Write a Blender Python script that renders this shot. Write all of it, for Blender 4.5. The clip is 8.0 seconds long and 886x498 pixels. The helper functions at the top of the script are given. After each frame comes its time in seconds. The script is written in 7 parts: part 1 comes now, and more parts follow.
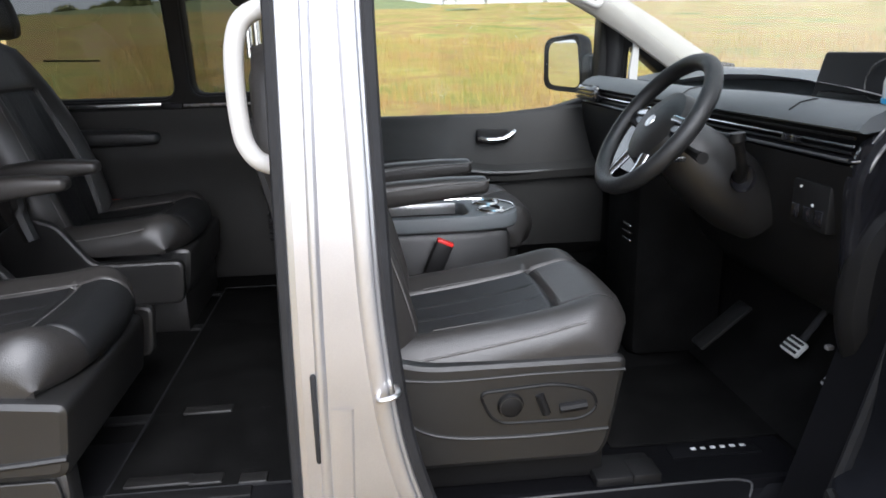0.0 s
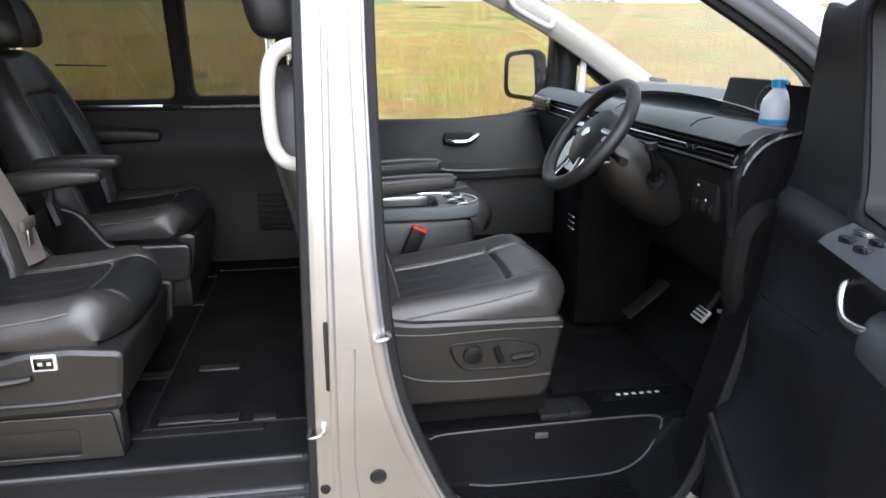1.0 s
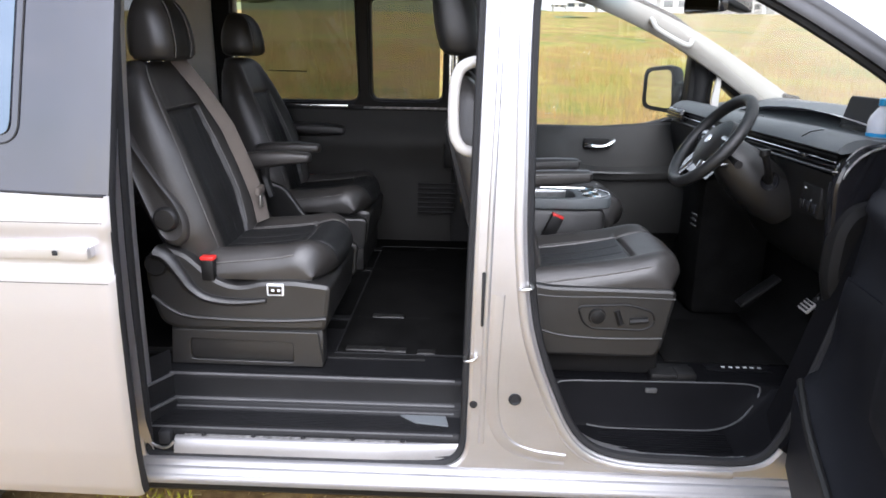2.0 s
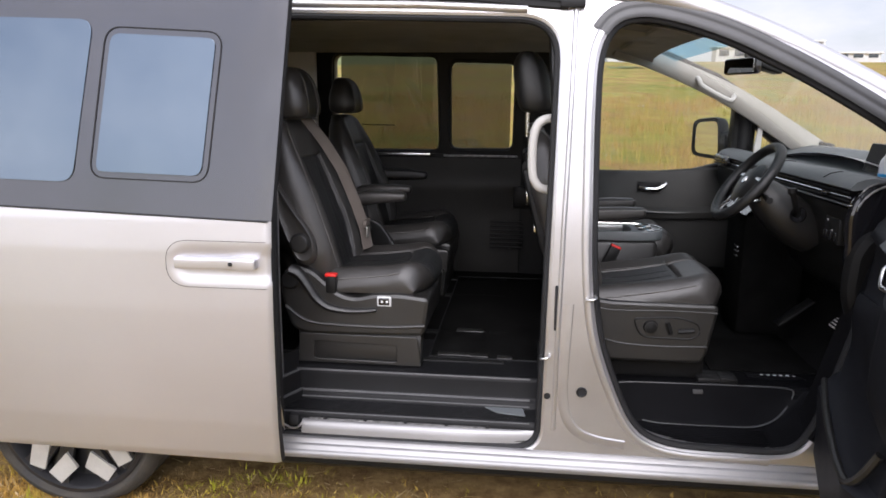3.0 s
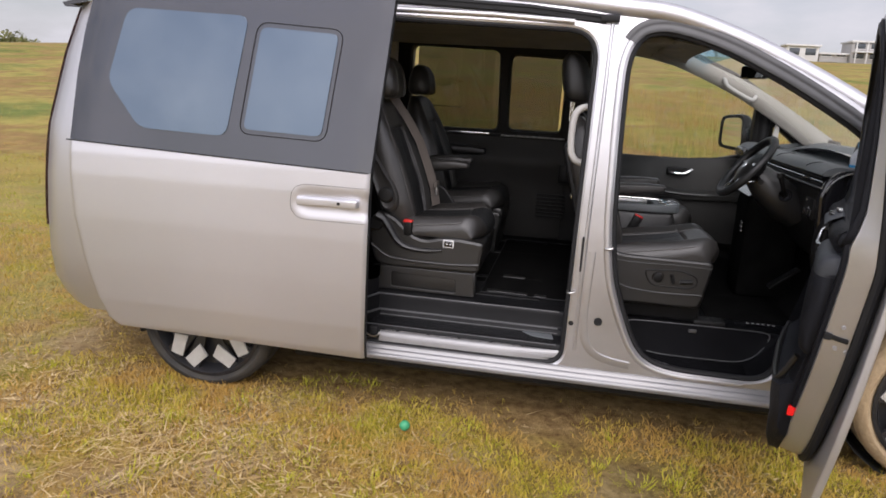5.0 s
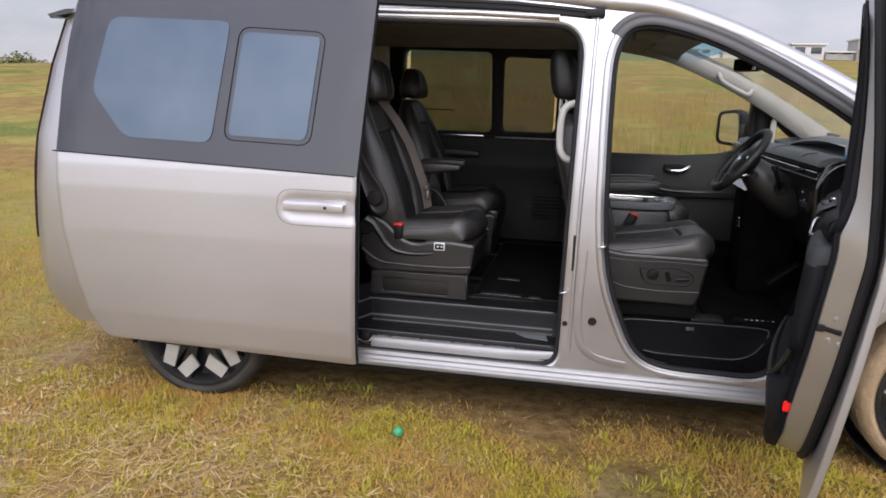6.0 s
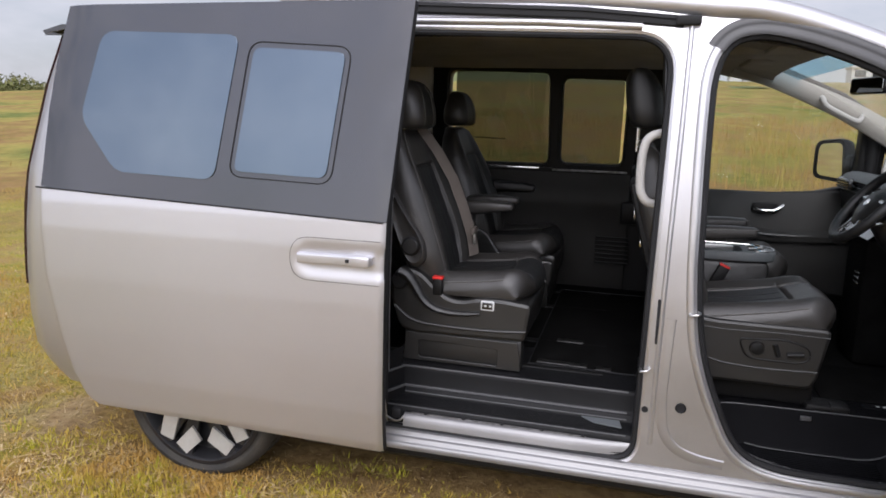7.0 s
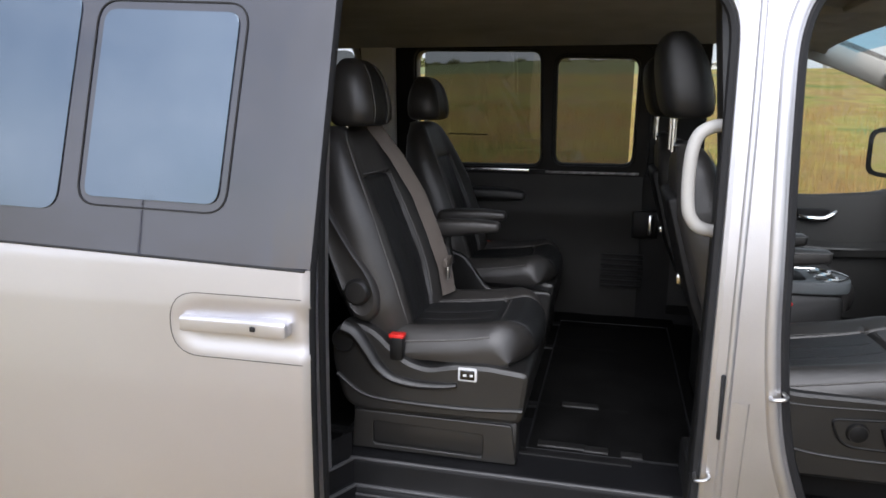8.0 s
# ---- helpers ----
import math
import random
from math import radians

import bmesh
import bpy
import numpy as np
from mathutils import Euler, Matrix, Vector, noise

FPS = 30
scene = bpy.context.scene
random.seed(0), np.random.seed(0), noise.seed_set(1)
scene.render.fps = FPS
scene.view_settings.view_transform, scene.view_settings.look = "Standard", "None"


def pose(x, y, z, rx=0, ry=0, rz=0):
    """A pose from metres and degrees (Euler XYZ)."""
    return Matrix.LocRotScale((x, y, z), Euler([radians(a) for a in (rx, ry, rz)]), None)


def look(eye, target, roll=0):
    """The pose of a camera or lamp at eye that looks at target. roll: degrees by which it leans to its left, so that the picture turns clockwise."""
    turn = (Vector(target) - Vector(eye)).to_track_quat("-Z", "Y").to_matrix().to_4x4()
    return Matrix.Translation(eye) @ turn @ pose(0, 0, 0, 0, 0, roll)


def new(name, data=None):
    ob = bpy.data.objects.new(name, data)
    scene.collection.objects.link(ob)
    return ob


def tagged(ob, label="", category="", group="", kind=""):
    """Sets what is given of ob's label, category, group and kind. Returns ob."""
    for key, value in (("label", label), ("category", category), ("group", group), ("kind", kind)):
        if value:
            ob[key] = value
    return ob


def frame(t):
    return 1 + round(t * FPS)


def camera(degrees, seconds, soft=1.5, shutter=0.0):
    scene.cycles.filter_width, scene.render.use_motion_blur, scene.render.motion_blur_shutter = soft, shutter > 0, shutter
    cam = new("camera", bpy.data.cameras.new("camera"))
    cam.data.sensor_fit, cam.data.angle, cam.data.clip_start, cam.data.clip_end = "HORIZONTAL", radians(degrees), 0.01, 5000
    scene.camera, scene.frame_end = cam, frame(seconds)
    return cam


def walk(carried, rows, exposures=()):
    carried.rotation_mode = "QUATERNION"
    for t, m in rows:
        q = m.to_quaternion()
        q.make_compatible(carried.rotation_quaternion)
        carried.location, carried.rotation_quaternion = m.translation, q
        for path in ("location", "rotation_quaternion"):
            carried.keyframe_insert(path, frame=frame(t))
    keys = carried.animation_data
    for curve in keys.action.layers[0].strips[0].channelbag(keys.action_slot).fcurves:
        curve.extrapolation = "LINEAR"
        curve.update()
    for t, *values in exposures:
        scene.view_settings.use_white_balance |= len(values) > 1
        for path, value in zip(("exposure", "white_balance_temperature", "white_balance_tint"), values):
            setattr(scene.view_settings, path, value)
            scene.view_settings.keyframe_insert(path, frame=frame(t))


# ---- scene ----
cam = camera(64.6, 8.0, soft=1.7)
PATH = [
    (0, (0.683, -1.942, 1.411), (0.875, -0.029, 0.859), -1.4),
    (0.5, (0.74, -2.102, 1.462), (0.949, -0.176, 0.965), -1.7),
    (1, (0.607, -2.301, 1.479), (0.905, -0.405, 0.917), -0.1),
    (1.5, (0.533, -2.529, 1.494), (0.54, -0.583, 1.031), -0.3),
    (1.7, (0.547, -2.613, 1.499), (0.498, -0.689, 0.957), 0.6),
    (2.8, (0.407, -3.151, 1.502), (0.302, -1.21, 1.029), 0.8),
    (3, (0.446, -3.245, 1.528), (0.229, -1.299, 1.118), 0.4),
    (3.5, (0.635, -3.426, 1.522), (0.53, -1.512, 0.948), 1.0),
    (4, (0.633, -3.606, 1.524), (0.339, -1.673, 1.102), 0.6),
    (4.5, (0.469, -3.837, 1.522), (-0.009, -1.983, 0.943), 3.4),
    (5, (0.51, -3.988, 1.538), (0.162, -2.072, 1.082), 3.2),
    (5.2, (0.599, -4.017, 1.519), (0.301, -2.109, 1.0), 2.5),
    (6.3, (0.578, -3.8, 1.502), (0.184, -1.878, 1.112), 1.5),
    (6.5, (0.486, -3.67, 1.501), (0.168, -1.731, 1.128), 1.6),
    (7, (0.458, -3.348, 1.514), (-0.051, -1.45, 1.143), 1.6),
    (7.2, (0.449, -3.188, 1.525), (-0.161, -1.326, 1.125), 0.6),
    (7.5, (0.43, -2.966, 1.499), (-0.129, -1.09, 1.091), 0.5),
    (8, (0.31, -2.537, 1.507), (-0.154, -0.63, 1.12), 0.4),
]
EXPOSURES = [(0.0, 0.90, 6000, 11), (1.0, 1.0, 5980, 11), (1.7, 1.06, 5950, 13), (2.8, 0.32, 6200, 15), (3.5, 0.14, 6480, 16), (4.5, -0.18, 6500, 16), (6.5, -0.24, 6230, 16), (7.2, -0.12, 6200, 14), (8.0, 0.18, 6080, 12)]
walk(cam, [(t, look(eye, target, roll)) for t, eye, target, roll in PATH], EXPOSURES)

# ---- light: bright overcast day ----
SUN_EL, SUN_AZ = 41.0, 175.0
world = bpy.data.worlds.new("overcast_sky")
scene.world = world
world.use_nodes = True
wn, wl = world.node_tree.nodes, world.node_tree.links
wn.clear()
w_out = wn.new("ShaderNodeOutputWorld")
w_bg = wn.new("ShaderNodeBackground")
w_sky = wn.new("ShaderNodeTexSky")
w_sky.sky_type = "NISHITA"
w_sky.sun_disc = False
w_sky.sun_elevation, w_sky.sun_rotation = radians(SUN_EL), radians(SUN_AZ)
w_sky.air_density, w_sky.dust_density = 1.0, 2.0
w_co = wn.new("ShaderNodeTexCoord")
w_map = wn.new("ShaderNodeMapping")
w_map.inputs["Scale"].default_value = (1.0, 1.0, 2.6)
w_noise = wn.new("ShaderNodeTexNoise")
w_noise.inputs["Scale"].default_value = 4.6
w_noise.inputs["Detail"].default_value = 7.0
w_noise.inputs["Roughness"].default_value = 0.55
w_ramp = wn.new("ShaderNodeValToRGB")
w_ramp.color_ramp.elements[0].position, w_ramp.color_ramp.elements[1].position = 0.30, 0.62
w_ramp.color_ramp.elements[0].color = (0.44, 0.44, 0.44, 1)
w_ramp.color_ramp.elements[1].color = (0.95, 0.95, 0.95, 1)
w_mix = wn.new("ShaderNodeMixRGB")
w_mix.inputs["Color2"].default_value = (8.6, 8.7, 9.2, 1)
w_bg.inputs["Strength"].default_value = 0.10
wl.new(w_co.outputs["Generated"], w_map.inputs["Vector"])
wl.new(w_map.outputs["Vector"], w_noise.inputs["Vector"])
wl.new(w_noise.outputs["Fac"], w_ramp.inputs["Fac"])
wl.new(w_ramp.outputs["Color"], w_mix.inputs["Fac"])
wl.new(w_sky.outputs["Color"], w_mix.inputs["Color1"])
# cloud cover thins and brightens towards the sun
_a, _e = radians(SUN_AZ), radians(SUN_EL - 12)
w_dot = wn.new("ShaderNodeVectorMath")
w_dot.operation = "DOT_PRODUCT"
w_dot.inputs[1].default_value = (math.sin(_a) * math.cos(_e), math.cos(_a) * math.cos(_e), math.sin(_e))
w_glow = wn.new("ShaderNodeMapRange")
w_glow.interpolation_type = "SMOOTHSTEP"
w_glow.inputs["From Min"].default_value, w_glow.inputs["From Max"].default_value = -0.1, 1.0
w_glow.inputs["To Min"].default_value, w_glow.inputs["To Max"].default_value = 1.0, 2.6
w_lit = wn.new("ShaderNodeVectorMath")
w_lit.operation = "SCALE"
wl.new(w_co.outputs["Generated"], w_dot.inputs[0])
wl.new(w_dot.outputs["Value"], w_glow.inputs["Value"])
wl.new(w_mix.outputs["Color"], w_lit.inputs[0])
wl.new(w_glow.outputs["Result"], w_lit.inputs["Scale"])
wl.new(w_lit.outputs["Vector"], w_bg.inputs["Color"])
wl.new(w_bg.outputs["Background"], w_out.inputs["Surface"])

sun_data = bpy.data.lights.new("sun", "SUN")
sun_data.energy, sun_data.angle, sun_data.color = 1.75, radians(36), (1.0, 0.975, 0.955)
sun = new("sun", sun_data)
_az, _el = radians(SUN_AZ), radians(SUN_EL)
SUN_DIR = Vector((math.sin(_az) * math.cos(_el), math.cos(_az) * math.cos(_el), math.sin(_el)))
sun.matrix_world = look(SUN_DIR * 50, (0, 0, 0))


# ---- materials ----
def surface(name, color, rough=0.5, metal=0.0, var=0.12, scale=6.0, fine=90.0, bump=0.15, dist=0.002, coat=0.0,
            spec=0.5, tint=None, cells=False, ior=1.5, creases=0.0):
    """A surface with broad and fine variation of colour and roughness, and a fine relief."""
    m = bpy.data.materials.new(name)
    m.use_nodes = True
    n, l = m.node_tree.nodes, m.node_tree.links
    b = n["Principled BSDF"]
    co = n.new("ShaderNodeTexCoord")
    broad, grain = n.new("ShaderNodeTexNoise"), n.new("ShaderNodeTexNoise")
    broad.inputs["Scale"].default_value, broad.inputs["Detail"].default_value = scale, 5.0
    grain.inputs["Scale"].default_value, grain.inputs["Detail"].default_value = fine, 3.0
    l.new(co.outputs["Object"], broad.inputs["Vector"])
    l.new(co.outputs["Object"], grain.inputs["Vector"])
    c2 = tint or tuple(min(1.0, c * (1 + 2.2 * var)) for c in color)
    c1 = tuple(c * (1 - var) for c in color)
    ramp = n.new("ShaderNodeValToRGB")
    ramp.color_ramp.elements[0].position, ramp.color_ramp.elements[1].position = 0.3, 0.72
    ramp.color_ramp.elements[0].color, ramp.color_ramp.elements[1].color = (*c1, 1), (*c2, 1)
    both = n.new("ShaderNodeMath")
    both.operation = "MULTIPLY_ADD"
    both.inputs[1].default_value = 0.3
    l.new(grain.outputs["Fac"], both.inputs[0])
    add = n.new("ShaderNodeMath")
    add.operation = "MULTIPLY"
    add.inputs[1].default_value = 0.7
    l.new(broad.outputs["Fac"], add.inputs[0])
    l.new(add.outputs[0], both.inputs[2])
    l.new(both.outputs[0], ramp.inputs["Fac"])
    l.new(ramp.outputs["Color"], b.inputs["Base Color"])
    rr = n.new("ShaderNodeMapRange")
    rr.inputs["To Min"].default_value, rr.inputs["To Max"].default_value = max(0.02, rough * 0.8), min(1.0, rough * 1.22)
    l.new(both.outputs[0], rr.inputs["Value"])
    l.new(rr.outputs["Result"], b.inputs["Roughness"])
    b.inputs["Metallic"].default_value = metal
    b.inputs["Coat Weight"].default_value = coat
    b.inputs["Coat Roughness"].default_value = 0.08
    b.inputs["Specular IOR Level"].default_value = spec
    b.inputs["IOR"].default_value = ior
    if bump:
        bu = n.new("ShaderNodeBump")
        bu.inputs["Strength"].default_value, bu.inputs["Distance"].default_value = bump, dist
        if cells:
            v = n.new("ShaderNodeTexVoronoi")
            v.feature = "F1"
            v.inputs["Scale"].default_value = fine * 3
            l.new(co.outputs["Object"], v.inputs["Vector"])
            l.new(v.outputs["Distance"], bu.inputs["Height"])
        else:
            l.new(grain.outputs["Fac"], bu.inputs["Height"])
        if creases:
            # soft creases and dimples of worn upholstery
            soft, b2 = n.new("ShaderNodeTexNoise"), n.new("ShaderNodeBump")
            soft.inputs["Scale"].default_value, soft.inputs["Detail"].default_value, soft.inputs["Distortion"].default_value = 11.0, 3.0, 1.2
            l.new(co.outputs["Object"], soft.inputs["Vector"])
            b2.inputs["Strength"].default_value, b2.inputs["Distance"].default_value = creases, 0.012
            l.new(soft.outputs["Fac"], b2.inputs["Height"])
            l.new(bu.outputs["Normal"], b2.inputs["Normal"])
            l.new(b2.outputs["Normal"], b.inputs["Normal"])
        else:
            l.new(bu.outputs["Normal"], b.inputs["Normal"])
    return m


def clear_glass(name, color, rough=0.0, refl=(0.9, 0.93, 0.95), haze=0.0):
    """A thin pane: mostly see-through in its tint, with a Fresnel gloss."""
    m = bpy.data.materials.new(name)
    m.use_nodes = True
    n, l = m.node_tree.nodes, m.node_tree.links
    n.clear()
    out = n.new("ShaderNodeOutputMaterial")
    tr, gl, mix, fr = n.new("ShaderNodeBsdfTransparent"), n.new("ShaderNodeBsdfGlossy"), n.new("ShaderNodeMixShader"), n.new("ShaderNodeLayerWeight")
    power, amount = n.new("ShaderNodeMath"), n.new("ShaderNodeMath")
    power.operation, amount.operation = "POWER", "MULTIPLY_ADD"
    power.inputs[1].default_value, amount.inputs[1].default_value, amount.inputs[2].default_value = 5.0, 0.3, 0.04
    tr.inputs["Color"].default_value = (*color, 1)
    gl.inputs["Color"].default_value = (*refl, 1)
    gl.inputs["Roughness"].default_value = rough
    fr.inputs["Blend"].default_value = 0.5
    l.new(fr.outputs["Facing"], power.inputs[0])
    l.new(power.outputs[0], amount.inputs[0])
    l.new(amount.outputs[0], mix.inputs["Fac"])
    l.new(tr.outputs["BSDF"], mix.inputs[1])
    l.new(gl.outputs["BSDF"], mix.inputs[2])
    if haze:
        # an uneven veil: hazy dash reflections painted in, with some road dust
        co, t, k = n.new("ShaderNodeTexCoord"), n.new("ShaderNodeTexNoise"), n.new("ShaderNodeMapRange")
        t.inputs["Scale"].default_value, t.inputs["Detail"].default_value = 2.5, 5.0
        k.inputs["To Min"].default_value, k.inputs["To Max"].default_value = haze * 0.5, haze * 1.5
        veil, both = n.new("ShaderNodeBsdfTranslucent"), n.new("ShaderNodeMixShader")
        veil.inputs["Color"].default_value = (0.72, 0.66, 0.56, 1)
        l.new(co.outputs["Object"], t.inputs["Vector"])
        l.new(t.outputs["Fac"], k.inputs["Value"])
        l.new(k.outputs["Result"], both.inputs["Fac"])
        l.new(mix.outputs["Shader"], both.inputs[1])
        l.new(veil.outputs["BSDF"], both.inputs[2])
        l.new(both.outputs["Shader"], out.inputs["Surface"])
    else:
        l.new(mix.outputs["Shader"], out.inputs["Surface"])
    return m


M = {}
M["silver"] = surface("silver_paint", (0.570, 0.562, 0.585), 0.40, 0.82, 0.04, 1.3, 900, 0.05, 0.0004, coat=0.35)
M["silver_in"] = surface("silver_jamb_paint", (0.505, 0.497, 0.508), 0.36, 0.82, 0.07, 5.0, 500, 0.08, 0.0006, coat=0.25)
M["black_paint"] = surface("black_gloss_panel", (0.014, 0.0145, 0.023), 0.025, 0.0, 0.2, 2.0, 30, 0.0, 0.0004, coat=0.0, spec=0.5, ior=1.78)
# the film's mottled tint paints in the clouds it mirrors
M["film"] = surface("reflective_window_film", (0.120, 0.155, 0.20), 0.07, 0.85, 0.14, 2.4, 5.0, 0.0, tint=(0.150, 0.180, 0.212))
M["rubber"] = surface("black_rubber", (0.012, 0.012, 0.013), 0.6, 0, 0.2, 12, 260, 0.2, 0.001, spec=0.3)
M["channel"] = surface("dark_grey_channel", (0.05, 0.05, 0.052), 0.4, 0.1, 0.15, 8, 260, 0.1, 0.0006)
M["tyre"] = surface("dusty_tyre_rubber", (0.020, 0.020, 0.021), 0.8, 0, 0.3, 9, 140, 0.4, 0.002, tint=(0.06, 0.052, 0.04))
M["mud_tyre"] = surface("mud_caked_tyre", (0.25, 0.175, 0.095), 0.9, 0, 0.3, 10, 60, 0.8, 0.006, tint=(0.46, 0.34, 0.20))
M["rim_black"] = surface("gloss_black_rim", (0.022, 0.022, 0.024), 0.3, 0.2, 0.2, 12, 200, 0.05, 0.0005, coat=0.3)
M["rim_face"] = surface("machined_rim_face", (0.50, 0.49, 0.46), 0.40, 0.35, 0.1, 14, 300, 0.1, 0.0005)
M["leather"] = surface("black_leather", (0.0265, 0.0245, 0.0230), 0.39, 0, 0.18, 5, 130, 0.3, 0.0010, cells=True, spec=0.6, creases=0.12)
M["leather_panel"] = surface("black_perforated_leather", (0.0120, 0.0122, 0.0126), 0.42, 0, 0.15, 5, 220, 0.4, 0.0010, cells=True, spec=0.5, creases=0.10)
M["stitch"] = surface("grey_stitching", (0.105, 0.101, 0.097), 0.8, 0, 0.2, 60, 600, 0.2, 0.0006)
M["plastic"] = surface("dark_grain_plastic", (0.0105, 0.0100, 0.0096), 0.40, 0, 0.15, 5, 240, 0.35, 0.0008, cells=True, spec=0.7)
M["plastic_black"] = surface("black_grain_plastic", (0.0085, 0.0083, 0.0084), 0.45, 0, 0.2, 5, 240, 0.35, 0.0008, cells=True, ior=1.3)
M["dash"] = surface("slate_soft_dash", (0.105, 0.115, 0.120), 0.55, 0, 0.1, 4, 240, 0.3, 0.0008, cells=True)
M["piano"] = surface("gloss_black_trim", (0.010, 0.010, 0.012), 0.12, 0, 0.2, 5, 200, 0.02, 0.0003, coat=0.5)
M["chrome"] = surface("satin_chrome", (0.72, 0.72, 0.72), 0.22, 1.0, 0.05, 12, 300, 0.03, 0.0003)
M["alu"] = surface("scuffed_aluminium", (0.24, 0.235, 0.23), 0.5, 0.8, 0.55, 45, 300, 0.3, 0.0008)
M["pale_trim"] = surface("pale_grey_trim", (0.44, 0.43, 0.41), 0.55, 0, 0.04, 5, 240, 0.15, 0.0006)
M["step"] = surface("black_step_plastic", (0.0080, 0.0080, 0.0087), 0.38, 0, 0.2, 5, 240, 0.3, 0.0008, cells=True, ior=1.25)
M["step_front"] = surface("black_front_step", (0.0060, 0.0060, 0.0068), 0.42, 0, 0.2, 5, 240, 0.3, 0.0008, cells=True, ior=1.10)
M["headliner"] = surface("grey_headliner", (0.42, 0.412, 0.40), 0.95, 0, 0.12, 6, 420, 0.4, 0.0012)
M["carpet"] = surface("black_carpet", (0.0062, 0.0061, 0.006), 0.95, 0, 0.35, 10, 380, 0.9, 0.003, ior=1.08)
M["belt"] = surface("taupe_seat_belt", (0.105, 0.088, 0.076), 0.7, 0, 0.1, 20, 700, 0.4, 0.0008)
M["red"] = surface("red_plastic", (0.62, 0.02, 0.015), 0.4, 0, 0.08, 20, 200, 0.05, 0.0005)
M["reflector"] = surface("red_reflector", (0.75, 0.01, 0.012), 0.2, 0, 0.08, 20, 200, 0.05, 0.0005, coat=0.6)
M["lamp_dark"] = surface("smoked_tail_lamp", (0.03, 0.012, 0.012), 0.18, 0, 0.2, 10, 200, 0.05, 0.0005, coat=0.6)
M["steel"] = surface("bare_steel", (0.58, 0.57, 0.56), 0.3, 1.0, 0.15, 20, 300, 0.1, 0.0005)
M["white_mark"] = surface("pale_lettering", (0.55, 0.55, 0.55), 0.5, 0, 0.05, 20, 200, 0.05, 0.0004)
M["glass_clear"] = clear_glass("clear_glass", (0.93, 0.95, 0.94))
M["glass_screen"] = clear_glass("windscreen_glass", (0.80, 0.83, 0.79), haze=0.15)
M["glass_tint"] = clear_glass("privacy_glass", (0.385, 0.39, 0.385))
M["glass_blue"] = clear_glass("blue_shade_band", (0.42, 0.66, 0.80))
M["sill_paint"] = surface("scuffed_sill_paint", (0.30, 0.295, 0.297), 0.50, 0.7, 0.10, 6.0, 300, 0.12, 0.0006, coat=0.1)
# slate padding; sky light on its upper faces is put into the colour
M["arm_slate_lit"] = surface("skylit_slate_padding", (0.030, 0.033, 0.039), 0.45, 0, 0.12, 4, 240, 0.3, 0.0008, cells=True)
M["cream"] = surface("cream_pillar_lining", (0.31, 0.295, 0.268), 0.65, 0, 0.05, 5, 240, 0.15, 0.0006)
M["screen"] = surface("matte_black_screen", (0.006, 0.006, 0.007), 0.4, 0, 0.2, 5, 200, 0.02, 0.0003, ior=1.2)
# lighter grey trim; along the step edges it paints their sheen
M["step_rim"] = surface("grey_trim_edge_sheen", (0.060, 0.060, 0.062), 0.38, 0, 0.2, 6, 240, 0.2, 0.0006)
M["bottle"] = surface("milky_plastic_bottle", (0.62, 0.64, 0.70), 0.25, 0, 0.06, 20, 120, 0.05, 0.0005, coat=0.3)
M["blue_cap"] = surface("blue_cap_plastic", (0.02, 0.30, 0.62), 0.35, 0, 0.06, 20, 120, 0.05, 0.0005)
M["mirror"] = surface("mirror_glass", (0.85, 0.86, 0.87), 0.02, 1.0, 0.01, 2, 20, 0.0)
M["taupe"] = surface("taupe_pillar_trim", (0.72, 0.69, 0.65), 0.7, 0, 0.05, 5, 240, 0.2, 0.0006)
M["card"] = surface("black_door_card", (0.0088, 0.0092, 0.0115), 0.5, 0, 0.2, 5, 240, 0.35, 0.0008, cells=True, ior=1.22)
M["trim_dark"] = surface("dark_side_trim", (0.027, 0.026, 0.0245), 0.55, 0, 0.15, 5, 240, 0.3, 0.0008, cells=True, spec=0.3)
M["pedal"] = surface("brushed_pedal_metal", (0.70, 0.69, 0.67), 0.45, 0.35, 0.1, 30, 300, 0.2, 0.0006)
M["rust"] = surface("faded_orange_sticker", (0.50, 0.22, 0.11), 0.7, 0, 0.2, 60, 300, 0.1, 0.0004)
M["body_under"] = surface("underbody_black", (0.02, 0.019, 0.018), 0.85, 0, 0.3, 6, 60, 0.6, 0.004)


# ---- shape helpers ----
def mesh_of(bm, smooth=38):
    me = bpy.data.meshes.new("mesh")
    bmesh.ops.recalc_face_normals(bm, faces=bm.faces[:])
    bm.to_mesh(me)
    bm.free()
    me.shade_smooth()
    me.set_sharp_from_angle(angle=radians(smooth))
    return me


def part(name, bm, material, parent, label="", smooth=38):
    """One mesh object under a thing or under a part."""
    me = bm if isinstance(bm, bpy.types.Mesh) else mesh_of(bm, smooth)
    me.materials.append(M[material] if isinstance(material, str) else material)
    ob = new(name, me)
    if parent:
        ob.parent = parent
        ob.matrix_parent_inverse = parent.matrix_world.inverted()
    return tagged(ob, label)


def thing(name, at, label, category, group="", kind=""):
    ob = new(name)
    ob.empty_display_size = 0.1
    ob.matrix_basis = Matrix.Translation(at)
    ob.matrix_world = Matrix.Translation(at)
    return tagged(ob, label, category, group, kind)


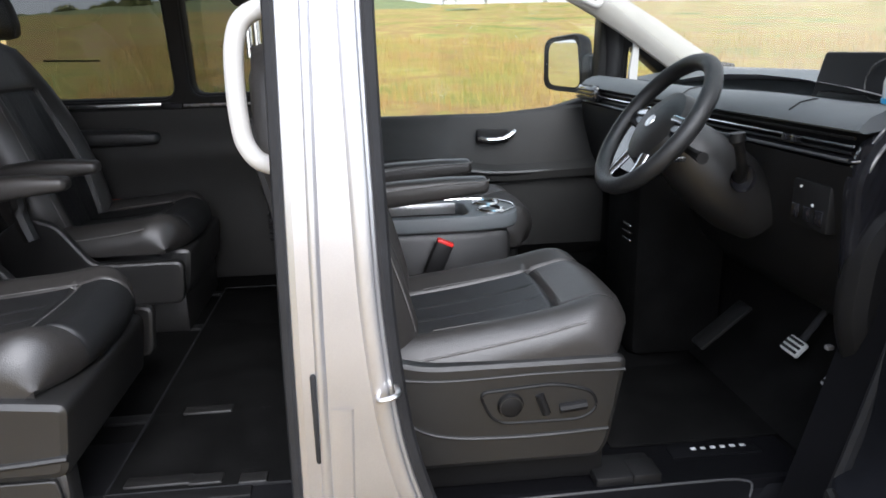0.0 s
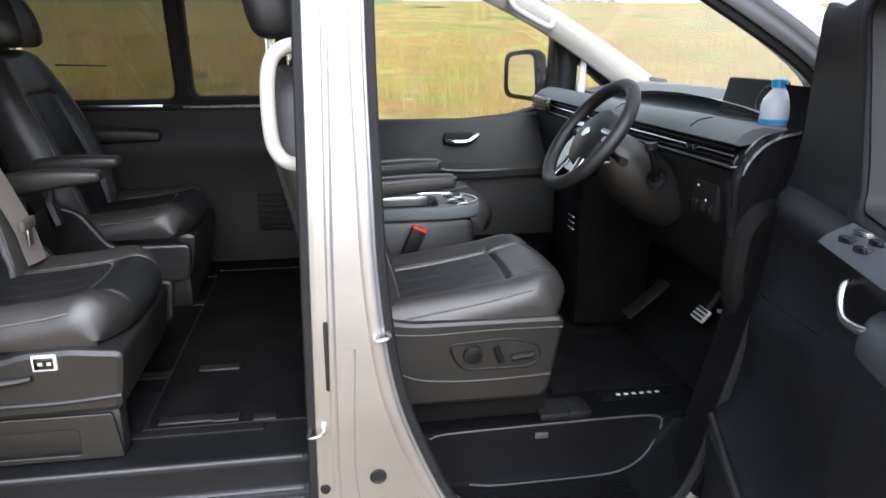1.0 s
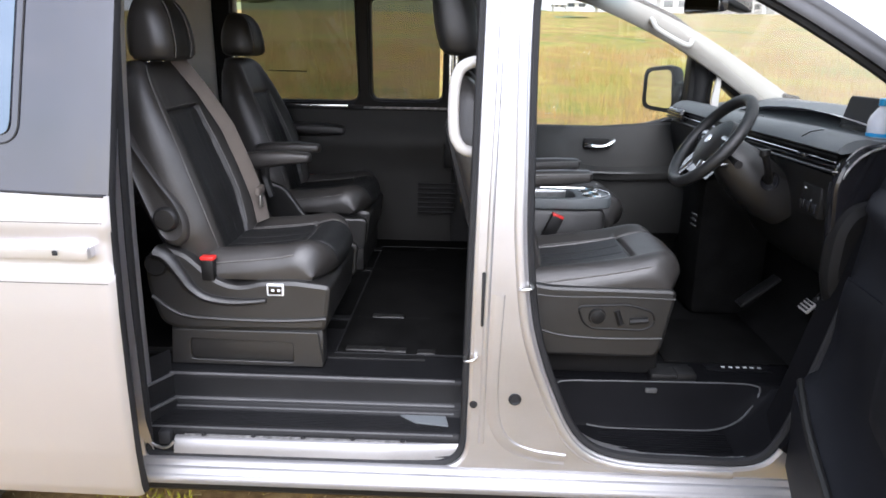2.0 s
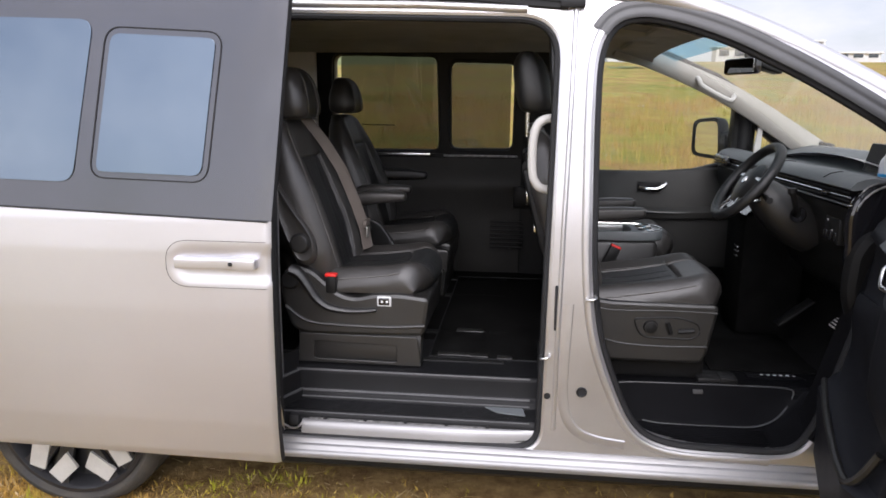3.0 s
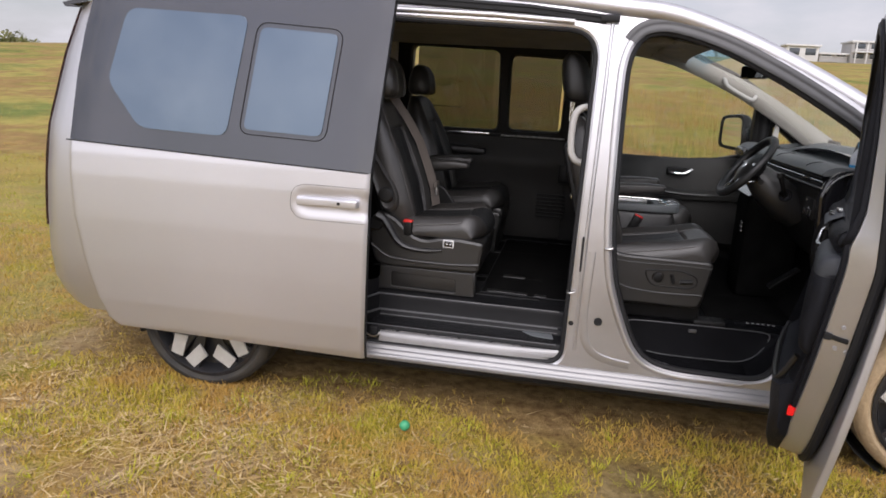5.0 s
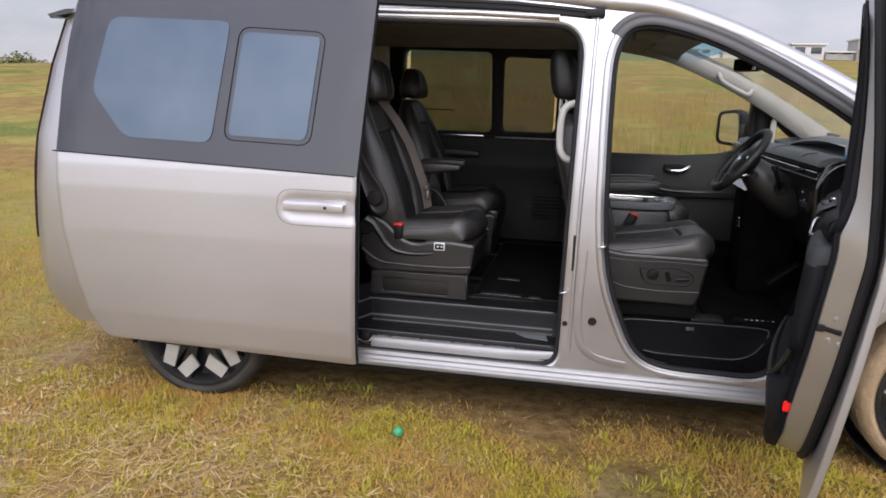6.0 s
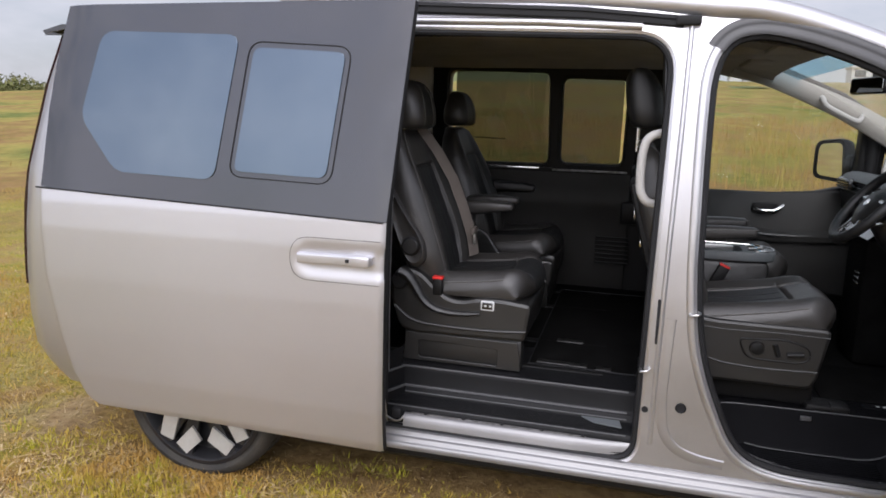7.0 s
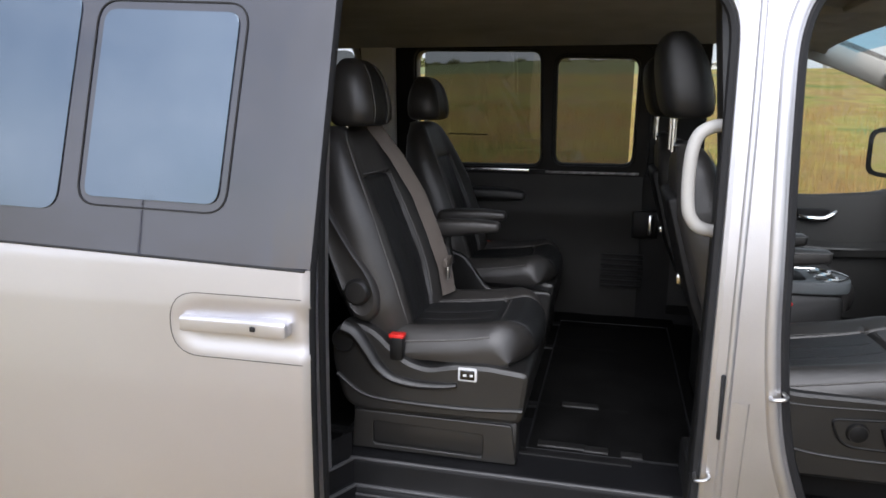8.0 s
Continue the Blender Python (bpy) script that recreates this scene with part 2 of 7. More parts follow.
def box(x0, x1, y0, y1, z0, z1, bevel=0.004, bm=None, m=None, seg=2):
    bm = bm or bmesh.new()
    t = Matrix.LocRotScale(((x0 + x1) / 2, (y0 + y1) / 2, (z0 + z1) / 2), None, (abs(x1 - x0), abs(y1 - y0), abs(z1 - z0)))
    vs = bmesh.ops.create_cube(bm, size=1, matrix=t)["verts"]
    if bevel:
        es = list({e for v in vs for e in v.link_edges})
        out = bmesh.ops.bevel(bm, geom=es, offset=bevel, segments=seg, affect="EDGES", profile=0.5)
        vs = list({v for f in out["faces"] for v in f.verts} | {v for v in vs if v.is_valid})
    if m:
        bmesh.ops.transform(bm, matrix=m, verts=vs)
    return bm


def loft(rows, bm=None, close_u=False, close_v=False, caps=False, skip=None):
    """Quads over rows of points. close_u joins each row's ends, close_v the first and last row."""
    bm = bm or bmesh.new()
    vs = [[bm.verts.new(p) for p in r] for r in rows]
    nr, nc = len(vs), len(vs[0])
    for i in range(nr if close_v else nr - 1):
        for j in range(nc if close_u else nc - 1):
            if skip and skip(i, j):
                continue
            bm.faces.new((vs[i][j], vs[i][(j + 1) % nc], vs[(i + 1) % nr][(j + 1) % nc], vs[(i + 1) % nr][j]))
    if caps:
        bm.faces.new(vs[0])
        bm.faces.new(vs[-1][::-1])
    return bm


def sheet(rows, thick, bm=None, skip=None):
    """A loft with thickness, pushed along the mean normal."""
    bm2 = loft(rows, None, skip=skip)
    bmesh.ops.recalc_face_normals(bm2, faces=bm2.faces[:])
    bmesh.ops.solidify(bm2, geom=bm2.faces[:], thickness=thick)
    if bm:
        me = bpy.data.meshes.new("t")
        bm2.to_mesh(me)
        bm.from_mesh(me)
        bpy.data.meshes.remove(me)
        bm2.free()
        return bm
    return bm2


def smooth_path(pts, n=6, closed=False):
    """Catmull-Rom through points."""
    P = [Vector(p) for p in pts]
    out, k = [], len(P)
    for i in range(k if closed else k - 1):
        if closed:
            a, b, c, d = P[(i - 1) % k], P[i], P[(i + 1) % k], P[(i + 2) % k]
        else:
            b, c = P[i], P[i + 1]
            a = P[i - 1] if i else b * 2 - c
            d = P[i + 2] if i + 2 < k else c * 2 - b
        for s in range(n):
            t = s / n
            out.append(0.5 * ((2 * b) + (c - a) * t + (2 * a - 5 * b + 4 * c - d) * t * t + (3 * b - a - 3 * c + d) * t ** 3))
    if not closed:
        out.append(P[-1])
    return out


def tube(path, r, n=8, closed=False, bm=None, flat=1.0, up=(0, 0, 1)):
    """A rod of radius r (or a list of radii) along a path; flat squeezes it along up."""
    P = [Vector(p) for p in path]
    k, rows = len(P), []
    upv = Vector(up)
    for i, p in enumerate(P):
        a = P[(i - 1) % k] if closed or i else p
        b = P[(i + 1) % k] if closed or i < k - 1 else p
        t = (b - a).normalized()
        s = t.cross(upv)
        if s.length < 0.05:
            s = t.cross(Vector((0.3, 1, 0.1)))
        s.normalize()
        w = s.cross(t).normalized()
        rad = r[i] if isinstance(r, (list, tuple)) else r
        rows.append([p + s * rad * math.cos(2 * math.pi * j / n) + w * rad * flat * math.sin(2 * math.pi * j / n) for j in range(n)])
    return loft(rows, bm, close_u=True, close_v=closed, caps=not closed)


def lathe(profile, center, axis="y", n=32, bm=None, m=None):
    """Turn a profile of (radius, height) round an axis."""
    rows = []
    for i in range(n):
        a = 2 * math.pi * i / n
        row = []
        for r, h in profile:
            c, s = r * math.cos(a), r * math.sin(a)
            v = {"y": (c, h, s), "z": (c, s, h), "x": (h, c, s)}[axis]
            row.append(Vector(v))
        rows.append(row)
    c = Vector(center)
    rows = [[(m @ p if m else p) + c for p in row] for row in rows]
    bm = loft(rows, bm, close_v=True)
    bmesh.ops.remove_doubles(bm, verts=bm.verts[:], dist=1e-5)
    return bm


def pad(stations, y, n=28, power=3.4, bm=None, soft=0.75):
    """An upholstered roll: stations (x, z, half width, half thickness) on a line in the xz plane."""
    bm = bm or bmesh.new()
    S = [Vector((s[0], 0, s[1])) for s in stations]
    k, rings = len(S), []

    def ring(p, t, hw, ht, yy):
        nrm = Vector((-t.z, 0, t.x))
        out = []
        for j in range(n):
            a = 2 * math.pi * j / n
            c, s = math.cos(a), math.sin(a)
            u = math.copysign(abs(c) ** (2 / power), c) * hw
            v = math.copysign(abs(s) ** (2 / power), s) * ht
            out.append(p + nrm * v + Vector((0, yy + u, 0)))
        return out
    ys = [s[4] if len(s) > 4 else y for s in stations]
    tans = [((S[min(i + 1, k - 1)] - S[max(i - 1, 0)]).normalized()) for i in range(k)]
    e0 = min(stations[0][2], stations[0][3]) * soft
    e1 = min(stations[-1][2], stations[-1][3]) * soft
    for deg in (90, 65, 40, 18):
        a = radians(deg)
        rings.append(ring(S[0] - tans[0] * e0 * (math.sin(a) - 1), tans[0], stations[0][2] - e0 * (1 - math.cos(a)), stations[0][3] - e0 * (1 - math.cos(a)) * 0.98, ys[0]))
    rings = [[p - tans[0] * 0 for p in r] for r in rings]
    for i in range(k):
        p = S[i]
        if i == 0:
            p = S[0] + tans[0] * e0
        if i == k - 1:
            p = S[-1] - tans[-1] * e1
        rings.append(ring(p, tans[i], stations[i][2], stations[i][3], ys[i]))
    for deg in (18, 40, 65, 90):
        a = radians(deg)
        rings.append(ring(S[-1] + tans[-1] * e1 * (math.sin(a) - 1), tans[-1], stations[-1][2] - e1 * (1 - math.cos(a)), stations[-1][3] - e1 * (1 - math.cos(a)) * 0.98, ys[-1]))
    return loft(rings, bm, close_u=True, caps=True)


def rounded(poly, r, n=6):
    """A polygon with its corners rounded; r one radius or one for each corner."""
    out, k = [], len(poly)
    for i in range(k):
        p = Vector(poly[i])
        a, b = Vector(poly[i - 1]), Vector(poly[(i + 1) % k])
        ra = r[i] if isinstance(r, (list, tuple)) else r
        da, db = (a - p), (b - p)
        ra = min(ra, da.length * 0.49, db.length * 0.49)
        if ra < 1e-4:
            out.append(tuple(p))
            continue
        p0, p1 = p + da.normalized() * ra, p + db.normalized() * ra
        for s in range(n + 1):
            t = s / n
            q = p0 * (1 - t) ** 2 + p * 2 * t * (1 - t) + p1 * t * t
            out.append(tuple(q))
    return out


def dense(poly, step=0.08):
    """The same closed polygon with points no further apart than step."""
    out = []
    for i, p in enumerate(poly):
        a, b = Vector(p), Vector(poly[(i + 1) % len(poly)])
        k = max(1, int((b - a).length / step))
        out += [tuple(a.lerp(b, j / k)) for j in range(k)]
    return out


def plate(loops, y0, y1, bevel=0.004, warp=None):
    """A plate in the xz plane from y0 to y1: the first loop is its outline, the others are openings through it."""
    cu = bpy.data.curves.new("t", "CURVE")
    cu.dimensions, cu.fill_mode = "2D", "BOTH"
    bevel = min(bevel, abs(y1 - y0) * 0.45)
    cu.extrude, cu.bevel_depth, cu.bevel_resolution, cu.offset = abs(y1 - y0) / 2 - bevel, bevel, 1, -bevel
    for loop in loops:
        sp = cu.splines.new("POLY")
        sp.points.add(len(loop) - 1)
        for q, (x, z) in zip(sp.points, loop):
            q.co = (x, z, 0, 1)
        sp.use_cyclic_u = True
    ob = new("t", cu)
    me = bpy.data.meshes.new_from_object(ob.evaluated_get(bpy.context.evaluated_depsgraph_get()))
    bpy.data.objects.remove(ob)
    bpy.data.curves.remove(cu)
    mid = (y0 + y1) / 2
    for v in me.vertices:
        x, z, h = v.co
        v.co = (x, mid - h, z) if warp is None else warp(x, mid - h, z)
    me.update()
    me.shade_smooth()
    me.set_sharp_from_angle(angle=radians(35))
    me.materials.clear()
    return me


def grow(loop, d):
    """A loop moved outward by d (inward if negative)."""
    k = len(loop)
    area = sum(loop[i][0] * loop[(i + 1) % k][1] - loop[(i + 1) % k][0] * loop[i][1] for i in range(k))
    s = 1 if area > 0 else -1
    out = []
    for i in range(k):
        a, b = Vector(loop[i - 1]), Vector(loop[(i + 1) % k])
        t = (b - a)
        t = t.normalized() if t.length > 1e-9 else Vector((1, 0))
        out.append((loop[i][0] + t.y * d * s, loop[i][1] - t.x * d * s))
    return out


def interp(x, xs, ys):
    return float(np.interp(x, xs, ys))

def bump(x, c, w):
    """A soft ridge of unit height at c."""
    return math.exp(-((x - c) / w) ** 2)


# ---- the van: shell ----
van = thing("van", (0, 0, 0), "silver passenger van with open doors parked on grass", "van")


def lean(x, y, z):
    """The side's lean towards the roof on the near side."""
    return (x, y + max(0.0, z - 0.75) ** 2 * 0.092, z)


def lean_far(x, y, z):
    return (x, y - max(0.0, z - 1.15) * 0.10, z)


# near side frame with the two door openings
HOLE_SLIDE = rounded([(-0.42, 0.315), (0.535, 0.315), (0.545, 1.0), (0.56, 1.80), (-0.42, 1.822)], [0.02, 0.09, 0, 0.14, 0.02], 8)
HOLE_FRONT = [tuple(p) for p in smooth_path([Vector(q) for q in [
    (0.735, 1.775), (0.69, 1.68), (0.682, 1.5), (0.686, 1.2), (0.694, 0.98), (0.722, 0.76), (0.785, 0.57), (0.865, 0.42), (0.985, 0.360),
    (1.2, 0.350), (1.38, 0.358), (1.455, 0.44), (1.51, 0.62), (1.60, 0.98), (1.66, 1.2), (1.695, 1.33), (1.635, 1.43),
    (1.40, 1.578), (1.2, 1.682), (1.07, 1.740), (0.93, 1.785), (0.82, 1.802)]], 5, True)]
SIDE = [(-0.55, 0.255), (1.62, 0.255), (1.69, 0.6), (1.76, 1.0), (1.85, 1.28), (1.84, 1.40), (1.55, 1.58), (1.30, 1.708), (1.08, 1.80), (0.85, 1.866),
        (0.63, 1.895), (0.1, 1.915), (-0.55, 1.92)]
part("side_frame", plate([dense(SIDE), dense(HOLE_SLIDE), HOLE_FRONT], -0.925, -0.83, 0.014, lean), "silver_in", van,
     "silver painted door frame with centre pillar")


def seal(loop, name, r, y, parent=van, material="rubber"):
    path = [lean(x, y, z) for x, z in dense(loop, 0.05)]
    return part(name, tube(path, r, 8, True, up=(0, 1, 0)), material, parent)


seal(grow(HOLE_SLIDE, -0.004), "door_seal", 0.013, -0.905)
seal(grow(HOLE_FRONT, -0.004), "door_seal", 0.014, -0.905)
# dark channel along the roof arch and windscreen pillar, above the front opening
big = grow(HOLE_FRONT, 0.058)
top = [i for i, (x, z) in enumerate(HOLE_FRONT) if (z > 1.30 and x > 1.0) or z > 1.74]
order = sorted(top, key=lambda i: (HOLE_FRONT[i][0] if HOLE_FRONT[i][0] < 1.6 and HOLE_FRONT[i][1] > 1.40 else 1.6 + (1.5 - HOLE_FRONT[i][1])))
part("door_channel", loft([[lean(HOLE_FRONT[i][0] * (1 - s) + big[i][0] * s, -0.9275 - 0.005 * math.sin(math.pi * s * 2) ** 2, HOLE_FRONT[i][1] * (1 - s) + big[i][1] * s) for s in (0.0, 0.2, 0.4, 0.5, 0.6, 0.8, 1.0)] for i in order]), "channel", van, "dark channel over the front door opening")
# raised flanges pressed into the pillar: one along the sliding door's edge, one round the front opening
def flange(path, profile):
    return loft([[lean(x + nx * o, -0.925 - h, z + nz * o) for o, h in profile] for x, z, nx, nz in path])


zs = np.linspace(0.40, 1.86, 50)
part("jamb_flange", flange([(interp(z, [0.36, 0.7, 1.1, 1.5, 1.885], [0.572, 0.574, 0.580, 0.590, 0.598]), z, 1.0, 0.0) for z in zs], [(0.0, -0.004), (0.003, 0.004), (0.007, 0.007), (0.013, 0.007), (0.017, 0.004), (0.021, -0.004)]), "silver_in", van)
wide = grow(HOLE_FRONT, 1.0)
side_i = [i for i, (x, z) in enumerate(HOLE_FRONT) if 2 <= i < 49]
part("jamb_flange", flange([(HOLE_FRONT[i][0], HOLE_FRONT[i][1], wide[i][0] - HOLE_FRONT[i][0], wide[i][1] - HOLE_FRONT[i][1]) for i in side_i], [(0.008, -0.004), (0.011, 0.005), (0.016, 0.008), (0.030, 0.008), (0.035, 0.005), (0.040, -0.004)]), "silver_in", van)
# pressed line round the foot of the pillar
foot = smooth_path([Vector(q) for q in [(0.628, 0.86), (0.622, 0.70), (0.620, 0.56), (0.634, 0.46), (0.672, 0.405), (0.74, 0.378), (0.83, 0.366)]], 6)
foot_n = [(foot[min(i + 1, len(foot) - 1)] - foot[max(i - 1, 0)]).normalized() for i in range(len(foot))]
part("jamb_crease", flange([(p.x, p.y, -n.y, n.x) for p, n in zip(foot, foot_n)], [(-0.034, -0.003), (-0.022, 0.0035), (-0.008, 0.0055), (0.004, 0.005), (0.010, -0.003)]), "silver_in", van)
# black cover over the front edge of the front opening
front_i = [i for i, (x, z) in enumerate(HOLE_FRONT) if 54 <= i <= 78]
part("jamb_cover", loft([[lean(HOLE_FRONT[i][0] + (wide[i][0] - HOLE_FRONT[i][0]) * o, y, HOLE_FRONT[i][1] + (wide[i][1] - HOLE_FRONT[i][1]) * o) for o, y in ((-0.004, -0.78), (-0.006, -0.90), (-0.002, -0.934), (0.02, -0.940), (0.06, -0.938), (0.10, -0.930))] for i in front_i]), "step_front", van, "black cover on the front door jamb")
part("jamb_slot", box(0.570, 0.580, -0.930, -0.92, 0.765, 0.925, 0.005), "rubber", van, "dark slot in the pillar")
part("jamb_plug", lathe([(0.0, -0.004), (0.010, -0.004), (0.012, 0.002)], (0.557, -0.926, 0.525), "y", 16), "rubber", van)
# striker loops, jamb hole
for (sx, sz) in ((0.545, 0.675), (0.692, 0.888)):
    lp = [(sx - 0.015, -0.915, sz - 0.005), (sx - 0.015, -0.948, sz - 0.005), (sx + 0.013, -0.948, sz + 0.002), (sx + 0.013, -0.915, sz + 0.002)]
    st = part("door_striker", tube(smooth_path(lp, 5), 0.0045, 8), "steel", van, "bright steel door striker")
part("jamb_hole", lathe([(0.0, 0.0), (0.012, 0.0), (0.016, -0.004), (0.019, 0.0)], (0.675, -0.9275, 0.546), "y", 20), "rubber", van)
part("jamb_label", box(0.692, 0.698, -0.9285, -0.9245, 0.80, 0.825, 0.0), "rust", van, "small faded orange sticker on the pillar")

# dark trim behind the pillar, and the roof-side trim inside
part("pillar_trim", plate([dense([(0.53, 0.55), (0.74, 0.55), (0.70, 0.9), (0.685, 1.6), (0.72, 1.84), (0.52, 1.84), (0.55, 1.4)])], -0.83, -0.74, 0.02, lean), "plastic", van)

# inner sill: a bright curved ledge inside the sliding door's opening
rows = []
for x in np.linspace(-0.335, 0.53, 22):
    k = interp(x, [-0.335, 0.10, 0.28, 0.42, 0.53], [1.0, 1.0, 0.95, 0.75, 0.45])
    rows.append([(x, -0.886, 0.376), (x, -0.886 - 0.016 * k, 0.376), (x, -0.886 - 0.025 * k, 0.371), (x, -0.886 - 0.031 * k, 0.360), (x, -0.886 - 0.034 * k, 0.346), (x, -0.886 - 0.036 * k, 0.330)])
part("inner_sill", loft(rows), "sill_paint", van, "bright silver inner sill")

# sill: a rolled silver lip below the openings
sill_rows = []
for x in np.linspace(-0.55, 1.64, 23):
    sill_rows.append([(x, y, z) for y, z in [(-0.86, 0.312), (-0.924, 0.318), (-0.931, 0.314), (-0.934, 0.304), (-0.938, 0.299), (-0.946, 0.298), (-0.951, 0.293), (-0.953, 0.284), (-0.957, 0.280), (-0.960, 0.279), (-0.964, 0.274), (-0.965, 0.262), (-0.962, 0.253), (-0.945, 0.247), (-0.85, 0.245)]])
part("sill", loft(sill_rows), "sill_paint", van)
part("sill_lower", loft([[(x, y, z) for y, z in [(-0.948, 0.250), (-0.945, 0.225), (-0.915, 0.20), (-0.80, 0.185), (-0.4, 0.19)]] for x in np.linspace(-0.75, 1.68, 12)]), "plastic_black", van, "dark plastic lower sill")

# step well of the sliding door
step_prof = [(-0.40, 0.53), (-0.764, 0.53), (-0.776, 0.528), (-0.783, 0.521), (-0.786, 0.510), (-0.789, 0.456), (-0.793, 0.447), (-0.802, 0.442), (-0.806, 0.436), (-0.808, 0.423), (-0.815, 0.416),
             (-0.880, 0.405), (-0.888, 0.398), (-0.893, 0.385), (-0.897, 0.350), (-0.91, 0.338)]
part("step_well", loft([[(x, y, z) for y, z in step_prof] for x in np.linspace(-0.46, 0.54, 6)]), "step", van, "black plastic entry step with ribs")
for i in range(9):
    y = -0.8195 - 0.0072 * i
    part("step_rib", box(-0.45, 0.40 + 0.009 * i, y - 0.0021, y + 0.0021, 0.404, 0.4195 - 0.00122 * i, 0.0012), "step", van)
part("step_plate", plate([rounded([(0.335, -0.818), (0.475, -0.818), (0.485, -0.862), (0.385, -0.850)], 0.004)], -0.003, 0.003, 0.001, lambda x, y, z: (x, z, 0.4225 + (z + 0.818) * 0.17 + y)), "dash", van, "smooth grey corner plate of the step")
# highlights on the step edges, drawn as lighter grey tubes
for yy, zz, r in ((-0.7805, 0.5235, 0.0045), (-0.795, 0.4465, 0.0055), (-0.8085, 0.4265, 0.003), (-0.8875, 0.3985, 0.003)):
    part("step_edge", tube([(-0.45, yy, zz), (0.50, yy, zz)], r, 8), "step_rim", van)
part("track_plate", sheet([[(x, -0.884, 0.381), (x, -0.892, 0.3805), (x, -0.901, 0.378)] for x in np.linspace(-0.31, 0.36, 4)], 0.004), "alu", van, "scuffed aluminium door track plate")
for i in range(5):
    part("track_bolt", lathe([(0, 0.006), (0.006, 0.006), (0.008, 0)], (-0.25 + 0.15 * i, -0.895, 0.379), "z", 10), "rubber", van)
part("roller_bracket", box(-0.385, -0.345, -0.915, -0.86, 0.350, 0.395, 0.01), "rubber", van)
part("roller_hook", tube(smooth_path([(-0.40, -0.925, 0.362), (-0.37, -0.930, 0.352), (-0.345, -0.930, 0.356), (-0.330, -0.925, 0.372)], 5), 0.004, 8), "steel", van, "steel roller hook")
# the rear end of the step turns outwards in two folded ledges
part("side_step_wall", loft([[(-0.385, -0.775, 0.60), (-0.45, -0.90, 0.60)], [(-0.385, -0.775, 0.525), (-0.45, -0.90, 0.522)], [(-0.375, -0.790, 0.520), (-0.435, -0.90, 0.515)], [(-0.375, -0.790, 0.455), (-0.435, -0.90, 0.45)], [(-0.362, -0.808, 0.445), (-0.42, -0.90, 0.44)], [(-0.362, -0.808, 0.38), (-0.42, -0.90, 0.35)]]), "step", van)
for (xa, ya, za), (xb, yb2, zb2) in (((-0.378, -0.785, 0.522), (-0.44, -0.90, 0.518)), ((-0.366, -0.800, 0.450), (-0.425, -0.90, 0.445))):
    part("step_edge", tube([(xa, ya, za), (xb, yb2, zb2)], 0.005, 8), "step_rim", van)
part("front_step_wall", box(0.528, 0.60, -0.835, -0.6, 0.33, 0.62, 0.012), "plastic", van)

# front entry step
fs = [(-0.40, 0.507), (-0.690, 0.509), (-0.704, 0.514), (-0.715, 0.511), (-0.721, 0.490), (-0.735, 0.378), (-0.742, 0.367), (-0.760, 0.363), (-0.862, 0.352), (-0.876, 0.344), (-0.892, 0.333)]
rows = []
for x in np.linspace(0.74, 1.60, 30):
    lift = max(0.0, (0.90 - x) / 0.16) ** 2 * 0.12 + max(0.0, (x - 1.33) / 0.15) ** 2 * 0.13
    rows.append([(x, y, min(0.511, z + lift) if y < -0.73 else z) for y, z in fs])
part("front_step", loft(rows), "step_front", van, "black plastic entry step with ribs")
part("step_lip", tube(smooth_path([(0.82, -0.718, 0.500), (0.87, -0.716, 0.509), (1.10, -0.714, 0.512), (1.36, -0.713, 0.514), (1.435, -0.716, 0.511), (1.455, -0.722, 0.497), (1.432, -0.732, 0.445), (1.39, -0.742, 0.398), (1.32, -0.748, 0.370), (1.2, -0.750, 0.3655), (1.0, -0.750, 0.3655), (0.92, -0.748, 0.374)], 6), 0.0026, 8), "step_rim", van)
for i in range(8):
    y = -0.772 - 0.0115 * i
    part("step_rib", box(0.95, 1.345, y - 0.003, y + 0.003, 0.352, 0.3665 - 0.00125 * i, 0.0015), "step_front", van)
part("step_catch", box(1.10, 1.135, -0.727, -0.719, 0.478, 0.494, 0.002), "step_rim", van)
sp = part("sill_plate", box(1.325, 1.535, -0.618, -0.566, 0.507, 0.513, 0.002), "step_front", van, "dark sill plate with pale bars of lettering")
for i in range(6):
    part("letter_bar", box(1.378 + 0.0235 * i, 1.389 + 0.0235 * i, -0.595, -0.586, 0.513, 0.5145, 0.0), "white_mark", sp)
part("seat_rail_cover", box(1.12, 1.26, -0.700, -0.610, 0.505, 0.532, 0.008), "plastic_black", van)
part("rail_cover_step", box(1.20, 1.262, -0.704, -0.640, 0.505, 0.536, 0.005), "plastic_black", van)

# floor
part("cabin_floor", box(-1.95, 0.62, -0.70, 0.88, 0.47, 0.528, 0.01), "carpet", van, "black carpeted cabin floor")
part("cab_floor", box(0.62, 1.78, -0.70, 0.88, 0.44, 0.507, 0.01), "carpet", van)
part("toe_board", sheet([[(x, y, z) for y in (-0.80, 0.88)] for x, z in ((1.62, 0.50), (1.72, 0.58), (1.86, 0.80), (1.90, 1.2))], 0.02), "carpet", van)
part("underbody", box(-1.5, 2.9, -0.86, 0.86, 0.20, 0.31, 0.03), "body_under", van)

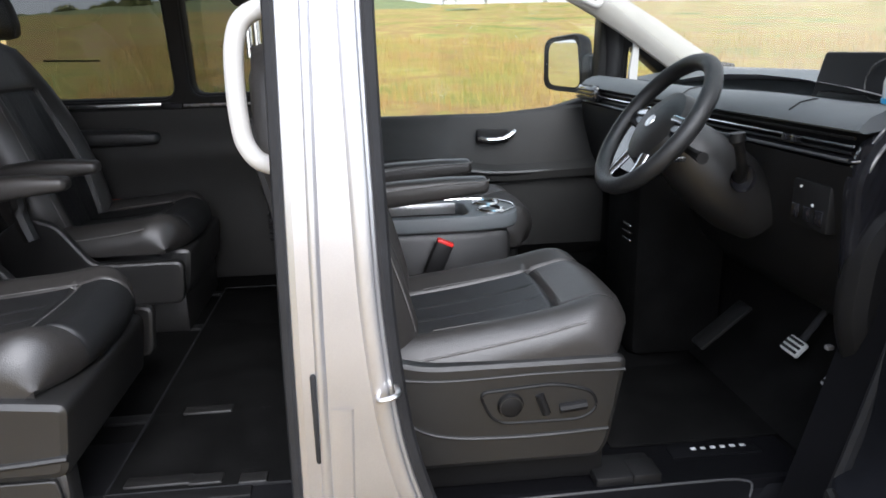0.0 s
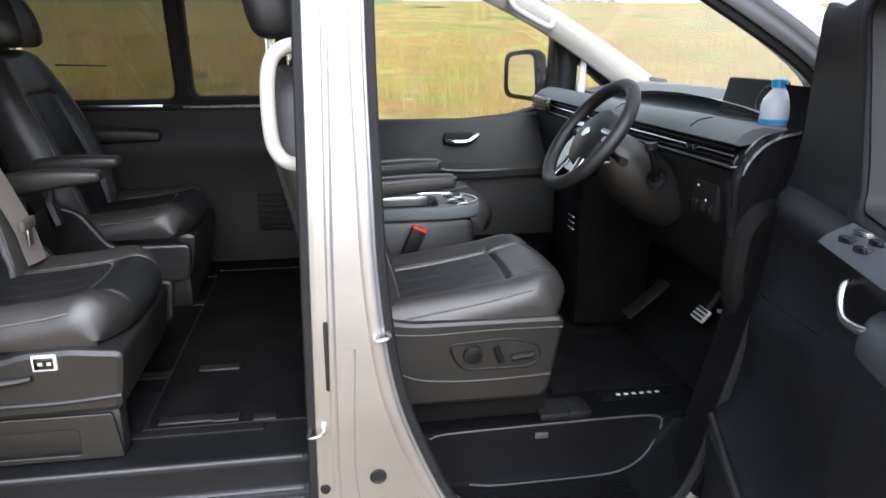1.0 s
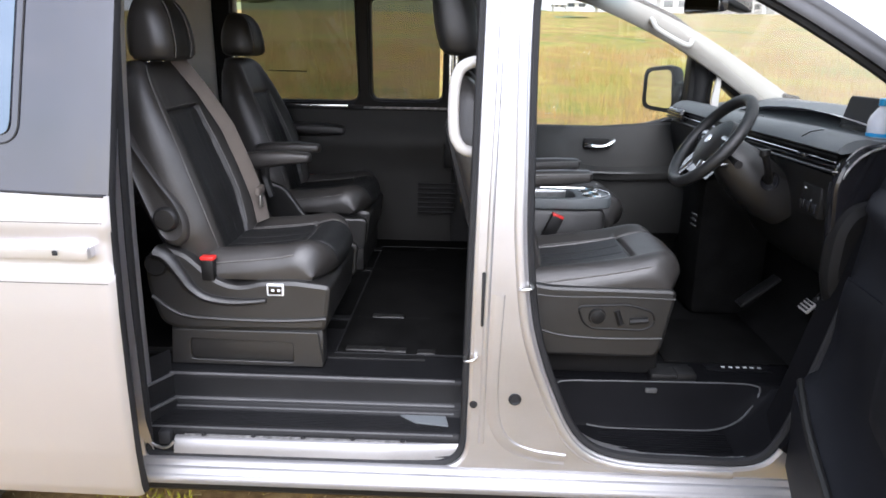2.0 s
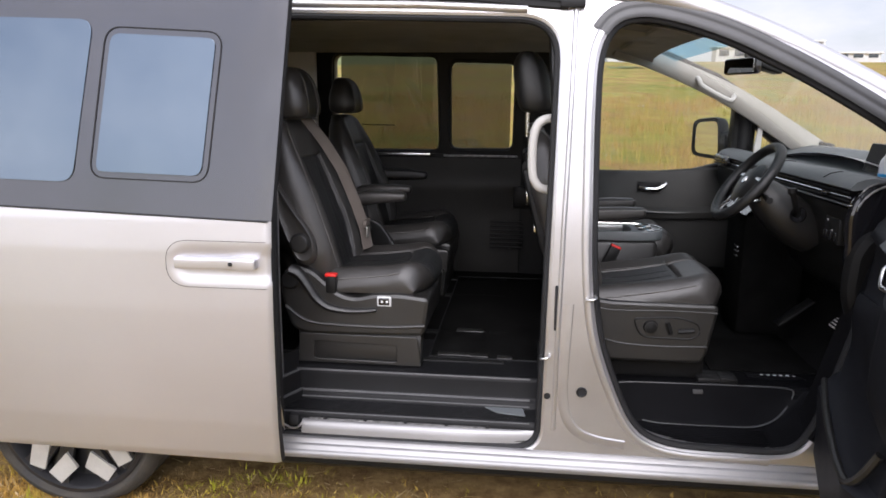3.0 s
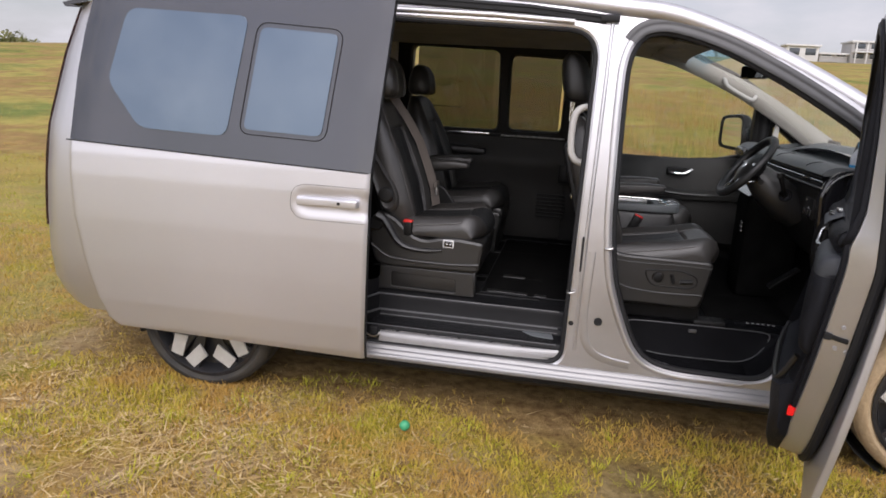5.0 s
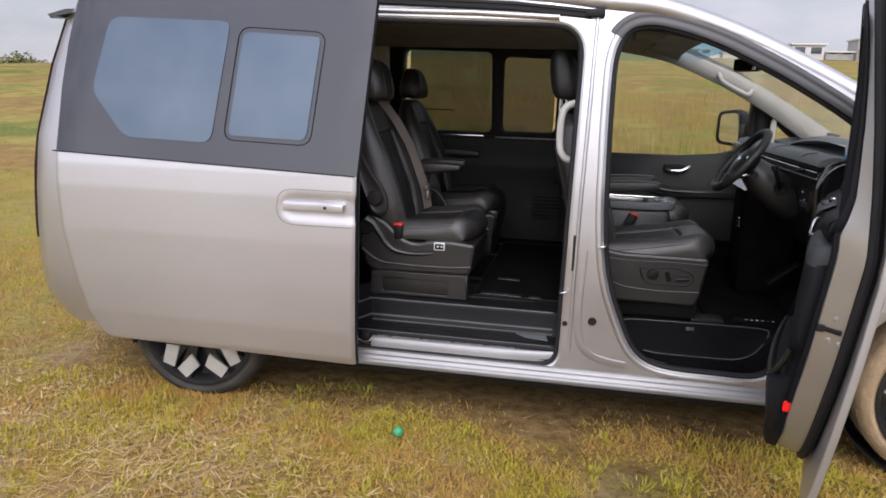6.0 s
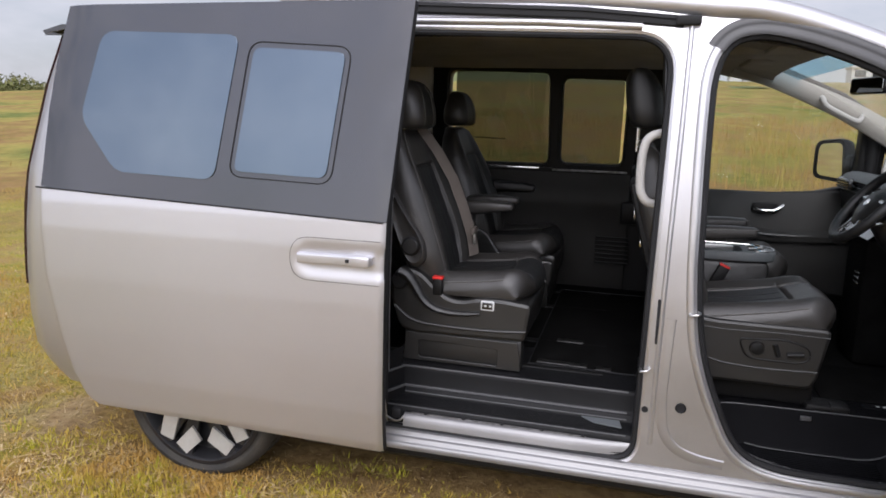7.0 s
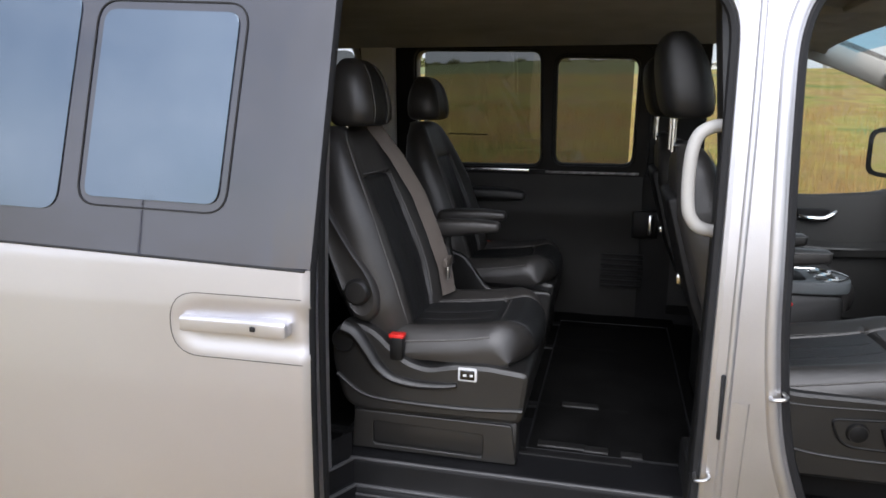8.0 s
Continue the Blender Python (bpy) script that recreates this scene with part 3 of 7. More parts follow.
# far side wall with its windows
WIN_THIRD = rounded([(-1.75, 1.30), (-0.935, 1.28), (-0.945, 1.825), (-1.66, 1.825)], 0.06, 6)
WIN_FAR = [rounded([(-0.66, 1.255), (-0.04, 1.255), (-0.05, 1.78), (-0.64, 1.79)], 0.05, 6), rounded([(0.03, 1.265), (0.385, 1.265), (0.392, 1.742), (0.03, 1.752)], 0.045, 6)]
WIN_FRONT = rounded([(0.70, 1.150), (1.20, 1.148), (1.42, 1.166), (1.60, 1.215), (1.60, 1.585), (1.45, 1.668), (1.27, 1.748), (1.05, 1.805), (0.85, 1.835), (0.70, 1.835)], 0.02, 4)
WIN_QUART = rounded([(1.725, 1.232), (1.91, 1.250), (1.725, 1.40)], 0.015, 4)
FAR = [(-1.95, 0.42), (1.72, 0.42), (1.90, 0.9), (2.03, 1.22), (1.76, 1.515), (1.50, 1.69), (1.18, 1.825), (0.8, 1.885), (-1.80, 1.90)]
part("far_wall", plate([dense(FAR), *map(dense, WIN_FAR), dense(WIN_THIRD), dense(WIN_FRONT), dense(WIN_QUART)], 0.87, 0.955, 0.012, lean_far), "plastic_black", van, "dark trimmed side wall with window openings")
part("far_skin", plate([dense(FAR), *[dense(grow(w, 0.010)) for w in WIN_FAR], dense(grow(WIN_THIRD, 0.010)), dense(grow(WIN_FRONT, 0.010)), dense(grow(WIN_QUART, 0.010))], 0.957, 0.966, 0.003, lean_far), "silver", van, "silver outer skin of the far side")
TINTED = [rounded([(-0.622, 1.25), (-0.035, 1.25), (-0.045, 1.785), (-0.607, 1.795)], 0.03, 6), rounded([(0.025, 1.26), (0.366, 1.26), (0.370, 1.747), (0.025, 1.757)], 0.03, 6),
          rounded([(-1.75, 1.29), (-0.965, 1.27), (-0.975, 1.795), (-1.66, 1.795)], 0.05, 6)]
for loop in TINTED:
    g = part("window_pane", plate([grow(dense(loop), 0.004)], 0.914, 0.919, 0.001, lean_far), "glass_tint", van, "dark privacy glass pane")
    g.visible_shadow = False
for loop in (WIN_FRONT, WIN_QUART):
    g = part("window_pane", plate([grow(dense(loop), 0.004)], 0.914, 0.919, 0.001, lean_far), "glass_clear", van)
    g.visible_shadow = False
WSUR = rounded([(-0.74, 1.19), (0.46, 1.19), (0.46, 1.80), (-0.74, 1.845)], 0.06, 6)
part("window_surround", plate([dense(WSUR), *[dense(grow(w, 0.008)) for w in WIN_FAR]], 0.852, 0.872, 0.008, lean_far), "plastic_black", van)
part("sill_strip", box(-0.66, -0.05, 0.838, 0.856, 1.222, 1.238, 0.004), "chrome", van, "bright strip below the far window")
part("sill_strip", box(-0.02, 0.42, 0.838, 0.856, 1.218, 1.230, 0.004), "alu", van)
part("latch", box(-0.09, -0.01, 0.83, 0.858, 1.212, 1.236, 0.005), "rubber", van)
# the pale colour of reveal and frame stands in for outside light
part("window_reveal", loft([[(x, y - max(0, z - 1.15) * 0.10, z) for y in (0.862, 0.89, 0.916)] for x, z in [*dense(grow(WIN_THIRD, -0.003), 0.06), dense(grow(WIN_THIRD, -0.003), 0.06)[0]]]), "pale_trim", van, "rear side window reveal, daylight put into its pale colour")
part("third_window_frame", tube([(x, 0.866 - max(0, z - 1.15) * 0.10, z) for x, z in dense(grow(WIN_THIRD, 0.004), 0.06)], 0.016, 8, True), "pale_trim", van, "rear side window frame, daylight put into its pale colour")
part("far_pillar_cover", plate([dense(rounded([(-0.905, 1.20), (-0.755, 1.20), (-0.740, 1.85), (-0.915, 1.85)], 0.03))], 0.835, 0.872, 0.012, lean_far), "taupe", van, "taupe pillar trim between the windows")
part("wire_trace", tube([(-0.50, 0.880, 1.398), (-0.300, 0.880, 1.394)], 0.0035, 6), "rubber", van, "thin dark line on the far glass")

# inner panels of the far side
part("side_panel", loft([[(x, y, z) for y, z in [(0.865, 0.53), (0.835, 0.60), (0.825, 0.80), (0.82, 0.98), (0.80, 1.02), (0.80, 1.09), (0.83, 1.14), (0.845, 1.21), (0.868, 1.22)]] for x in np.linspace(-1.2, 0.44, 10)]), "trim_dark", van, "dark moulded side panel")
part("panel_armrest", pad([(-0.62, 1.10, 0.03, 0.03), (-0.4, 1.115, 0.035, 0.035), (-0.2, 1.115, 0.035, 0.03), (-0.10, 1.11, 0.03, 0.022)], 0.80), "plastic", van)
part("slide_latch", box(0.40, 0.52, 0.79, 0.83, 0.93, 1.06, 0.012), "plastic_black", van)
part("slide_latch_pull", box(0.47, 0.495, 0.77, 0.80, 0.945, 1.045, 0.008), "chrome", van, "chrome inside door pull")
for i in range(7):
    part("vent_slat", box(0.27, 0.46, 0.80, 0.815, 0.69 + 0.025 * i, 0.70 + 0.025 * i, 0.002), "plastic_black", van)

# far front door card
rows = []
for x in np.linspace(0.58, 1.62, 22):
    dip = interp(x, [0.58, 0.95, 1.08, 1.2, 1.62], [0.0, 0.0, -0.06, -0.075, -0.06])
    rows.append([(x, 0.865, 0.56), (x, 0.80, 0.62), (x, 0.79, 0.80), (x, 0.80, 0.92 + dip * 0.3), (x, 0.765, 0.97 + dip), (x, 0.76, 1.0 + dip), (x, 0.80, 1.03 + dip), (x, 0.825, 1.10 + dip * 0.2), (x, 0.85, 1.145 + interp(x, [1.2, 1.62], [0, 0.03])), (x, 0.872, 1.155 + interp(x, [1.2, 1.62], [0, 0.035]))])
far_card = part("far_door_card", loft(rows), "trim_dark", van, "dark moulded door panel")
part("door_pull", tube(smooth_path([(1.11, 0.80, 1.065), (1.14, 0.785, 1.06), (1.20, 0.785, 1.06), (1.235, 0.79, 1.075), (1.255, 0.80, 1.09)], 5), 0.010, 8), "chrome", far_card, "chrome inner door handle")
part("pull_cup", box(1.10, 1.23, 0.796, 0.812, 1.045, 1.10, 0.008), "plastic_black", far_card)
part("arm_rail", tube(smooth_path([(0.72, 0.772, 0.985), (0.95, 0.768, 0.985), (1.06, 0.765, 0.945), (1.2, 0.765, 0.93), (1.48, 0.78, 0.93)], 6), 0.012, 8), "plastic", far_card)

# far windscreen pillar, pale inside, with its grab handle, and the mirror post
fp = [(0.92, 0.70, 1.815), (1.11, 0.735, 1.760), (1.32, 0.755, 1.680), (1.52, 0.77, 1.590), (1.72, 0.785, 1.478), (1.91, 0.80, 1.358), (2.09, 0.81, 1.240)]
part("far_pillar_trim", tube(smooth_path(fp, 5), [0.028 + 0.0006 * i for i in range(31)], 10, flat=1.5), "cream", van, "cream windscreen pillar trim")
gh = [(1.362, 0.755, 1.672), (1.366, 0.70, 1.652), (1.388, 0.69, 1.618), (1.51, 0.70, 1.556), (1.545, 0.705, 1.552), (1.565, 0.75, 1.575)]
part("grab_handle", tube(smooth_path(gh, 5), 0.013, 10), "pale_trim", van, "white grab handle")
part("mirror_post", tube(smooth_path([(1.66, 0.90, 1.18), (1.665, 0.88, 1.35), (1.655, 0.85, 1.53)], 5), 0.052, 12, flat=0.8, up=(1, 0, 0)), "rubber", van)
part("lower_pillar_trim", sheet([[(1.71, 0.80, 1.20), (1.725, 0.80, 1.23), (1.74, 0.81, 1.26)], [(1.70, 0.79, 1.30), (1.72, 0.80, 1.42), (1.74, 0.80, 1.47)]], 0.01), "pale_trim", van)
def mirror_turn(p):
    """The far mirror's head, turned towards the driver."""
    return Matrix.Translation((1.548, 1.08, 1.335)) @ Matrix.Rotation(radians(34), 4, "Z") @ Vector(p)


def mirror_shell(w, h, r, d):
    return [mirror_turn((d, y, z)) for y, z in rounded([(-w, -h), (w, -h * 0.9), (w, h * 0.85), (-w * 0.75, h)], r, 6)]


fm = part("far_mirror", loft([mirror_shell(0.085, 0.098, 0.04, -0.030), mirror_shell(0.112, 0.120, 0.05, -0.036), mirror_shell(0.118, 0.126, 0.055, -0.010), mirror_shell(0.112, 0.118, 0.055, 0.035), mirror_shell(0.075, 0.08, 0.05, 0.075), mirror_shell(0.02, 0.02, 0.01, 0.085)], close_u=True, caps=True), "rubber", van, "black door mirror of the far side")
part("mirror_face", loft([mirror_shell(0.088, 0.100, 0.04, -0.0325), mirror_shell(0.002, 0.002, 0.0005, -0.0325)], close_u=True), "mirror", fm, "mirror glass")
part("mirror_arm", box(1.575, 1.655, 0.92, 1.06, 1.225, 1.375, 0.03), "rubber", fm)

# roof and ceiling
def roof_z(x):
    return interp(x, [-1.98, -1.87, -1.6, -0.9, 0.0, 0.5, 0.75, 0.95, 1.10], [1.86, 1.915, 1.955, 1.985, 1.985, 1.965, 1.94, 1.905, 1.865])


def edge_z(x):
    return interp(x, [-1.98, -1.6, -0.4, 0.1, 0.63, 0.85, 1.10], [1.82, 1.895, 1.93, 1.925, 1.895, 1.868, 1.80])


rows = []
for x in [-2.00, -1.93, -1.84, -1.72, -1.5, -1.2, -0.9, -0.6, -0.3, 0.0, 0.25, 0.5, 0.65, 0.8, 0.95, 1.10]:
    row = []
    for k in range(-12, 13):
        u = k / 12
        w = abs(u) ** 3.2
        row.append((x + (0.06 * (1 - u * u) if x > 0.9 else 0), u * 0.80, roof_z(x) * (1 - w) + edge_z(x) * w))
    rows.append(row)
part("roof", loft(rows), "silver", van, "silver roof")
rows = []
for x in np.linspace(-1.84, 1.12, 16):
    rows.append([(x, u * 0.775, min(roof_z(x), 1.945) - 0.085 - 0.03 * abs(u) ** 3 - (0.03 if abs(u) > 0.99 else 0)) for u in np.linspace(-1, 1, 15)])
part("headliner", loft(rows), "headliner", van, "grey headliner")
part("roof_rail_trim", tube([(-1.9, -0.71, 1.825), (-0.4, -0.71, 1.84), (0.5, -0.71, 1.835), (0.8, -0.71, 1.82)], 0.035, 10), "headliner", van)
# upper track of the sliding door
track_top = lambda x: interp(x, [-0.6, -0.35, 0.256, 0.62], [1.922, 1.918, 1.892, 1.857])
tr = part("upper_track", loft([[(x, y, track_top(x) + dz) for y, dz in ((-0.78, 0.0), (-0.826, 0.001), (-0.833, -0.003), (-0.834, -0.012), (-0.828, -0.014), (-0.828, -0.032), (-0.822, -0.037), (-0.78, -0.037))] for x in np.linspace(-0.6, 0.58, 16)], close_u=True, caps=True), "rubber", van, "black upper door track")
part("track_end", box(0.555, 0.635, -0.842, -0.79, 1.832, 1.862, 0.005), "rubber", tr)
part("drip_rail", tube([lean(x, -0.925, z) for x, z in [(-0.55, 1.858), (0.1, 1.846), (0.45, 1.829)]], 0.014, 10), "silver_in", van)

# near windscreen pillar and roof arch, outside
arch = [(-0.9, -0.765, 1.945), (-0.4, -0.765, 1.945), (0.1, -0.770, 1.935), (0.45, -0.785, 1.915), (0.65, -0.797, 1.896), (0.85, -0.80, 1.875), (1.08, -0.79, 1.806), (1.30, -0.79, 1.716), (1.55, -0.795, 1.593), (1.78, -0.81, 1.462), (2.0, -0.83, 1.315), (2.15, -0.84, 1.20)]
part("roof_arch", tube(smooth_path(arch, 6), 0.034, 12, flat=1.2), "silver", van)
part("near_pillar_trim", tube(smooth_path([(0.9, -0.70, 1.845), (1.2, -0.705, 1.73), (1.5, -0.715, 1.58), (1.75, -0.74, 1.43), (1.95, -0.77, 1.29)], 6), 0.024, 10), "plastic_black", van)

# windscreen
rows = []
for s in np.linspace(0, 1, 12):
    row = []
    for u in np.linspace(-1, 1, 13):
        xc = 1.12 + (2.22 - 1.12) * s
        zc = 1.868 - 0.46 * s - 0.208 * s * s
        back = 0.10 * u * u * (0.6 + s)
        row.append((xc - back, u * 0.80, zc - 0.03 * u * u * (1 - s)))
    rows.append(row)
ws = part("windscreen", loft(rows), "glass_screen", van, "windscreen glass")
ws.visible_shadow = False
band = part("shade_band", loft([[(p[0] - 0.006, p[1] * 0.97, p[2] - 0.006) for p in r] for r in rows[:3]]), "glass_blue", van, "blue shade band of the windscreen")
band.visible_shadow = False
part("wiper", tube([(2.06, 0.66, 1.318), (2.03, 0.745, 1.325)], 0.012, 8), "rubber", van)

# rear end: quarter panels round to the tailgate, with the rear window left open for its pane
def ring_at(z, inset=0.0):
    rear = interp(z, [0.30, 0.40, 0.60, 0.9, 1.25, 1.6, 1.83, 1.92], [-2.12, -2.19, -2.215, -2.205, -2.175, -2.095, -2.015, -1.95]) + inset
    side = interp(z, [0.30, 0.45, 0.8, 1.1, 1.25, 1.92], [0.90, 0.945, 0.955, 0.95, 0.93, 0.83]) - inset
    q = [(-0.40, -side), (-0.8, -side), (-1.2, -side), (-1.55, -side), (-1.72, -side), (min(-1.78, rear + 0.20), -side + 0.012), (rear + 0.07, -side + 0.09), (rear + 0.025, -side + 0.19)]
    q += [(rear, -0.62), (rear - 0.01, -0.3), (rear - 0.015, 0.0), (rear - 0.01, 0.3), (rear, 0.62)]
    q += [(rear + 0.025, side - 0.19), (rear + 0.07, side - 0.09), (min(-1.78, rear + 0.20), side - 0.012), (-1.72, side), (-1.55, side), (-1.2, side)]
    return [(x, y, z) for x, y in q]


ZS = [0.30, 0.36, 0.45, 0.6, 0.8, 1.0, 1.18, 1.25, 1.4, 1.6, 1.76, 1.83, 1.90]
part("rear_body", loft([ring_at(z) for z in ZS], skip=lambda i, j: (7 <= i <= 9 and 8 <= j <= 11) or (i <= 2 and j in (1, 2)) or j >= 15), "silver", van, "silver rear quarters and tailgate")
part("rear_lining", loft([ring_at(z, 0.05) for z in ZS], skip=lambda i, j: (7 <= i <= 9 and 8 <= j <= 11) or j < 3 or j > 14), "taupe", van, "taupe rear lining")
rg = part("rear_window", loft([[(p[0] + 0.01, p[1], p[2]) for p in ring_at(z)[8:13]] for z in ZS[7:11]]), "glass_tint", van, "dark rear window glass")
rg.visible_shadow = False
part("rear_window_frame", tube([(-2.13, -0.62, 1.25), (-2.13, 0.62, 1.25), (-2.02, 0.62, 1.76), (-2.02, -0.62, 1.76)], 0.02, 8, True), "pale_trim", van)


def lamp_row(z):
    r = ring_at(z)
    p6, p7 = Vector(r[6]), Vector(r[7])
    w = interp(z, [0.72, 0.80, 1.25, 1.35, 1.80], [0.55, 1.0, 1.0, 0.55, 0.40])
    return [p6 + (p7 - p6) * 0.15 + Vector((0.002, 0.004, 0)), p6 + (p7 - p6) * 0.15 + Vector((-0.012, -0.010, 0)), p6 + (p7 - p6) * (0.15 + 0.45 * w) + Vector((-0.014, -0.008, 0)), p6 + (p7 - p6) * (0.15 + 0.85 * w) + Vector((-0.012, 0, 0)), p6 + (p7 - p6) * (0.15 + 0.85 * w) + Vector((0.006, 0.004, 0))]


part("tail_lamp", loft([lamp_row(z) for z in np.linspace(0.72, 1.82, 16)], caps=True), "lamp_dark", van, "tall smoked tail lamp")
part("rear_spoiler", loft([[(-1.70, y, 1.91 - 0.05 * (abs(y) / 0.78) ** 3), (-1.96, y, 1.905 - 0.05 * (abs(y) / 0.78) ** 3), (-2.06, y, 1.880 - 0.05 * (abs(y) / 0.78) ** 3), (-2.045, y, 1.86 - 0.05 * (abs(y) / 0.78) ** 3), (-1.80, y, 1.855 - 0.05 * (abs(y) / 0.78) ** 3)] for y in np.linspace(-0.76, 0.76, 13)], caps=True), "piano", van, "black rear spoiler")

# ---- front end ----
WX = 2.12
rows = []
for x in np.linspace(1.66, 2.98, 30):
    d = x - WX
    arch_z = 0.36 + math.sqrt(max(0.0, 0.425 ** 2 - d * d)) if abs(d) < 0.425 else 0.26
    top = interp(x, [1.66, 1.9, 2.2, 2.6, 2.98], [1.24, 1.20, 1.12, 1.0, 0.86])
    y = -interp(x, [1.66, 2.3, 2.7, 2.9, 2.98], [0.955, 0.965, 0.93, 0.84, 0.70])
    rows.append([(x, y + 0.05, arch_z), (x, y + 0.004, arch_z + 0.004), (x, y, arch_z + 0.02)] + [(x, y + 0.05 * s ** 3, arch_z + 0.02 + (top - arch_z - 0.02) * s) for s in (0.25, 0.5, 0.75, 1.0)])
part("front_fender", loft(rows), "silver", van, "silver front fender over the muddy wheel")
rows = []
for x in np.linspace(1.80, 2.98, 12):
    top = interp(x, [1.66, 1.9, 2.2, 2.6, 2.98], [1.24, 1.20, 1.12, 1.0, 0.86])
    w = interp(x, [1.66, 2.3, 2.7, 2.9, 2.98], [0.905, 0.915, 0.88, 0.79, 0.65])
    rows.append([(x, u * w, top + 0.10 * (1 - u * u)) for u in np.linspace(-1, 1, 11)])
part("bonnet", loft(rows), "silver", van, "silver bonnet")
part("nose", loft([[(x + 0.04, u * w, z) for u in np.linspace(-1, 1, 9)] for x, w, z in ((2.94, 0.65, 0.90), (3.0, 0.66, 0.75), (3.02, 0.68, 0.5), (2.95, 0.7, 0.28))]), "silver", van)
part("far_fender", box(1.9, 2.9, 0.88, 0.95, 0.4, 1.05, 0.04), "silver", van)
part("wheel_housing", lathe([(0.44, -0.93), (0.44, -0.55), (0.05, -0.5)], (WX, 0, 0.40), "y", 24), "body_under", van)


# ---- wheels ----
def wheel(x, y, face, mud, angle):
    """A road wheel; face is -1 for the near side. Tyre, rim and the machined blocks of the spokes."""
    w = new("wheel")
    w.parent = van
    tagged(w, "alloy wheel with mud-caked tyre" if mud else "alloy wheel with dark dusty tyre")
    R, rr, hw = 0.355, 0.284, 0.115
    f = face
    t = part("tyre", lathe([(rr, -hw * 0.75), (rr + 0.03, -hw), (R - 0.035, -hw), (R - 0.01, -hw * 0.85), (R, -hw * 0.6), (R, hw * 0.6), (R - 0.01, hw * 0.85), (R - 0.035, hw), (rr + 0.03, hw), (rr, hw * 0.75)], (x, y, 0.345), "y", 48), "mud_tyre" if mud else "tyre", w)
    for i in range(48):
        a = 2 * math.pi * i / 48
        m = Matrix.Translation((x, y, 0.345)) @ Matrix.Rotation(a, 4, "Y")
        if i == 0:
            tread = bmesh.new()
        box(-0.012, 0.012, -hw * 0.60, -hw * 0.25, R - 0.004, R + 0.0015, 0, tread, m)
        box(-0.010, 0.014, hw * 0.25, hw * 0.60, R - 0.004, R + 0.0015, 0, tread, m)
    tagged(part("tread", tread, "mud_tyre" if mud else "tyre", w), kind="stuff")
    o = f * hw
    part("rim", lathe([(rr + 0.004, o * 0.80), (rr + 0.010, o * 0.92), (rr - 0.006, o * 0.95), (rr - 0.018, o * 0.80), (rr - 0.03, o * 0.35), (0.12, o * 0.30), (0.0, o * 0.30)], (x, y, 0.345), "y", 48), "rim_black", w)
    for i in range(10):
        a = radians(angle) + 2 * math.pi * i / 10 + (0.04 if i % 2 else -0.04)
        m = Matrix.Translation((x, y, 0.345)) @ Matrix.Rotation(a, 4, "Y")
        bm = bmesh.new()
        a0, a1 = (o * 0.70, o * 0.86)
        s = 1 if i % 2 else -1
        quad = [(-0.020, 0.05), (0.020, 0.05), (0.044 + 0.016 * s, 0.270), (-0.040 + 0.016 * s, 0.270)]
        lo = [bm.verts.new(m @ Vector((px, a0, pz))) for px, pz in quad]
        hi = [bm.verts.new(m @ Vector((px * 0.93, a1 if pz > 0.1 else a1 * 0.9, pz))) for px, pz in quad]
        bm.faces.new(lo)
        bm.faces.new(hi)
        for k in range(4):
            bm.faces.new((lo[k], lo[(k + 1) % 4], hi[(k + 1) % 4], hi[k]))
        part("spoke", bm, "rim_black", w)
        bm = bmesh.new()
        outer = [(-0.052 * s, 0.184), (0.002 * s, 0.138), (0.058 * s, 0.240), (0.002 * s, 0.270)]
        lo = [bm.verts.new(m @ Vector((px, o * 0.80, pz))) for px, pz in outer]
        hi = [bm.verts.new(m @ Vector((px, o * 0.90, pz))) for px, pz in outer]
        bm.faces.new(lo)
        bm.faces.new(hi)
        for k in range(4):
            bm.faces.new((lo[k], lo[(k + 1) % 4], hi[(k + 1) % 4], hi[k]))
        part("spoke_block", bm, "rim_face", w, "machined bright spoke block", smooth=15)
    part("hub_cap", lathe([(0.0, o * 0.86), (0.026, o * 0.86), (0.032, o * 0.80), (0.034, o * 0.6)], (x, y, 0.345), "y", 24), "rim_black", w)
    for i in range(5):
        a = 2 * math.pi * i / 5 + 0.3
        part("lug_nut", lathe([(0.0, o * 0.88), (0.011, o * 0.88), (0.013, o * 0.5)], (x + 0.058 * math.cos(a), y, 0.345 + 0.058 * math.sin(a)), "y", 10), "steel", w)
    return w


wheel(-1.21, -0.865, -1, False, 12)
wheel(WX, -0.865, -1, True, 20)
wheel(-1.21, 0.865, 1, False, 33)
wheel(WX, 0.865, 1, True, 5)
part("mud_flap", box(-1.60, -1.58, -0.93, -0.78, 0.22, 0.42, 0.008), "rubber", van)

# ---- sliding door, slid back along the side ----
sd = new("sliding_door")
sd.parent = van
tagged(sd, "silver sliding door with black glass upper half, slid open")


def sd_rear(z):
    return interp(z, [0.31, 0.36, 0.45, 0.6, 0.85, 1.05, 1.2, 1.5, 1.7, 1.89], [-1.60, -1.66, -1.705, -1.75, -1.795, -1.805, -1.802, -1.770, -1.735, -1.685])


def sd_front(z):
    return interp(z, [0.30, 1.15, 1.90], [-0.355, -0.343, -0.283])


def sd_y(z):
    return interp(z, [0.29, 0.33, 0.45, 0.65, 0.85, 1.05, 1.15, 1.22, 1.5, 1.90], [-1.090, -1.105, -1.120, -1.130, -1.135, -1.133, -1.127, -1.1175, -1.083, -1.030])


def belt_z(x):
    return interp(x, [-1.85, -0.34], [1.203, 1.152])


RX0, RZ0, RZ1 = -0.690, 0.940, 1.078


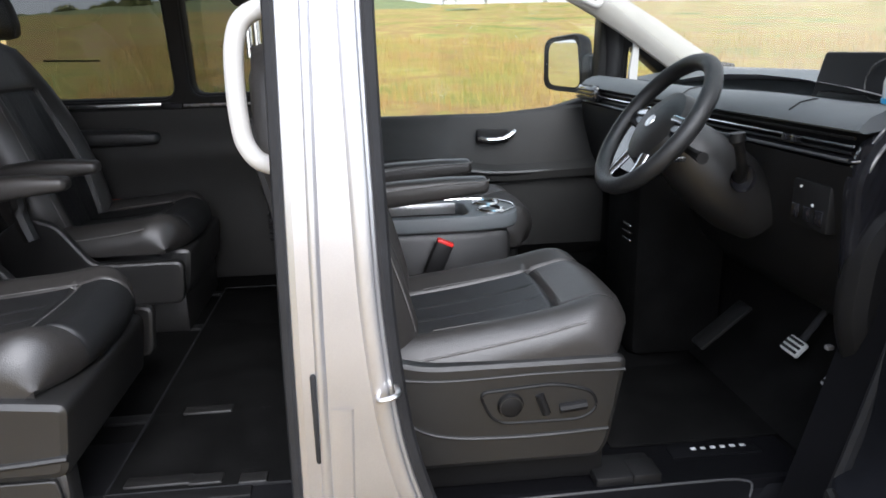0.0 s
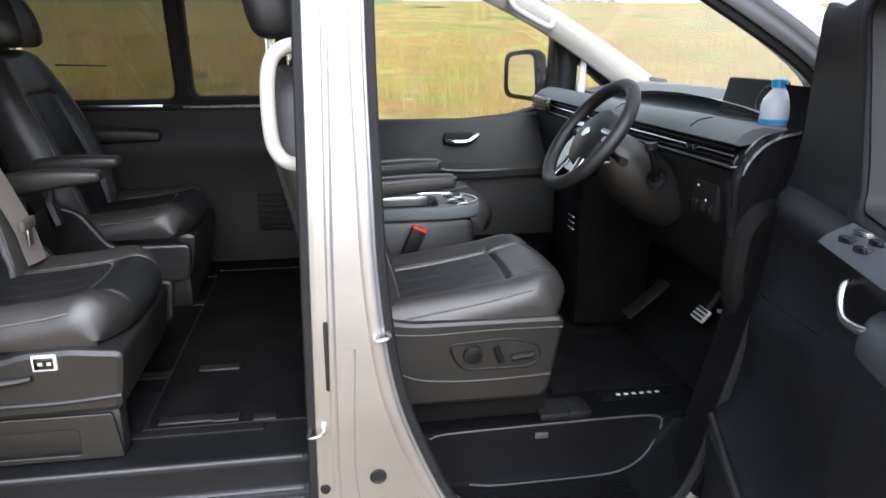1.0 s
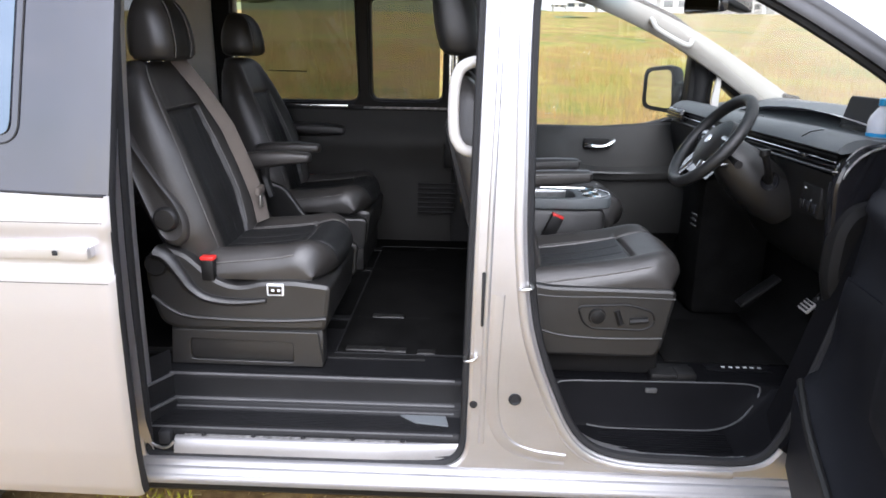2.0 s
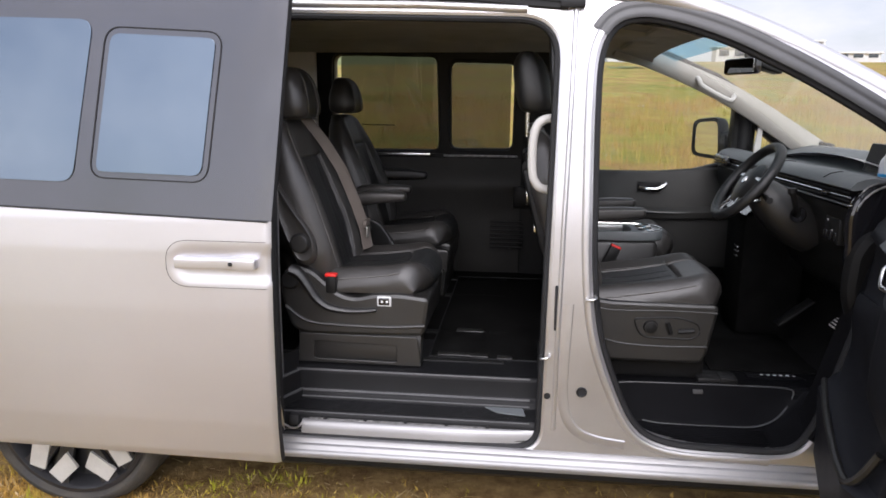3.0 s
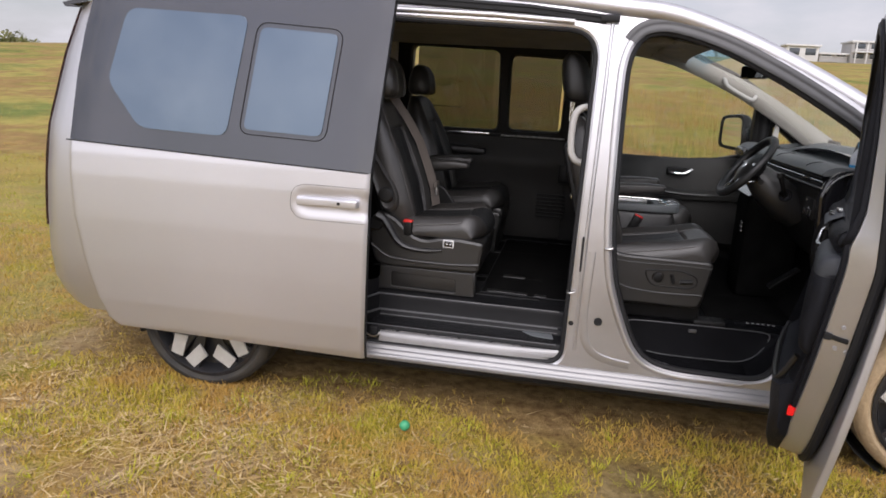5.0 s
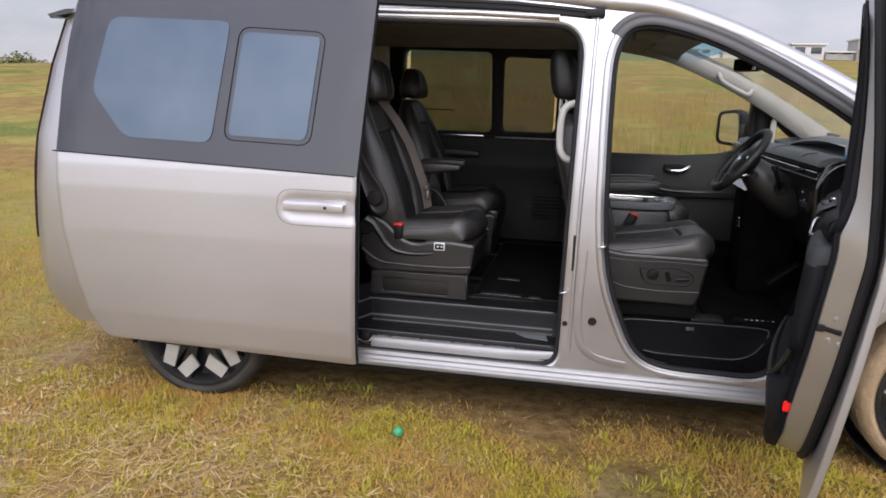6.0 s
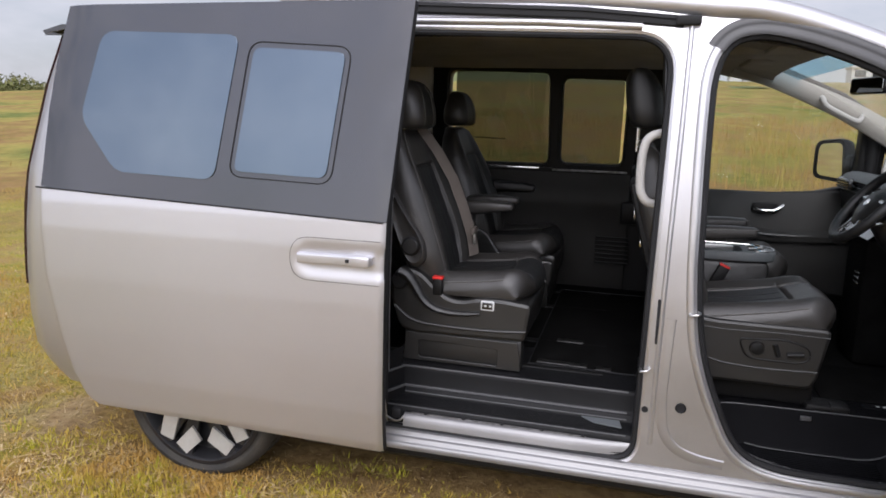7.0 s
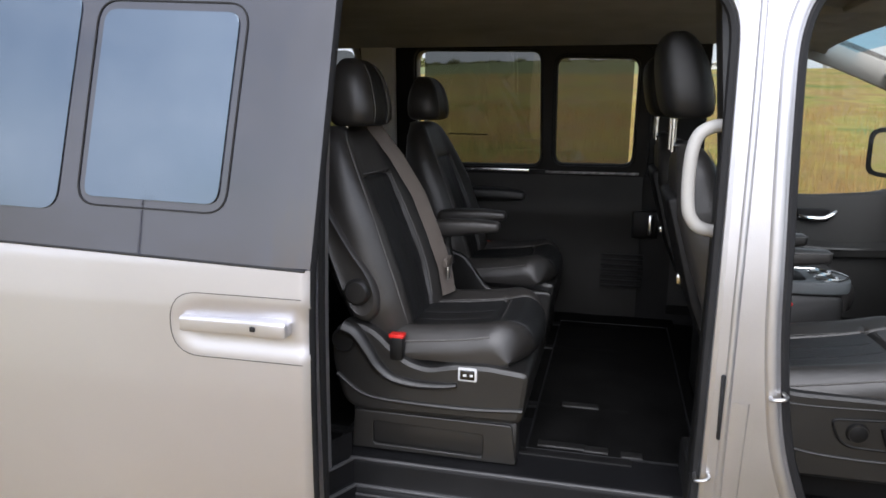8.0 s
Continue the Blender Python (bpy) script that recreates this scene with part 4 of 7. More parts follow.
def sd_grid(z0f, z1f, nz, nx, off=0.0):
    rows = []
    for i in range(nz + 1):
        s = i / nz
        row = []
        for j in range(nx + 1):
            u = j / nx
            zz = 0.7
            xa = None
            for _ in range(3):
                xa = sd_rear(zz) + (sd_front(zz) - sd_rear(zz)) * u
                zz = z0f(xa) + (z1f(xa) - z0f(xa)) * s
            edge = 0.012 * max(0.0, 1 - (1 - u) * nx / 1.2) + 0.03 * max(0.0, 1 - u * nx / 3.0) ** 2
            row.append((xa, sd_y(zz) + edge + off, zz))
        rows.append(row)
    return rows


def low_z(x):
    return interp(x, [-1.70, -1.62, -1.2, -0.36], [0.335, 0.318, 0.312, 0.298])


def dent(p):
    """The handle's recess pressed into the panel."""
    x, y, z = p
    dx = max(RX0 + 0.075 - x, 0.0)
    dz = max(abs(z - (RZ0 + RZ1) / 2) - ((RZ1 - RZ0) / 2 - 0.075), 0.0)
    d = math.hypot(dx, dz)
    t = min(1.0, max(0.0, (0.080 - d) / 0.050))
    return (x, y + 0.007 * t * t * (3 - 2 * t), z)


lower = sd_grid(low_z, belt_z, 96, 130)
part("lower_panel", loft([[dent(p) for p in r] for r in lower]), "silver", sd, "silver lower door skin", smooth=60)
part("upper_panel", loft(sd_grid(belt_z, lambda x: 1.893, 16, 26, -0.002)), "black_paint", sd, "dark gloss upper door skin")
part("belt_seam", tube([(x, sd_y(belt_z(x)) - 0.003, belt_z(x)) for x in np.linspace(-1.795, -0.35, 24)], 0.0035, 6), "rubber", sd)
part("cup_seam", tube([(x, sd_y(z) - 0.0008 + (0.012 if x > -0.36 else 0), z) for x, z in dense(rounded([(-0.36, RZ1 + 0.008), (RX0 - 0.008, RZ1 + 0.008), (RX0 - 0.008, RZ0 - 0.008), (-0.36, RZ0 - 0.008)], [0, 0.085, 0.085, 0], 8), 0.03)[:-1] if x < -0.362 or not RZ0 - 0.006 < z < RZ1 + 0.006], 0.0009, 5), "rubber", sd)


def on_door(off):
    return lambda x, y, z: (x, sd_y(z) + y - off, z)


WS = rounded([(-0.950, 1.282), (-0.551, 1.271), (-0.494, 1.738), (-0.882, 1.758)], 0.055, 8)
WL = rounded([(-1.592, 1.475), (-1.43, 1.276), (-1.008, 1.265), (-0.925, 1.780), (-1.502, 1.797)], [0.05, 0.05, 0.05, 0.05, 0.06], 8)
part("small_window", plate([dense(grow(WS, -0.020), 0.05)], -0.003, 0.003, 0.001, on_door(0.004)), "film", sd, "reflective tinted small window")
part("small_window_gasket", plate([dense(grow(WS, 0.0022), 0.05), dense(grow(WS, -0.0022), 0.05)], -0.003, 0.003, 0.001, on_door(0.002)), "rubber", sd)
part("large_window", plate([dense(WL, 0.05)], -0.003, 0.003, 0.001, on_door(0.003)), "film", sd, "reflective tinted large window")
# inner leaf and the dark front edge
rows = []
for z in np.linspace(0.30, 1.89, 20):
    xf, y = sd_front(z), sd_y(z)
    rows.append([(xf - 0.002, y + 0.012, z), (xf + 0.004, y + 0.020, z), (xf + 0.004, y + 0.036, z), (xf - 0.02, y + 0.047, z), (xf - 0.06, y + 0.050, z)])
part("front_edge", loft(rows), "rubber", sd, "dark sealed front edge of the door")
part("inner_leaf", loft([[(xr + (sd_front(z) - 0.05 - xr) * u, sd_y(z) + 0.049, z) for u in np.linspace(0, 1, 6)] for z in np.linspace(0.31, 1.89, 12) for xr in [sd_rear(z) + 0.03]]), "plastic_black", sd)
# handle bar
hz = 1.016
HB = [(-0.664, 0.012, 0.017), (-0.655, 0.013, 0.0185), (-0.56, 0.014, 0.0185), (-0.48, 0.015, 0.0185), (-0.462, 0.020, 0.0200), (-0.43, 0.022, 0.0200), (-0.402, 0.022, 0.0195), (-0.392, 0.018, 0.0175), (-0.387, 0.010, 0.013)]
rows = []
for x, d, h in HB:
    drop = 0.010 if -0.64 < x < -0.47 else 0.0
    rows.append([(x, -1.130 + yy * d * 1.0 - 0.006, hz + 0.003 * (x + 0.5) / 0.2 + zz * h - (drop if zz > 0 and yy > -0.3 else 0)) for yy, zz in rounded([(-1.0, -1.0), (-1.0, 0.75), (-0.55, 1.0), (1.0, 1.0), (1.0, -1.0)], 0.25, 3)])
part("handle", loft(rows, close_u=True, caps=True), "silver", sd, "silver pull handle with keyhole", smooth=30)
part("keyhole", box(-0.478, -0.464, -1.158, -1.145, hz - 0.006, hz + 0.006, 0.002), "rubber", sd)

# ---- driver's door, swung open ----
dd = new("driver_door")
dd.parent = van
tagged(dd, "silver front door swung wide open with dark inner trim")
HINGE, DD, DN = Vector((1.721, -0.932, 0)), Vector((-0.300, -0.954, 0)), Vector((-0.954, 0.300, 0))
REACH = 1.087


def dp(s, o, z):
    """A point of the open door: s from the hinge, o from its skin inward; a deep channel parts the skin from the frame."""
    if o > 0.0226:
        s = s * (1 - 0.65 * min(0.05, max(0.0, o - 0.03)))
        o = 0.0226 + (o + 0.0054) * interp(z, [1.15, 1.24, 1.45, 1.6], [1.0, 0.70, 0.54, 0.45])
    bow = interp(z, [0.32, 0.5, 0.75, 0.9, 1.1, 1.28, 1.45, 1.6, 1.85], [0.106, 0.076, 0.040, 0.022, 0.0, 0.012, 0.030, 0.050, 0.082])
    return HINGE + DD * s * REACH + DN * (o + bow) + Vector((0, 0, z))


def dplate(loops, o0, o1, bevel=0.004):
    return plate(loops, o0, o1, bevel, lambda x, y, z: dp(x, y, z))


SKIN = rounded([(0.0, 0.33), (1.03, 0.318), (1.06, 0.62), (1.055, 1.15), (0.985, 1.79), (0.82, 1.835), (0.55, 1.765), (0.22, 1.60), (0.0, 1.47)], [0.03, 0.05, 0, 0.02, 0.06, 0.05, 0, 0, 0.02], 6)
DWIN = rounded([(0.375, 1.205), (0.955, 1.170), (0.905, 1.715), (0.80, 1.755), (0.58, 1.685), (0.285, 1.535), (0.300, 1.46)], 0.03, 5)
INNER = [tuple(p) for p in smooth_path([Vector(q) for q in [(0.03, 0.42), (0.30, 0.385), (0.66, 0.385), (0.80, 0.43), (0.885, 0.56), (0.945, 0.78), (0.972, 1.0), (0.98, 1.2), (0.955, 1.5), (0.92, 1.72), (0.82, 1.80), (0.55, 1.735), (0.22, 1.565), (0.04, 1.46)]], 5, True)]
part("outer_skin", dplate([dense(SKIN), DWIN], 0.0, 0.022, 0.006), "silver", dd)
part("seal_channel", dplate([dense(grow(INNER, -0.012), 0.06), DWIN], 0.0228, 0.0245, 0.0004), "rubber", dd)
part("seal_channel", loft([[dp(a, 0.010, b), dp(a, 0.03, b)] for a, b in [*dense(grow(INNER, -0.014), 0.05), dense(grow(INNER, -0.014), 0.05)[0]]]), "rubber", dd, "black channel behind the door skin")
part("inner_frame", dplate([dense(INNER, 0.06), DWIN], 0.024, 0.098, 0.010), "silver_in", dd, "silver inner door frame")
sl = [dp(s, 0.0225, z) - DN * -0.022 for s, z in dense(grow(INNER, 0.004), 0.05)]
part("weather_seal", tube(sl, 0.014, 8, True, up=(0.956, -0.292, 0)), "rubber", dd)
part("inner_trim", dplate([dense(grow(INNER, -0.012), 0.06), DWIN], 0.096, 0.112, 0.004), "card", dd, "black trim over the inner door")
part("window_reveal", loft([[dp(a, o, b) for o in (-0.001, 0.05, 0.112)] for a, b in [*dense(grow(DWIN, -0.004), 0.05), dense(grow(DWIN, -0.004), 0.05)[0]]]), "rubber", dd, "black reveal of the door window")
g = part("door_glass", dplate([grow(dense(DWIN), 0.003)], 0.045, 0.050, 0.001), "glass_clear", dd)
g.visible_shadow = False
part("window_trim", dplate([dense(grow(DWIN, 0.030), 0.06), DWIN], 0.098, 0.125, 0.008), "card", dd)
prof = [(0.095, 0.37), (0.125, 0.375), (0.142, 0.41), (0.158, 0.50), (0.180, 0.60), (0.186, 0.64), (0.170, 0.652), (0.140, 0.665), (0.128, 0.78), (0.135, 0.86), (0.145, 0.90), (0.152, 0.95), (0.152, 0.985), (0.146, 1.003), (0.136, 1.0), (0.128, 1.01), (0.124, 1.05), (0.132, 1.11), (0.150, 1.145), (0.147, 1.168), (0.128, 1.182), (0.098, 1.19)]
rows = []
for s in np.linspace(0.05, 0.868, 34):
    f = interp(s, [0.05, 0.15, 0.80, 0.868], [0.55, 1.0, 1.0, 0.72])
    lo = interp(s, [0.05, 0.66, 0.78, 0.868], [0, 0, 0.03, 0.12])
    ledge = interp(s, [0.05, 0.22, 0.45, 0.60, 0.868], [-0.06, -0.03, 0.0, 0.05, 0.06])
    rows.append([dp(s, 0.095 + (o - 0.095) * f, z + (lo if z < 0.7 else 0) * (0.7 - min(z, 0.7)) / 0.3 + (ledge if 0.85 < z < 1.04 else 0)) for o, z in prof])
part("door_card", loft(rows, caps=True), "card", dd, "black moulded door card with pocket", smooth=55)
part("pocket_lip", tube(smooth_path([dp(0.10, 0.165, 0.645), dp(0.4, 0.184, 0.648), dp(0.72, 0.180, 0.648), dp(0.80, 0.165, 0.67), dp(0.83, 0.140, 0.76)], 6), 0.011, 8), "plastic", dd)
ARM = ((0.56, 0.35), (0.575, 0.75), (0.60, 0.95), (0.64, 1.0), (0.84, 1.0), (0.885, 0.95), (0.908, 0.80), (0.916, 0.5))


def arm_loft(prof, name, material, label):
    return part(name, loft([[dp(s, 0.11 + (o - 0.11) * f, 0.95 + (z - 0.95) * (0.90 + 0.10 * f)) for o, z in prof] for s, f in ARM], caps=True), material, dd, label, smooth=60)


arm_loft([(0.11, 0.79), (0.135, 0.795), (0.152, 0.81), (0.160, 0.85), (0.166, 0.92), (0.170, 1.00), (0.170, 1.056), (0.11, 1.062)], "armrest_block", "card", "soft dark armrest block")
arm_loft([(0.11, 1.050), (0.171, 1.048), (0.1735, 1.062), (0.171, 1.082), (0.162, 1.098), (0.146, 1.108), (0.125, 1.113), (0.11, 1.114)], "armrest_pad", "arm_slate_lit", "slate armrest pad with sky light in its colour")
part("switch_panel", loft([[dp(s, o, z) for o, z in [(0.122, 1.190), (0.130, 1.192), (0.162, 1.172), (0.168, 1.158)]] for s in np.linspace(0.40, 0.64, 6)]), "arm_slate_lit", dd, "window switch panel")
part("outer_handle", loft([[dp(s, o, z) for o, z in rounded([(0.004, 0.955), (-0.045, 0.960), (-0.045, 1.000), (0.004, 1.006)], 0.012, 4)] for s in np.linspace(0.66, 0.955, 6)], close_u=True, caps=True), "silver", dd, "silver outer door handle")
for i in range(4):
    c = dp(0.46 + 0.055 * (i % 2), 0.138 + 0.018 * (i // 2), 1.190 - 0.011 * (i // 2))
    part("window_switch", box(c.x - 0.007, c.x + 0.007, c.y - 0.016, c.y + 0.016, c.z - 0.006, c.z + 0.004, 0.002), "chrome" if i == 0 else "piano", dd)
part("pull_lever", tube(smooth_path([dp(0.515, 0.145, 1.128), dp(0.520, 0.165, 1.12), dp(0.535, 0.172, 1.094), dp(0.565, 0.172, 1.080), dp(0.62, 0.155, 1.084)], 6), 0.0075, 10), "chrome", dd, "chrome inner door handle")
part("door_reflector", plate([rounded([(-0.012, -0.019), (0.009, -0.019), (0.012, 0.013), (-0.009, 0.019)], 0.006)], -0.006, 0.006, 0.002, lambda x, y, z: dp(0.884 + y, 0.108 + x, 0.597 + z)), "reflector", dd, "red safety reflector")
part("lock_slot", dplate([rounded([(0.9700, 0.876), (0.9715, 0.890), (0.945, 0.890), (0.944, 0.876)], 0.003)], 0.036, 0.078, 0.002), "rubber", dd)
part("lock_slot", dplate([rounded([(0.9700, 0.872), (0.9715, 0.893), (0.945, 0.893), (0.944, 0.872)], 0.003)], 0.078, 0.0985, 0.002), "rubber", dd)
for oo, zz in ((0.058, 0.920), (0.062, 0.852), (0.034, 0.850)):
    c = dp(interp(zz, [0.78, 1.0], [0.9515, 0.9785]), oo, zz)
    part("bolt", lathe([(0.0, -0.004), (0.006, -0.004), (0.008, 0.0)], c, "y", 10), "silver_in", dd)


def near_mirror(w, h, r, d):
    """A ring of the near mirror's head, d behind its glass."""
    c = HINGE + DD * 0.21 - DN * 0.185 + Vector((0, 0, 1.300))
    return [c - DD * (d + 0.14 * z) - DN * y + Vector((0, 0, z)) for y, z in rounded([(-w, -h), (w * 0.9, -h), (w, h * 0.9), (-w, h)], r, 6)]


mir = part("door_mirror", loft([near_mirror(0.085, 0.100, 0.03, 0.0), near_mirror(0.112, 0.122, 0.04, -0.010), near_mirror(0.118, 0.128, 0.045, 0.02), near_mirror(0.110, 0.118, 0.05, 0.07), near_mirror(0.07, 0.075, 0.05, 0.105), near_mirror(0.02, 0.02, 0.01, 0.112)], close_u=True, caps=True), "piano", dd, "black door mirror")
part("mirror_face", loft([near_mirror(0.098, 0.108, 0.035, -0.004), near_mirror(0.002, 0.002, 0.0005, -0.004)], close_u=True), "mirror", mir, "mirror glass")
ma = HINGE + DD * 0.20 - DN * 0.02
part("mirror_arm", box(ma.x - 0.02, ma.x + 0.10, ma.y - 0.05, ma.y + 0.03, 1.20, 1.245, 0.012), "piano", mir)

# ---- grab handle on the centre pillar ----
gp = [(0.575, -0.77, 1.478), (0.53, -0.79, 1.476), (0.498, -0.797, 1.458), (0.484, -0.80, 1.42), (0.480, -0.80, 1.36), (0.482, -0.80, 1.30), (0.49, -0.80, 1.265), (0.515, -0.795, 1.238), (0.575, -0.77, 1.225)]
part("pillar_grab_handle", tube(smooth_path(gp, 5), 0.0155, 12, up=(0, 1, 0)), "pale_trim", van, "white grab handle on the centre pillar")


# ---- seats ----
def piping(pts, r, parent, material="stitch"):
    return part("seam", tube(smooth_path(pts, 5), r, 6), material, parent)


def two_tone(bm, inner, name, parent, label, smooth=60):
    """A leather part whose faces picked by inner(face centre) take the darker panel leather."""
    for f in bm.faces:
        f.material_index = 1 if inner(f.calc_center_median()) else 0
    me = mesh_of(bm, smooth)
    ob = part(name, me, "leather", parent, label)
    me.materials.append(M["leather_panel"])
    return ob


def cushion(seat, yc, x0, x1, zb, zr, zf, hw, wrap=False):
    """A seat cushion: sewn bolsters, a darker centre panel, a front roll and a rounded nose. zb underside, zr and zf the top at rear and front."""
    L, rs, nose = x1 - x0, 0.062, 0.066
    split = 0.70

    def top(u, y):
        a = abs(y)
        side = bump(a, hw - 0.055, 0.042) * (0.030 - 0.014 * u)
        roll = 0.010 * bump(u, 0.86, 0.13) * (1 if a < hw - 0.06 else 0.6)
        seam = -0.009 * bump(a, hw - 0.115, 0.005) - (0.010 * bump((u - split) * L, 0.0, 0.006) if a < hw - 0.10 else 0.0)
        pleat = -0.0045 * (bump(a, 0.040, 0.004)) * (1 if 0.05 < u < split - 0.06 else 0)
        sag = -0.010 * bump(u, 0.38, 0.3) * bump(a, 0.0, 0.16)
        return zr + (zf - zr) * u + side + roll + seam + pleat + sag
    ys = sorted({round(v, 4) for v in [*np.linspace(-hw, hw, 53), *[q * k + d for q in (-1, 1) for k in (hw - 0.115, 0.040) for d in (-0.008, -0.004, 0, 0.004, 0.008)], *[q * (hw - d) for q in (-1, 1) for d in (0.002, 0.006, 0.012)]]})
    us = sorted({round(v, 4) for v in [*np.linspace(0, 1 - nose / L, 34), *[split + d / L for d in (-0.010, -0.005, 0, 0.005, 0.010)]]})
    rows = []
    for k, y in enumerate([ys[0], *ys, ys[-1]]):
        a = abs(y)
        drop = 0.0
        if a > hw - rs:
            drop = rs - math.sqrt(max(0.0, rs * rs - (a - hw + rs) ** 2))
        back = 0.085 * (a / hw) ** 2.8
        low = k in (0, len(ys) + 1)
        yy = yc + y * (0.985 if low else 1.0)
        row = [(x0, yy, zb)]
        for u in us:
            row.append((x0 + (L - back) * u, yy, zb + 0.004 if low else max(zb + 0.02, top(u, y) - drop)))
        zt = top(1 - nose / L, y) - drop
        xe = x0 + (L - back) * (1 - nose / L)
        for g in (15, 35, 55, 75, 90):
            an = radians(g)
            row.append((xe + nose * math.sin(an), yy, zb + 0.004 if low else max(zb + 0.02, zt - nose * (1 - math.cos(an)))))
        row.append((xe + nose * 0.86, yy, zb + 0.012))
        row.append((xe + nose * 0.6, yy, zb))
        rows.append(row)
    bm = loft(rows)
    cu = two_tone(bm, lambda c: abs(c.y - yc) < hw - 0.115 and x0 < c.x and (wrap or c.x < x0 + L * split) and (wrap or c.z > zb + 0.03), "cushion", seat, "black leather seat cushion")
    for s in (-1, 1):
        def edge(u):
            """The sewn edge a little below the crown of the side."""
            k = 0.013
            return (x0 + (L - 0.085 * ((hw - k) / hw) ** 2.8) * u, yc + s * (hw - k + 0.001), top(u, hw - k) - rs + math.sqrt(rs * rs - (rs - k) ** 2) + 0.002)
        piping([edge(u) for u in (0.10, 0.25, 0.4, 0.55, 0.7, 0.8, 1 - nose / L)], 0.0026, cu)
        piping([(x0 + 0.10, yc + s * (hw - 0.112), top(0.25, hw - 0.107)), (x0 + L * 0.5, yc + s * (hw - 0.109), top(0.5, hw - 0.105)), (x0 + L * split, yc + s * (hw - 0.109), top(split - 0.04, hw - 0.105))], 0.0013, cu)
    piping([(x0 + L * split + 0.008, yc - hw + 0.13, top(split + 0.04, hw - 0.13)), (x0 + L * split + 0.010, yc, top(split + 0.04, 0)), (x0 + L * split + 0.008, yc + hw - 0.13, top(split + 0.04, hw - 0.13))], 0.0012, cu)
    return cu


def backrest(seat, yc, on, hw, thick):
    """A leaned backrest with deep bolsters, a darker sewn centre panel and a shoulder piece."""
    W = ([0.0, 0.06, 0.20, 0.40, 0.60, 0.74, 0.85, 0.93, 0.98, 1.0], [0.80, 0.90, 0.985, 1.0, 0.985, 0.93, 0.83, 0.70, 0.54, 0.42])
    T = ([0.0, 0.05, 0.30, 0.75, 0.92, 0.98, 1.0], [0.60, 0.92, 1.0, 0.88, 0.62, 0.40, 0.22])
    ts = sorted({round(v, 4) for v in [*np.linspace(0, 1, 40), 0.735, 0.745, 0.755, 0.985, 0.995]})

    def face(t, q):
        """Depth in front of the seat's plane at q, a share of the half width."""
        w = hw * interp(t, *W)
        y, a = q * w, abs(q)
        lift = interp(t, [0, 0.1, 0.3, 0.55, 0.75, 0.9, 1.0], [0.020, 0.040, 0.050, 0.046, 0.026, 0.008, 0.0])
        d = lift * bump(a, 0.76, 0.20)
        pane = interp(t, [0, 0.3, 0.74], [0.50, 0.56, 0.50])
        if t < 0.745:
            d -= 0.010 * bump(a, pane, 0.025) + 0.004 * bump(a, interp(t, [0, 0.74], [0.16, 0.30]), 0.018)
        d -= 0.009 * bump(t, 0.745, 0.008) * (1 if a < 0.56 else 0)
        d += 0.010 * bump(t, 0.30, 0.16) * bump(a, 0, 0.4)
        if a > 0.86:
            r = 0.050 * interp(t, *T)
            d -= r - r * math.sqrt(max(0.0, 1 - ((a - 0.86) / 0.14) ** 2))
        return d, y
    qs = sorted({round(v, 4) for v in [*np.linspace(-1, 1, 45), *[q * k for q in (-1, 1) for k in (0.47, 0.49, 0.51, 0.53, 0.55, 0.57, 0.985, 0.955)]]})
    rows = []
    for t in ts:
        th = thick * interp(t, *T)
        drop = interp(t, [0.9, 0.96, 0.99, 1.0], [0, 0.006, 0.022, 0.040])
        ring = []
        for q in qs:
            d, y = face(t, q)
            ring.append(on(t, d - drop, y))
        w = hw * interp(t, *W)
        for q in (1.0, 0.97, 0.85, 0.4, 0, -0.4, -0.85, -0.97, -1.0):
            ring.append(on(t, -drop - th * (1.1 if abs(q) > 0.99 else 1.7 if abs(q) > 0.96 else 2.0), q * w * 0.985))
        rows.append(ring)
    bm = loft(rows, close_u=True, caps=True)
    o = Vector(on(0, 0, 0))
    up = (Vector(on(1, 0, 0)) - o)
    front = (Vector(on(0, 1, 0)) - o)

    def inner(c):
        t = (c - o).dot(up) / up.length_squared
        w = hw * interp(t, *W)
        return 0.02 < t < 0.742 and abs(c.y - yc) < w * interp(t, [0, 0.3, 0.74], [0.50, 0.56, 0.50]) and (c - o).dot(front) > -thick * 0.5
    ba = two_tone(bm, inner, "backrest", seat, "black leather backrest")

    def at(t, q, e=0.001):
        d, y = face(t, q)
        return on(t, d + e, y)
    for s in (-1, 1):
        piping([at(t, s * interp(t, [0, 0.3, 0.74], [0.54, 0.60, 0.54])) for t in (0.10, 0.25, 0.4, 0.55, 0.68, 0.73)], 0.0016, ba)
        piping([at(t, s * interp(t, [0.1, 0.5, 0.9], [0.86, 0.86, 0.80])) for t in (0.08, 0.25, 0.45, 0.65, 0.80, 0.90, 0.95)], 0.0016, ba)
    piping([at(0.757, q) for q in (-0.5, -0.25, 0, 0.25, 0.5)], 0.0014, ba)
    part("back_shell", pad([(on(t, -thick * k, 0)[0], on(t, -thick * k, 0)[2], hw * w, 0.02) for t, k, w in ((0.08, 1.8, 0.82), (0.4, 2.0, 0.90), (0.82, 1.7, 0.72))], yc, 24, 5), "plastic_black", ba)
    return ba


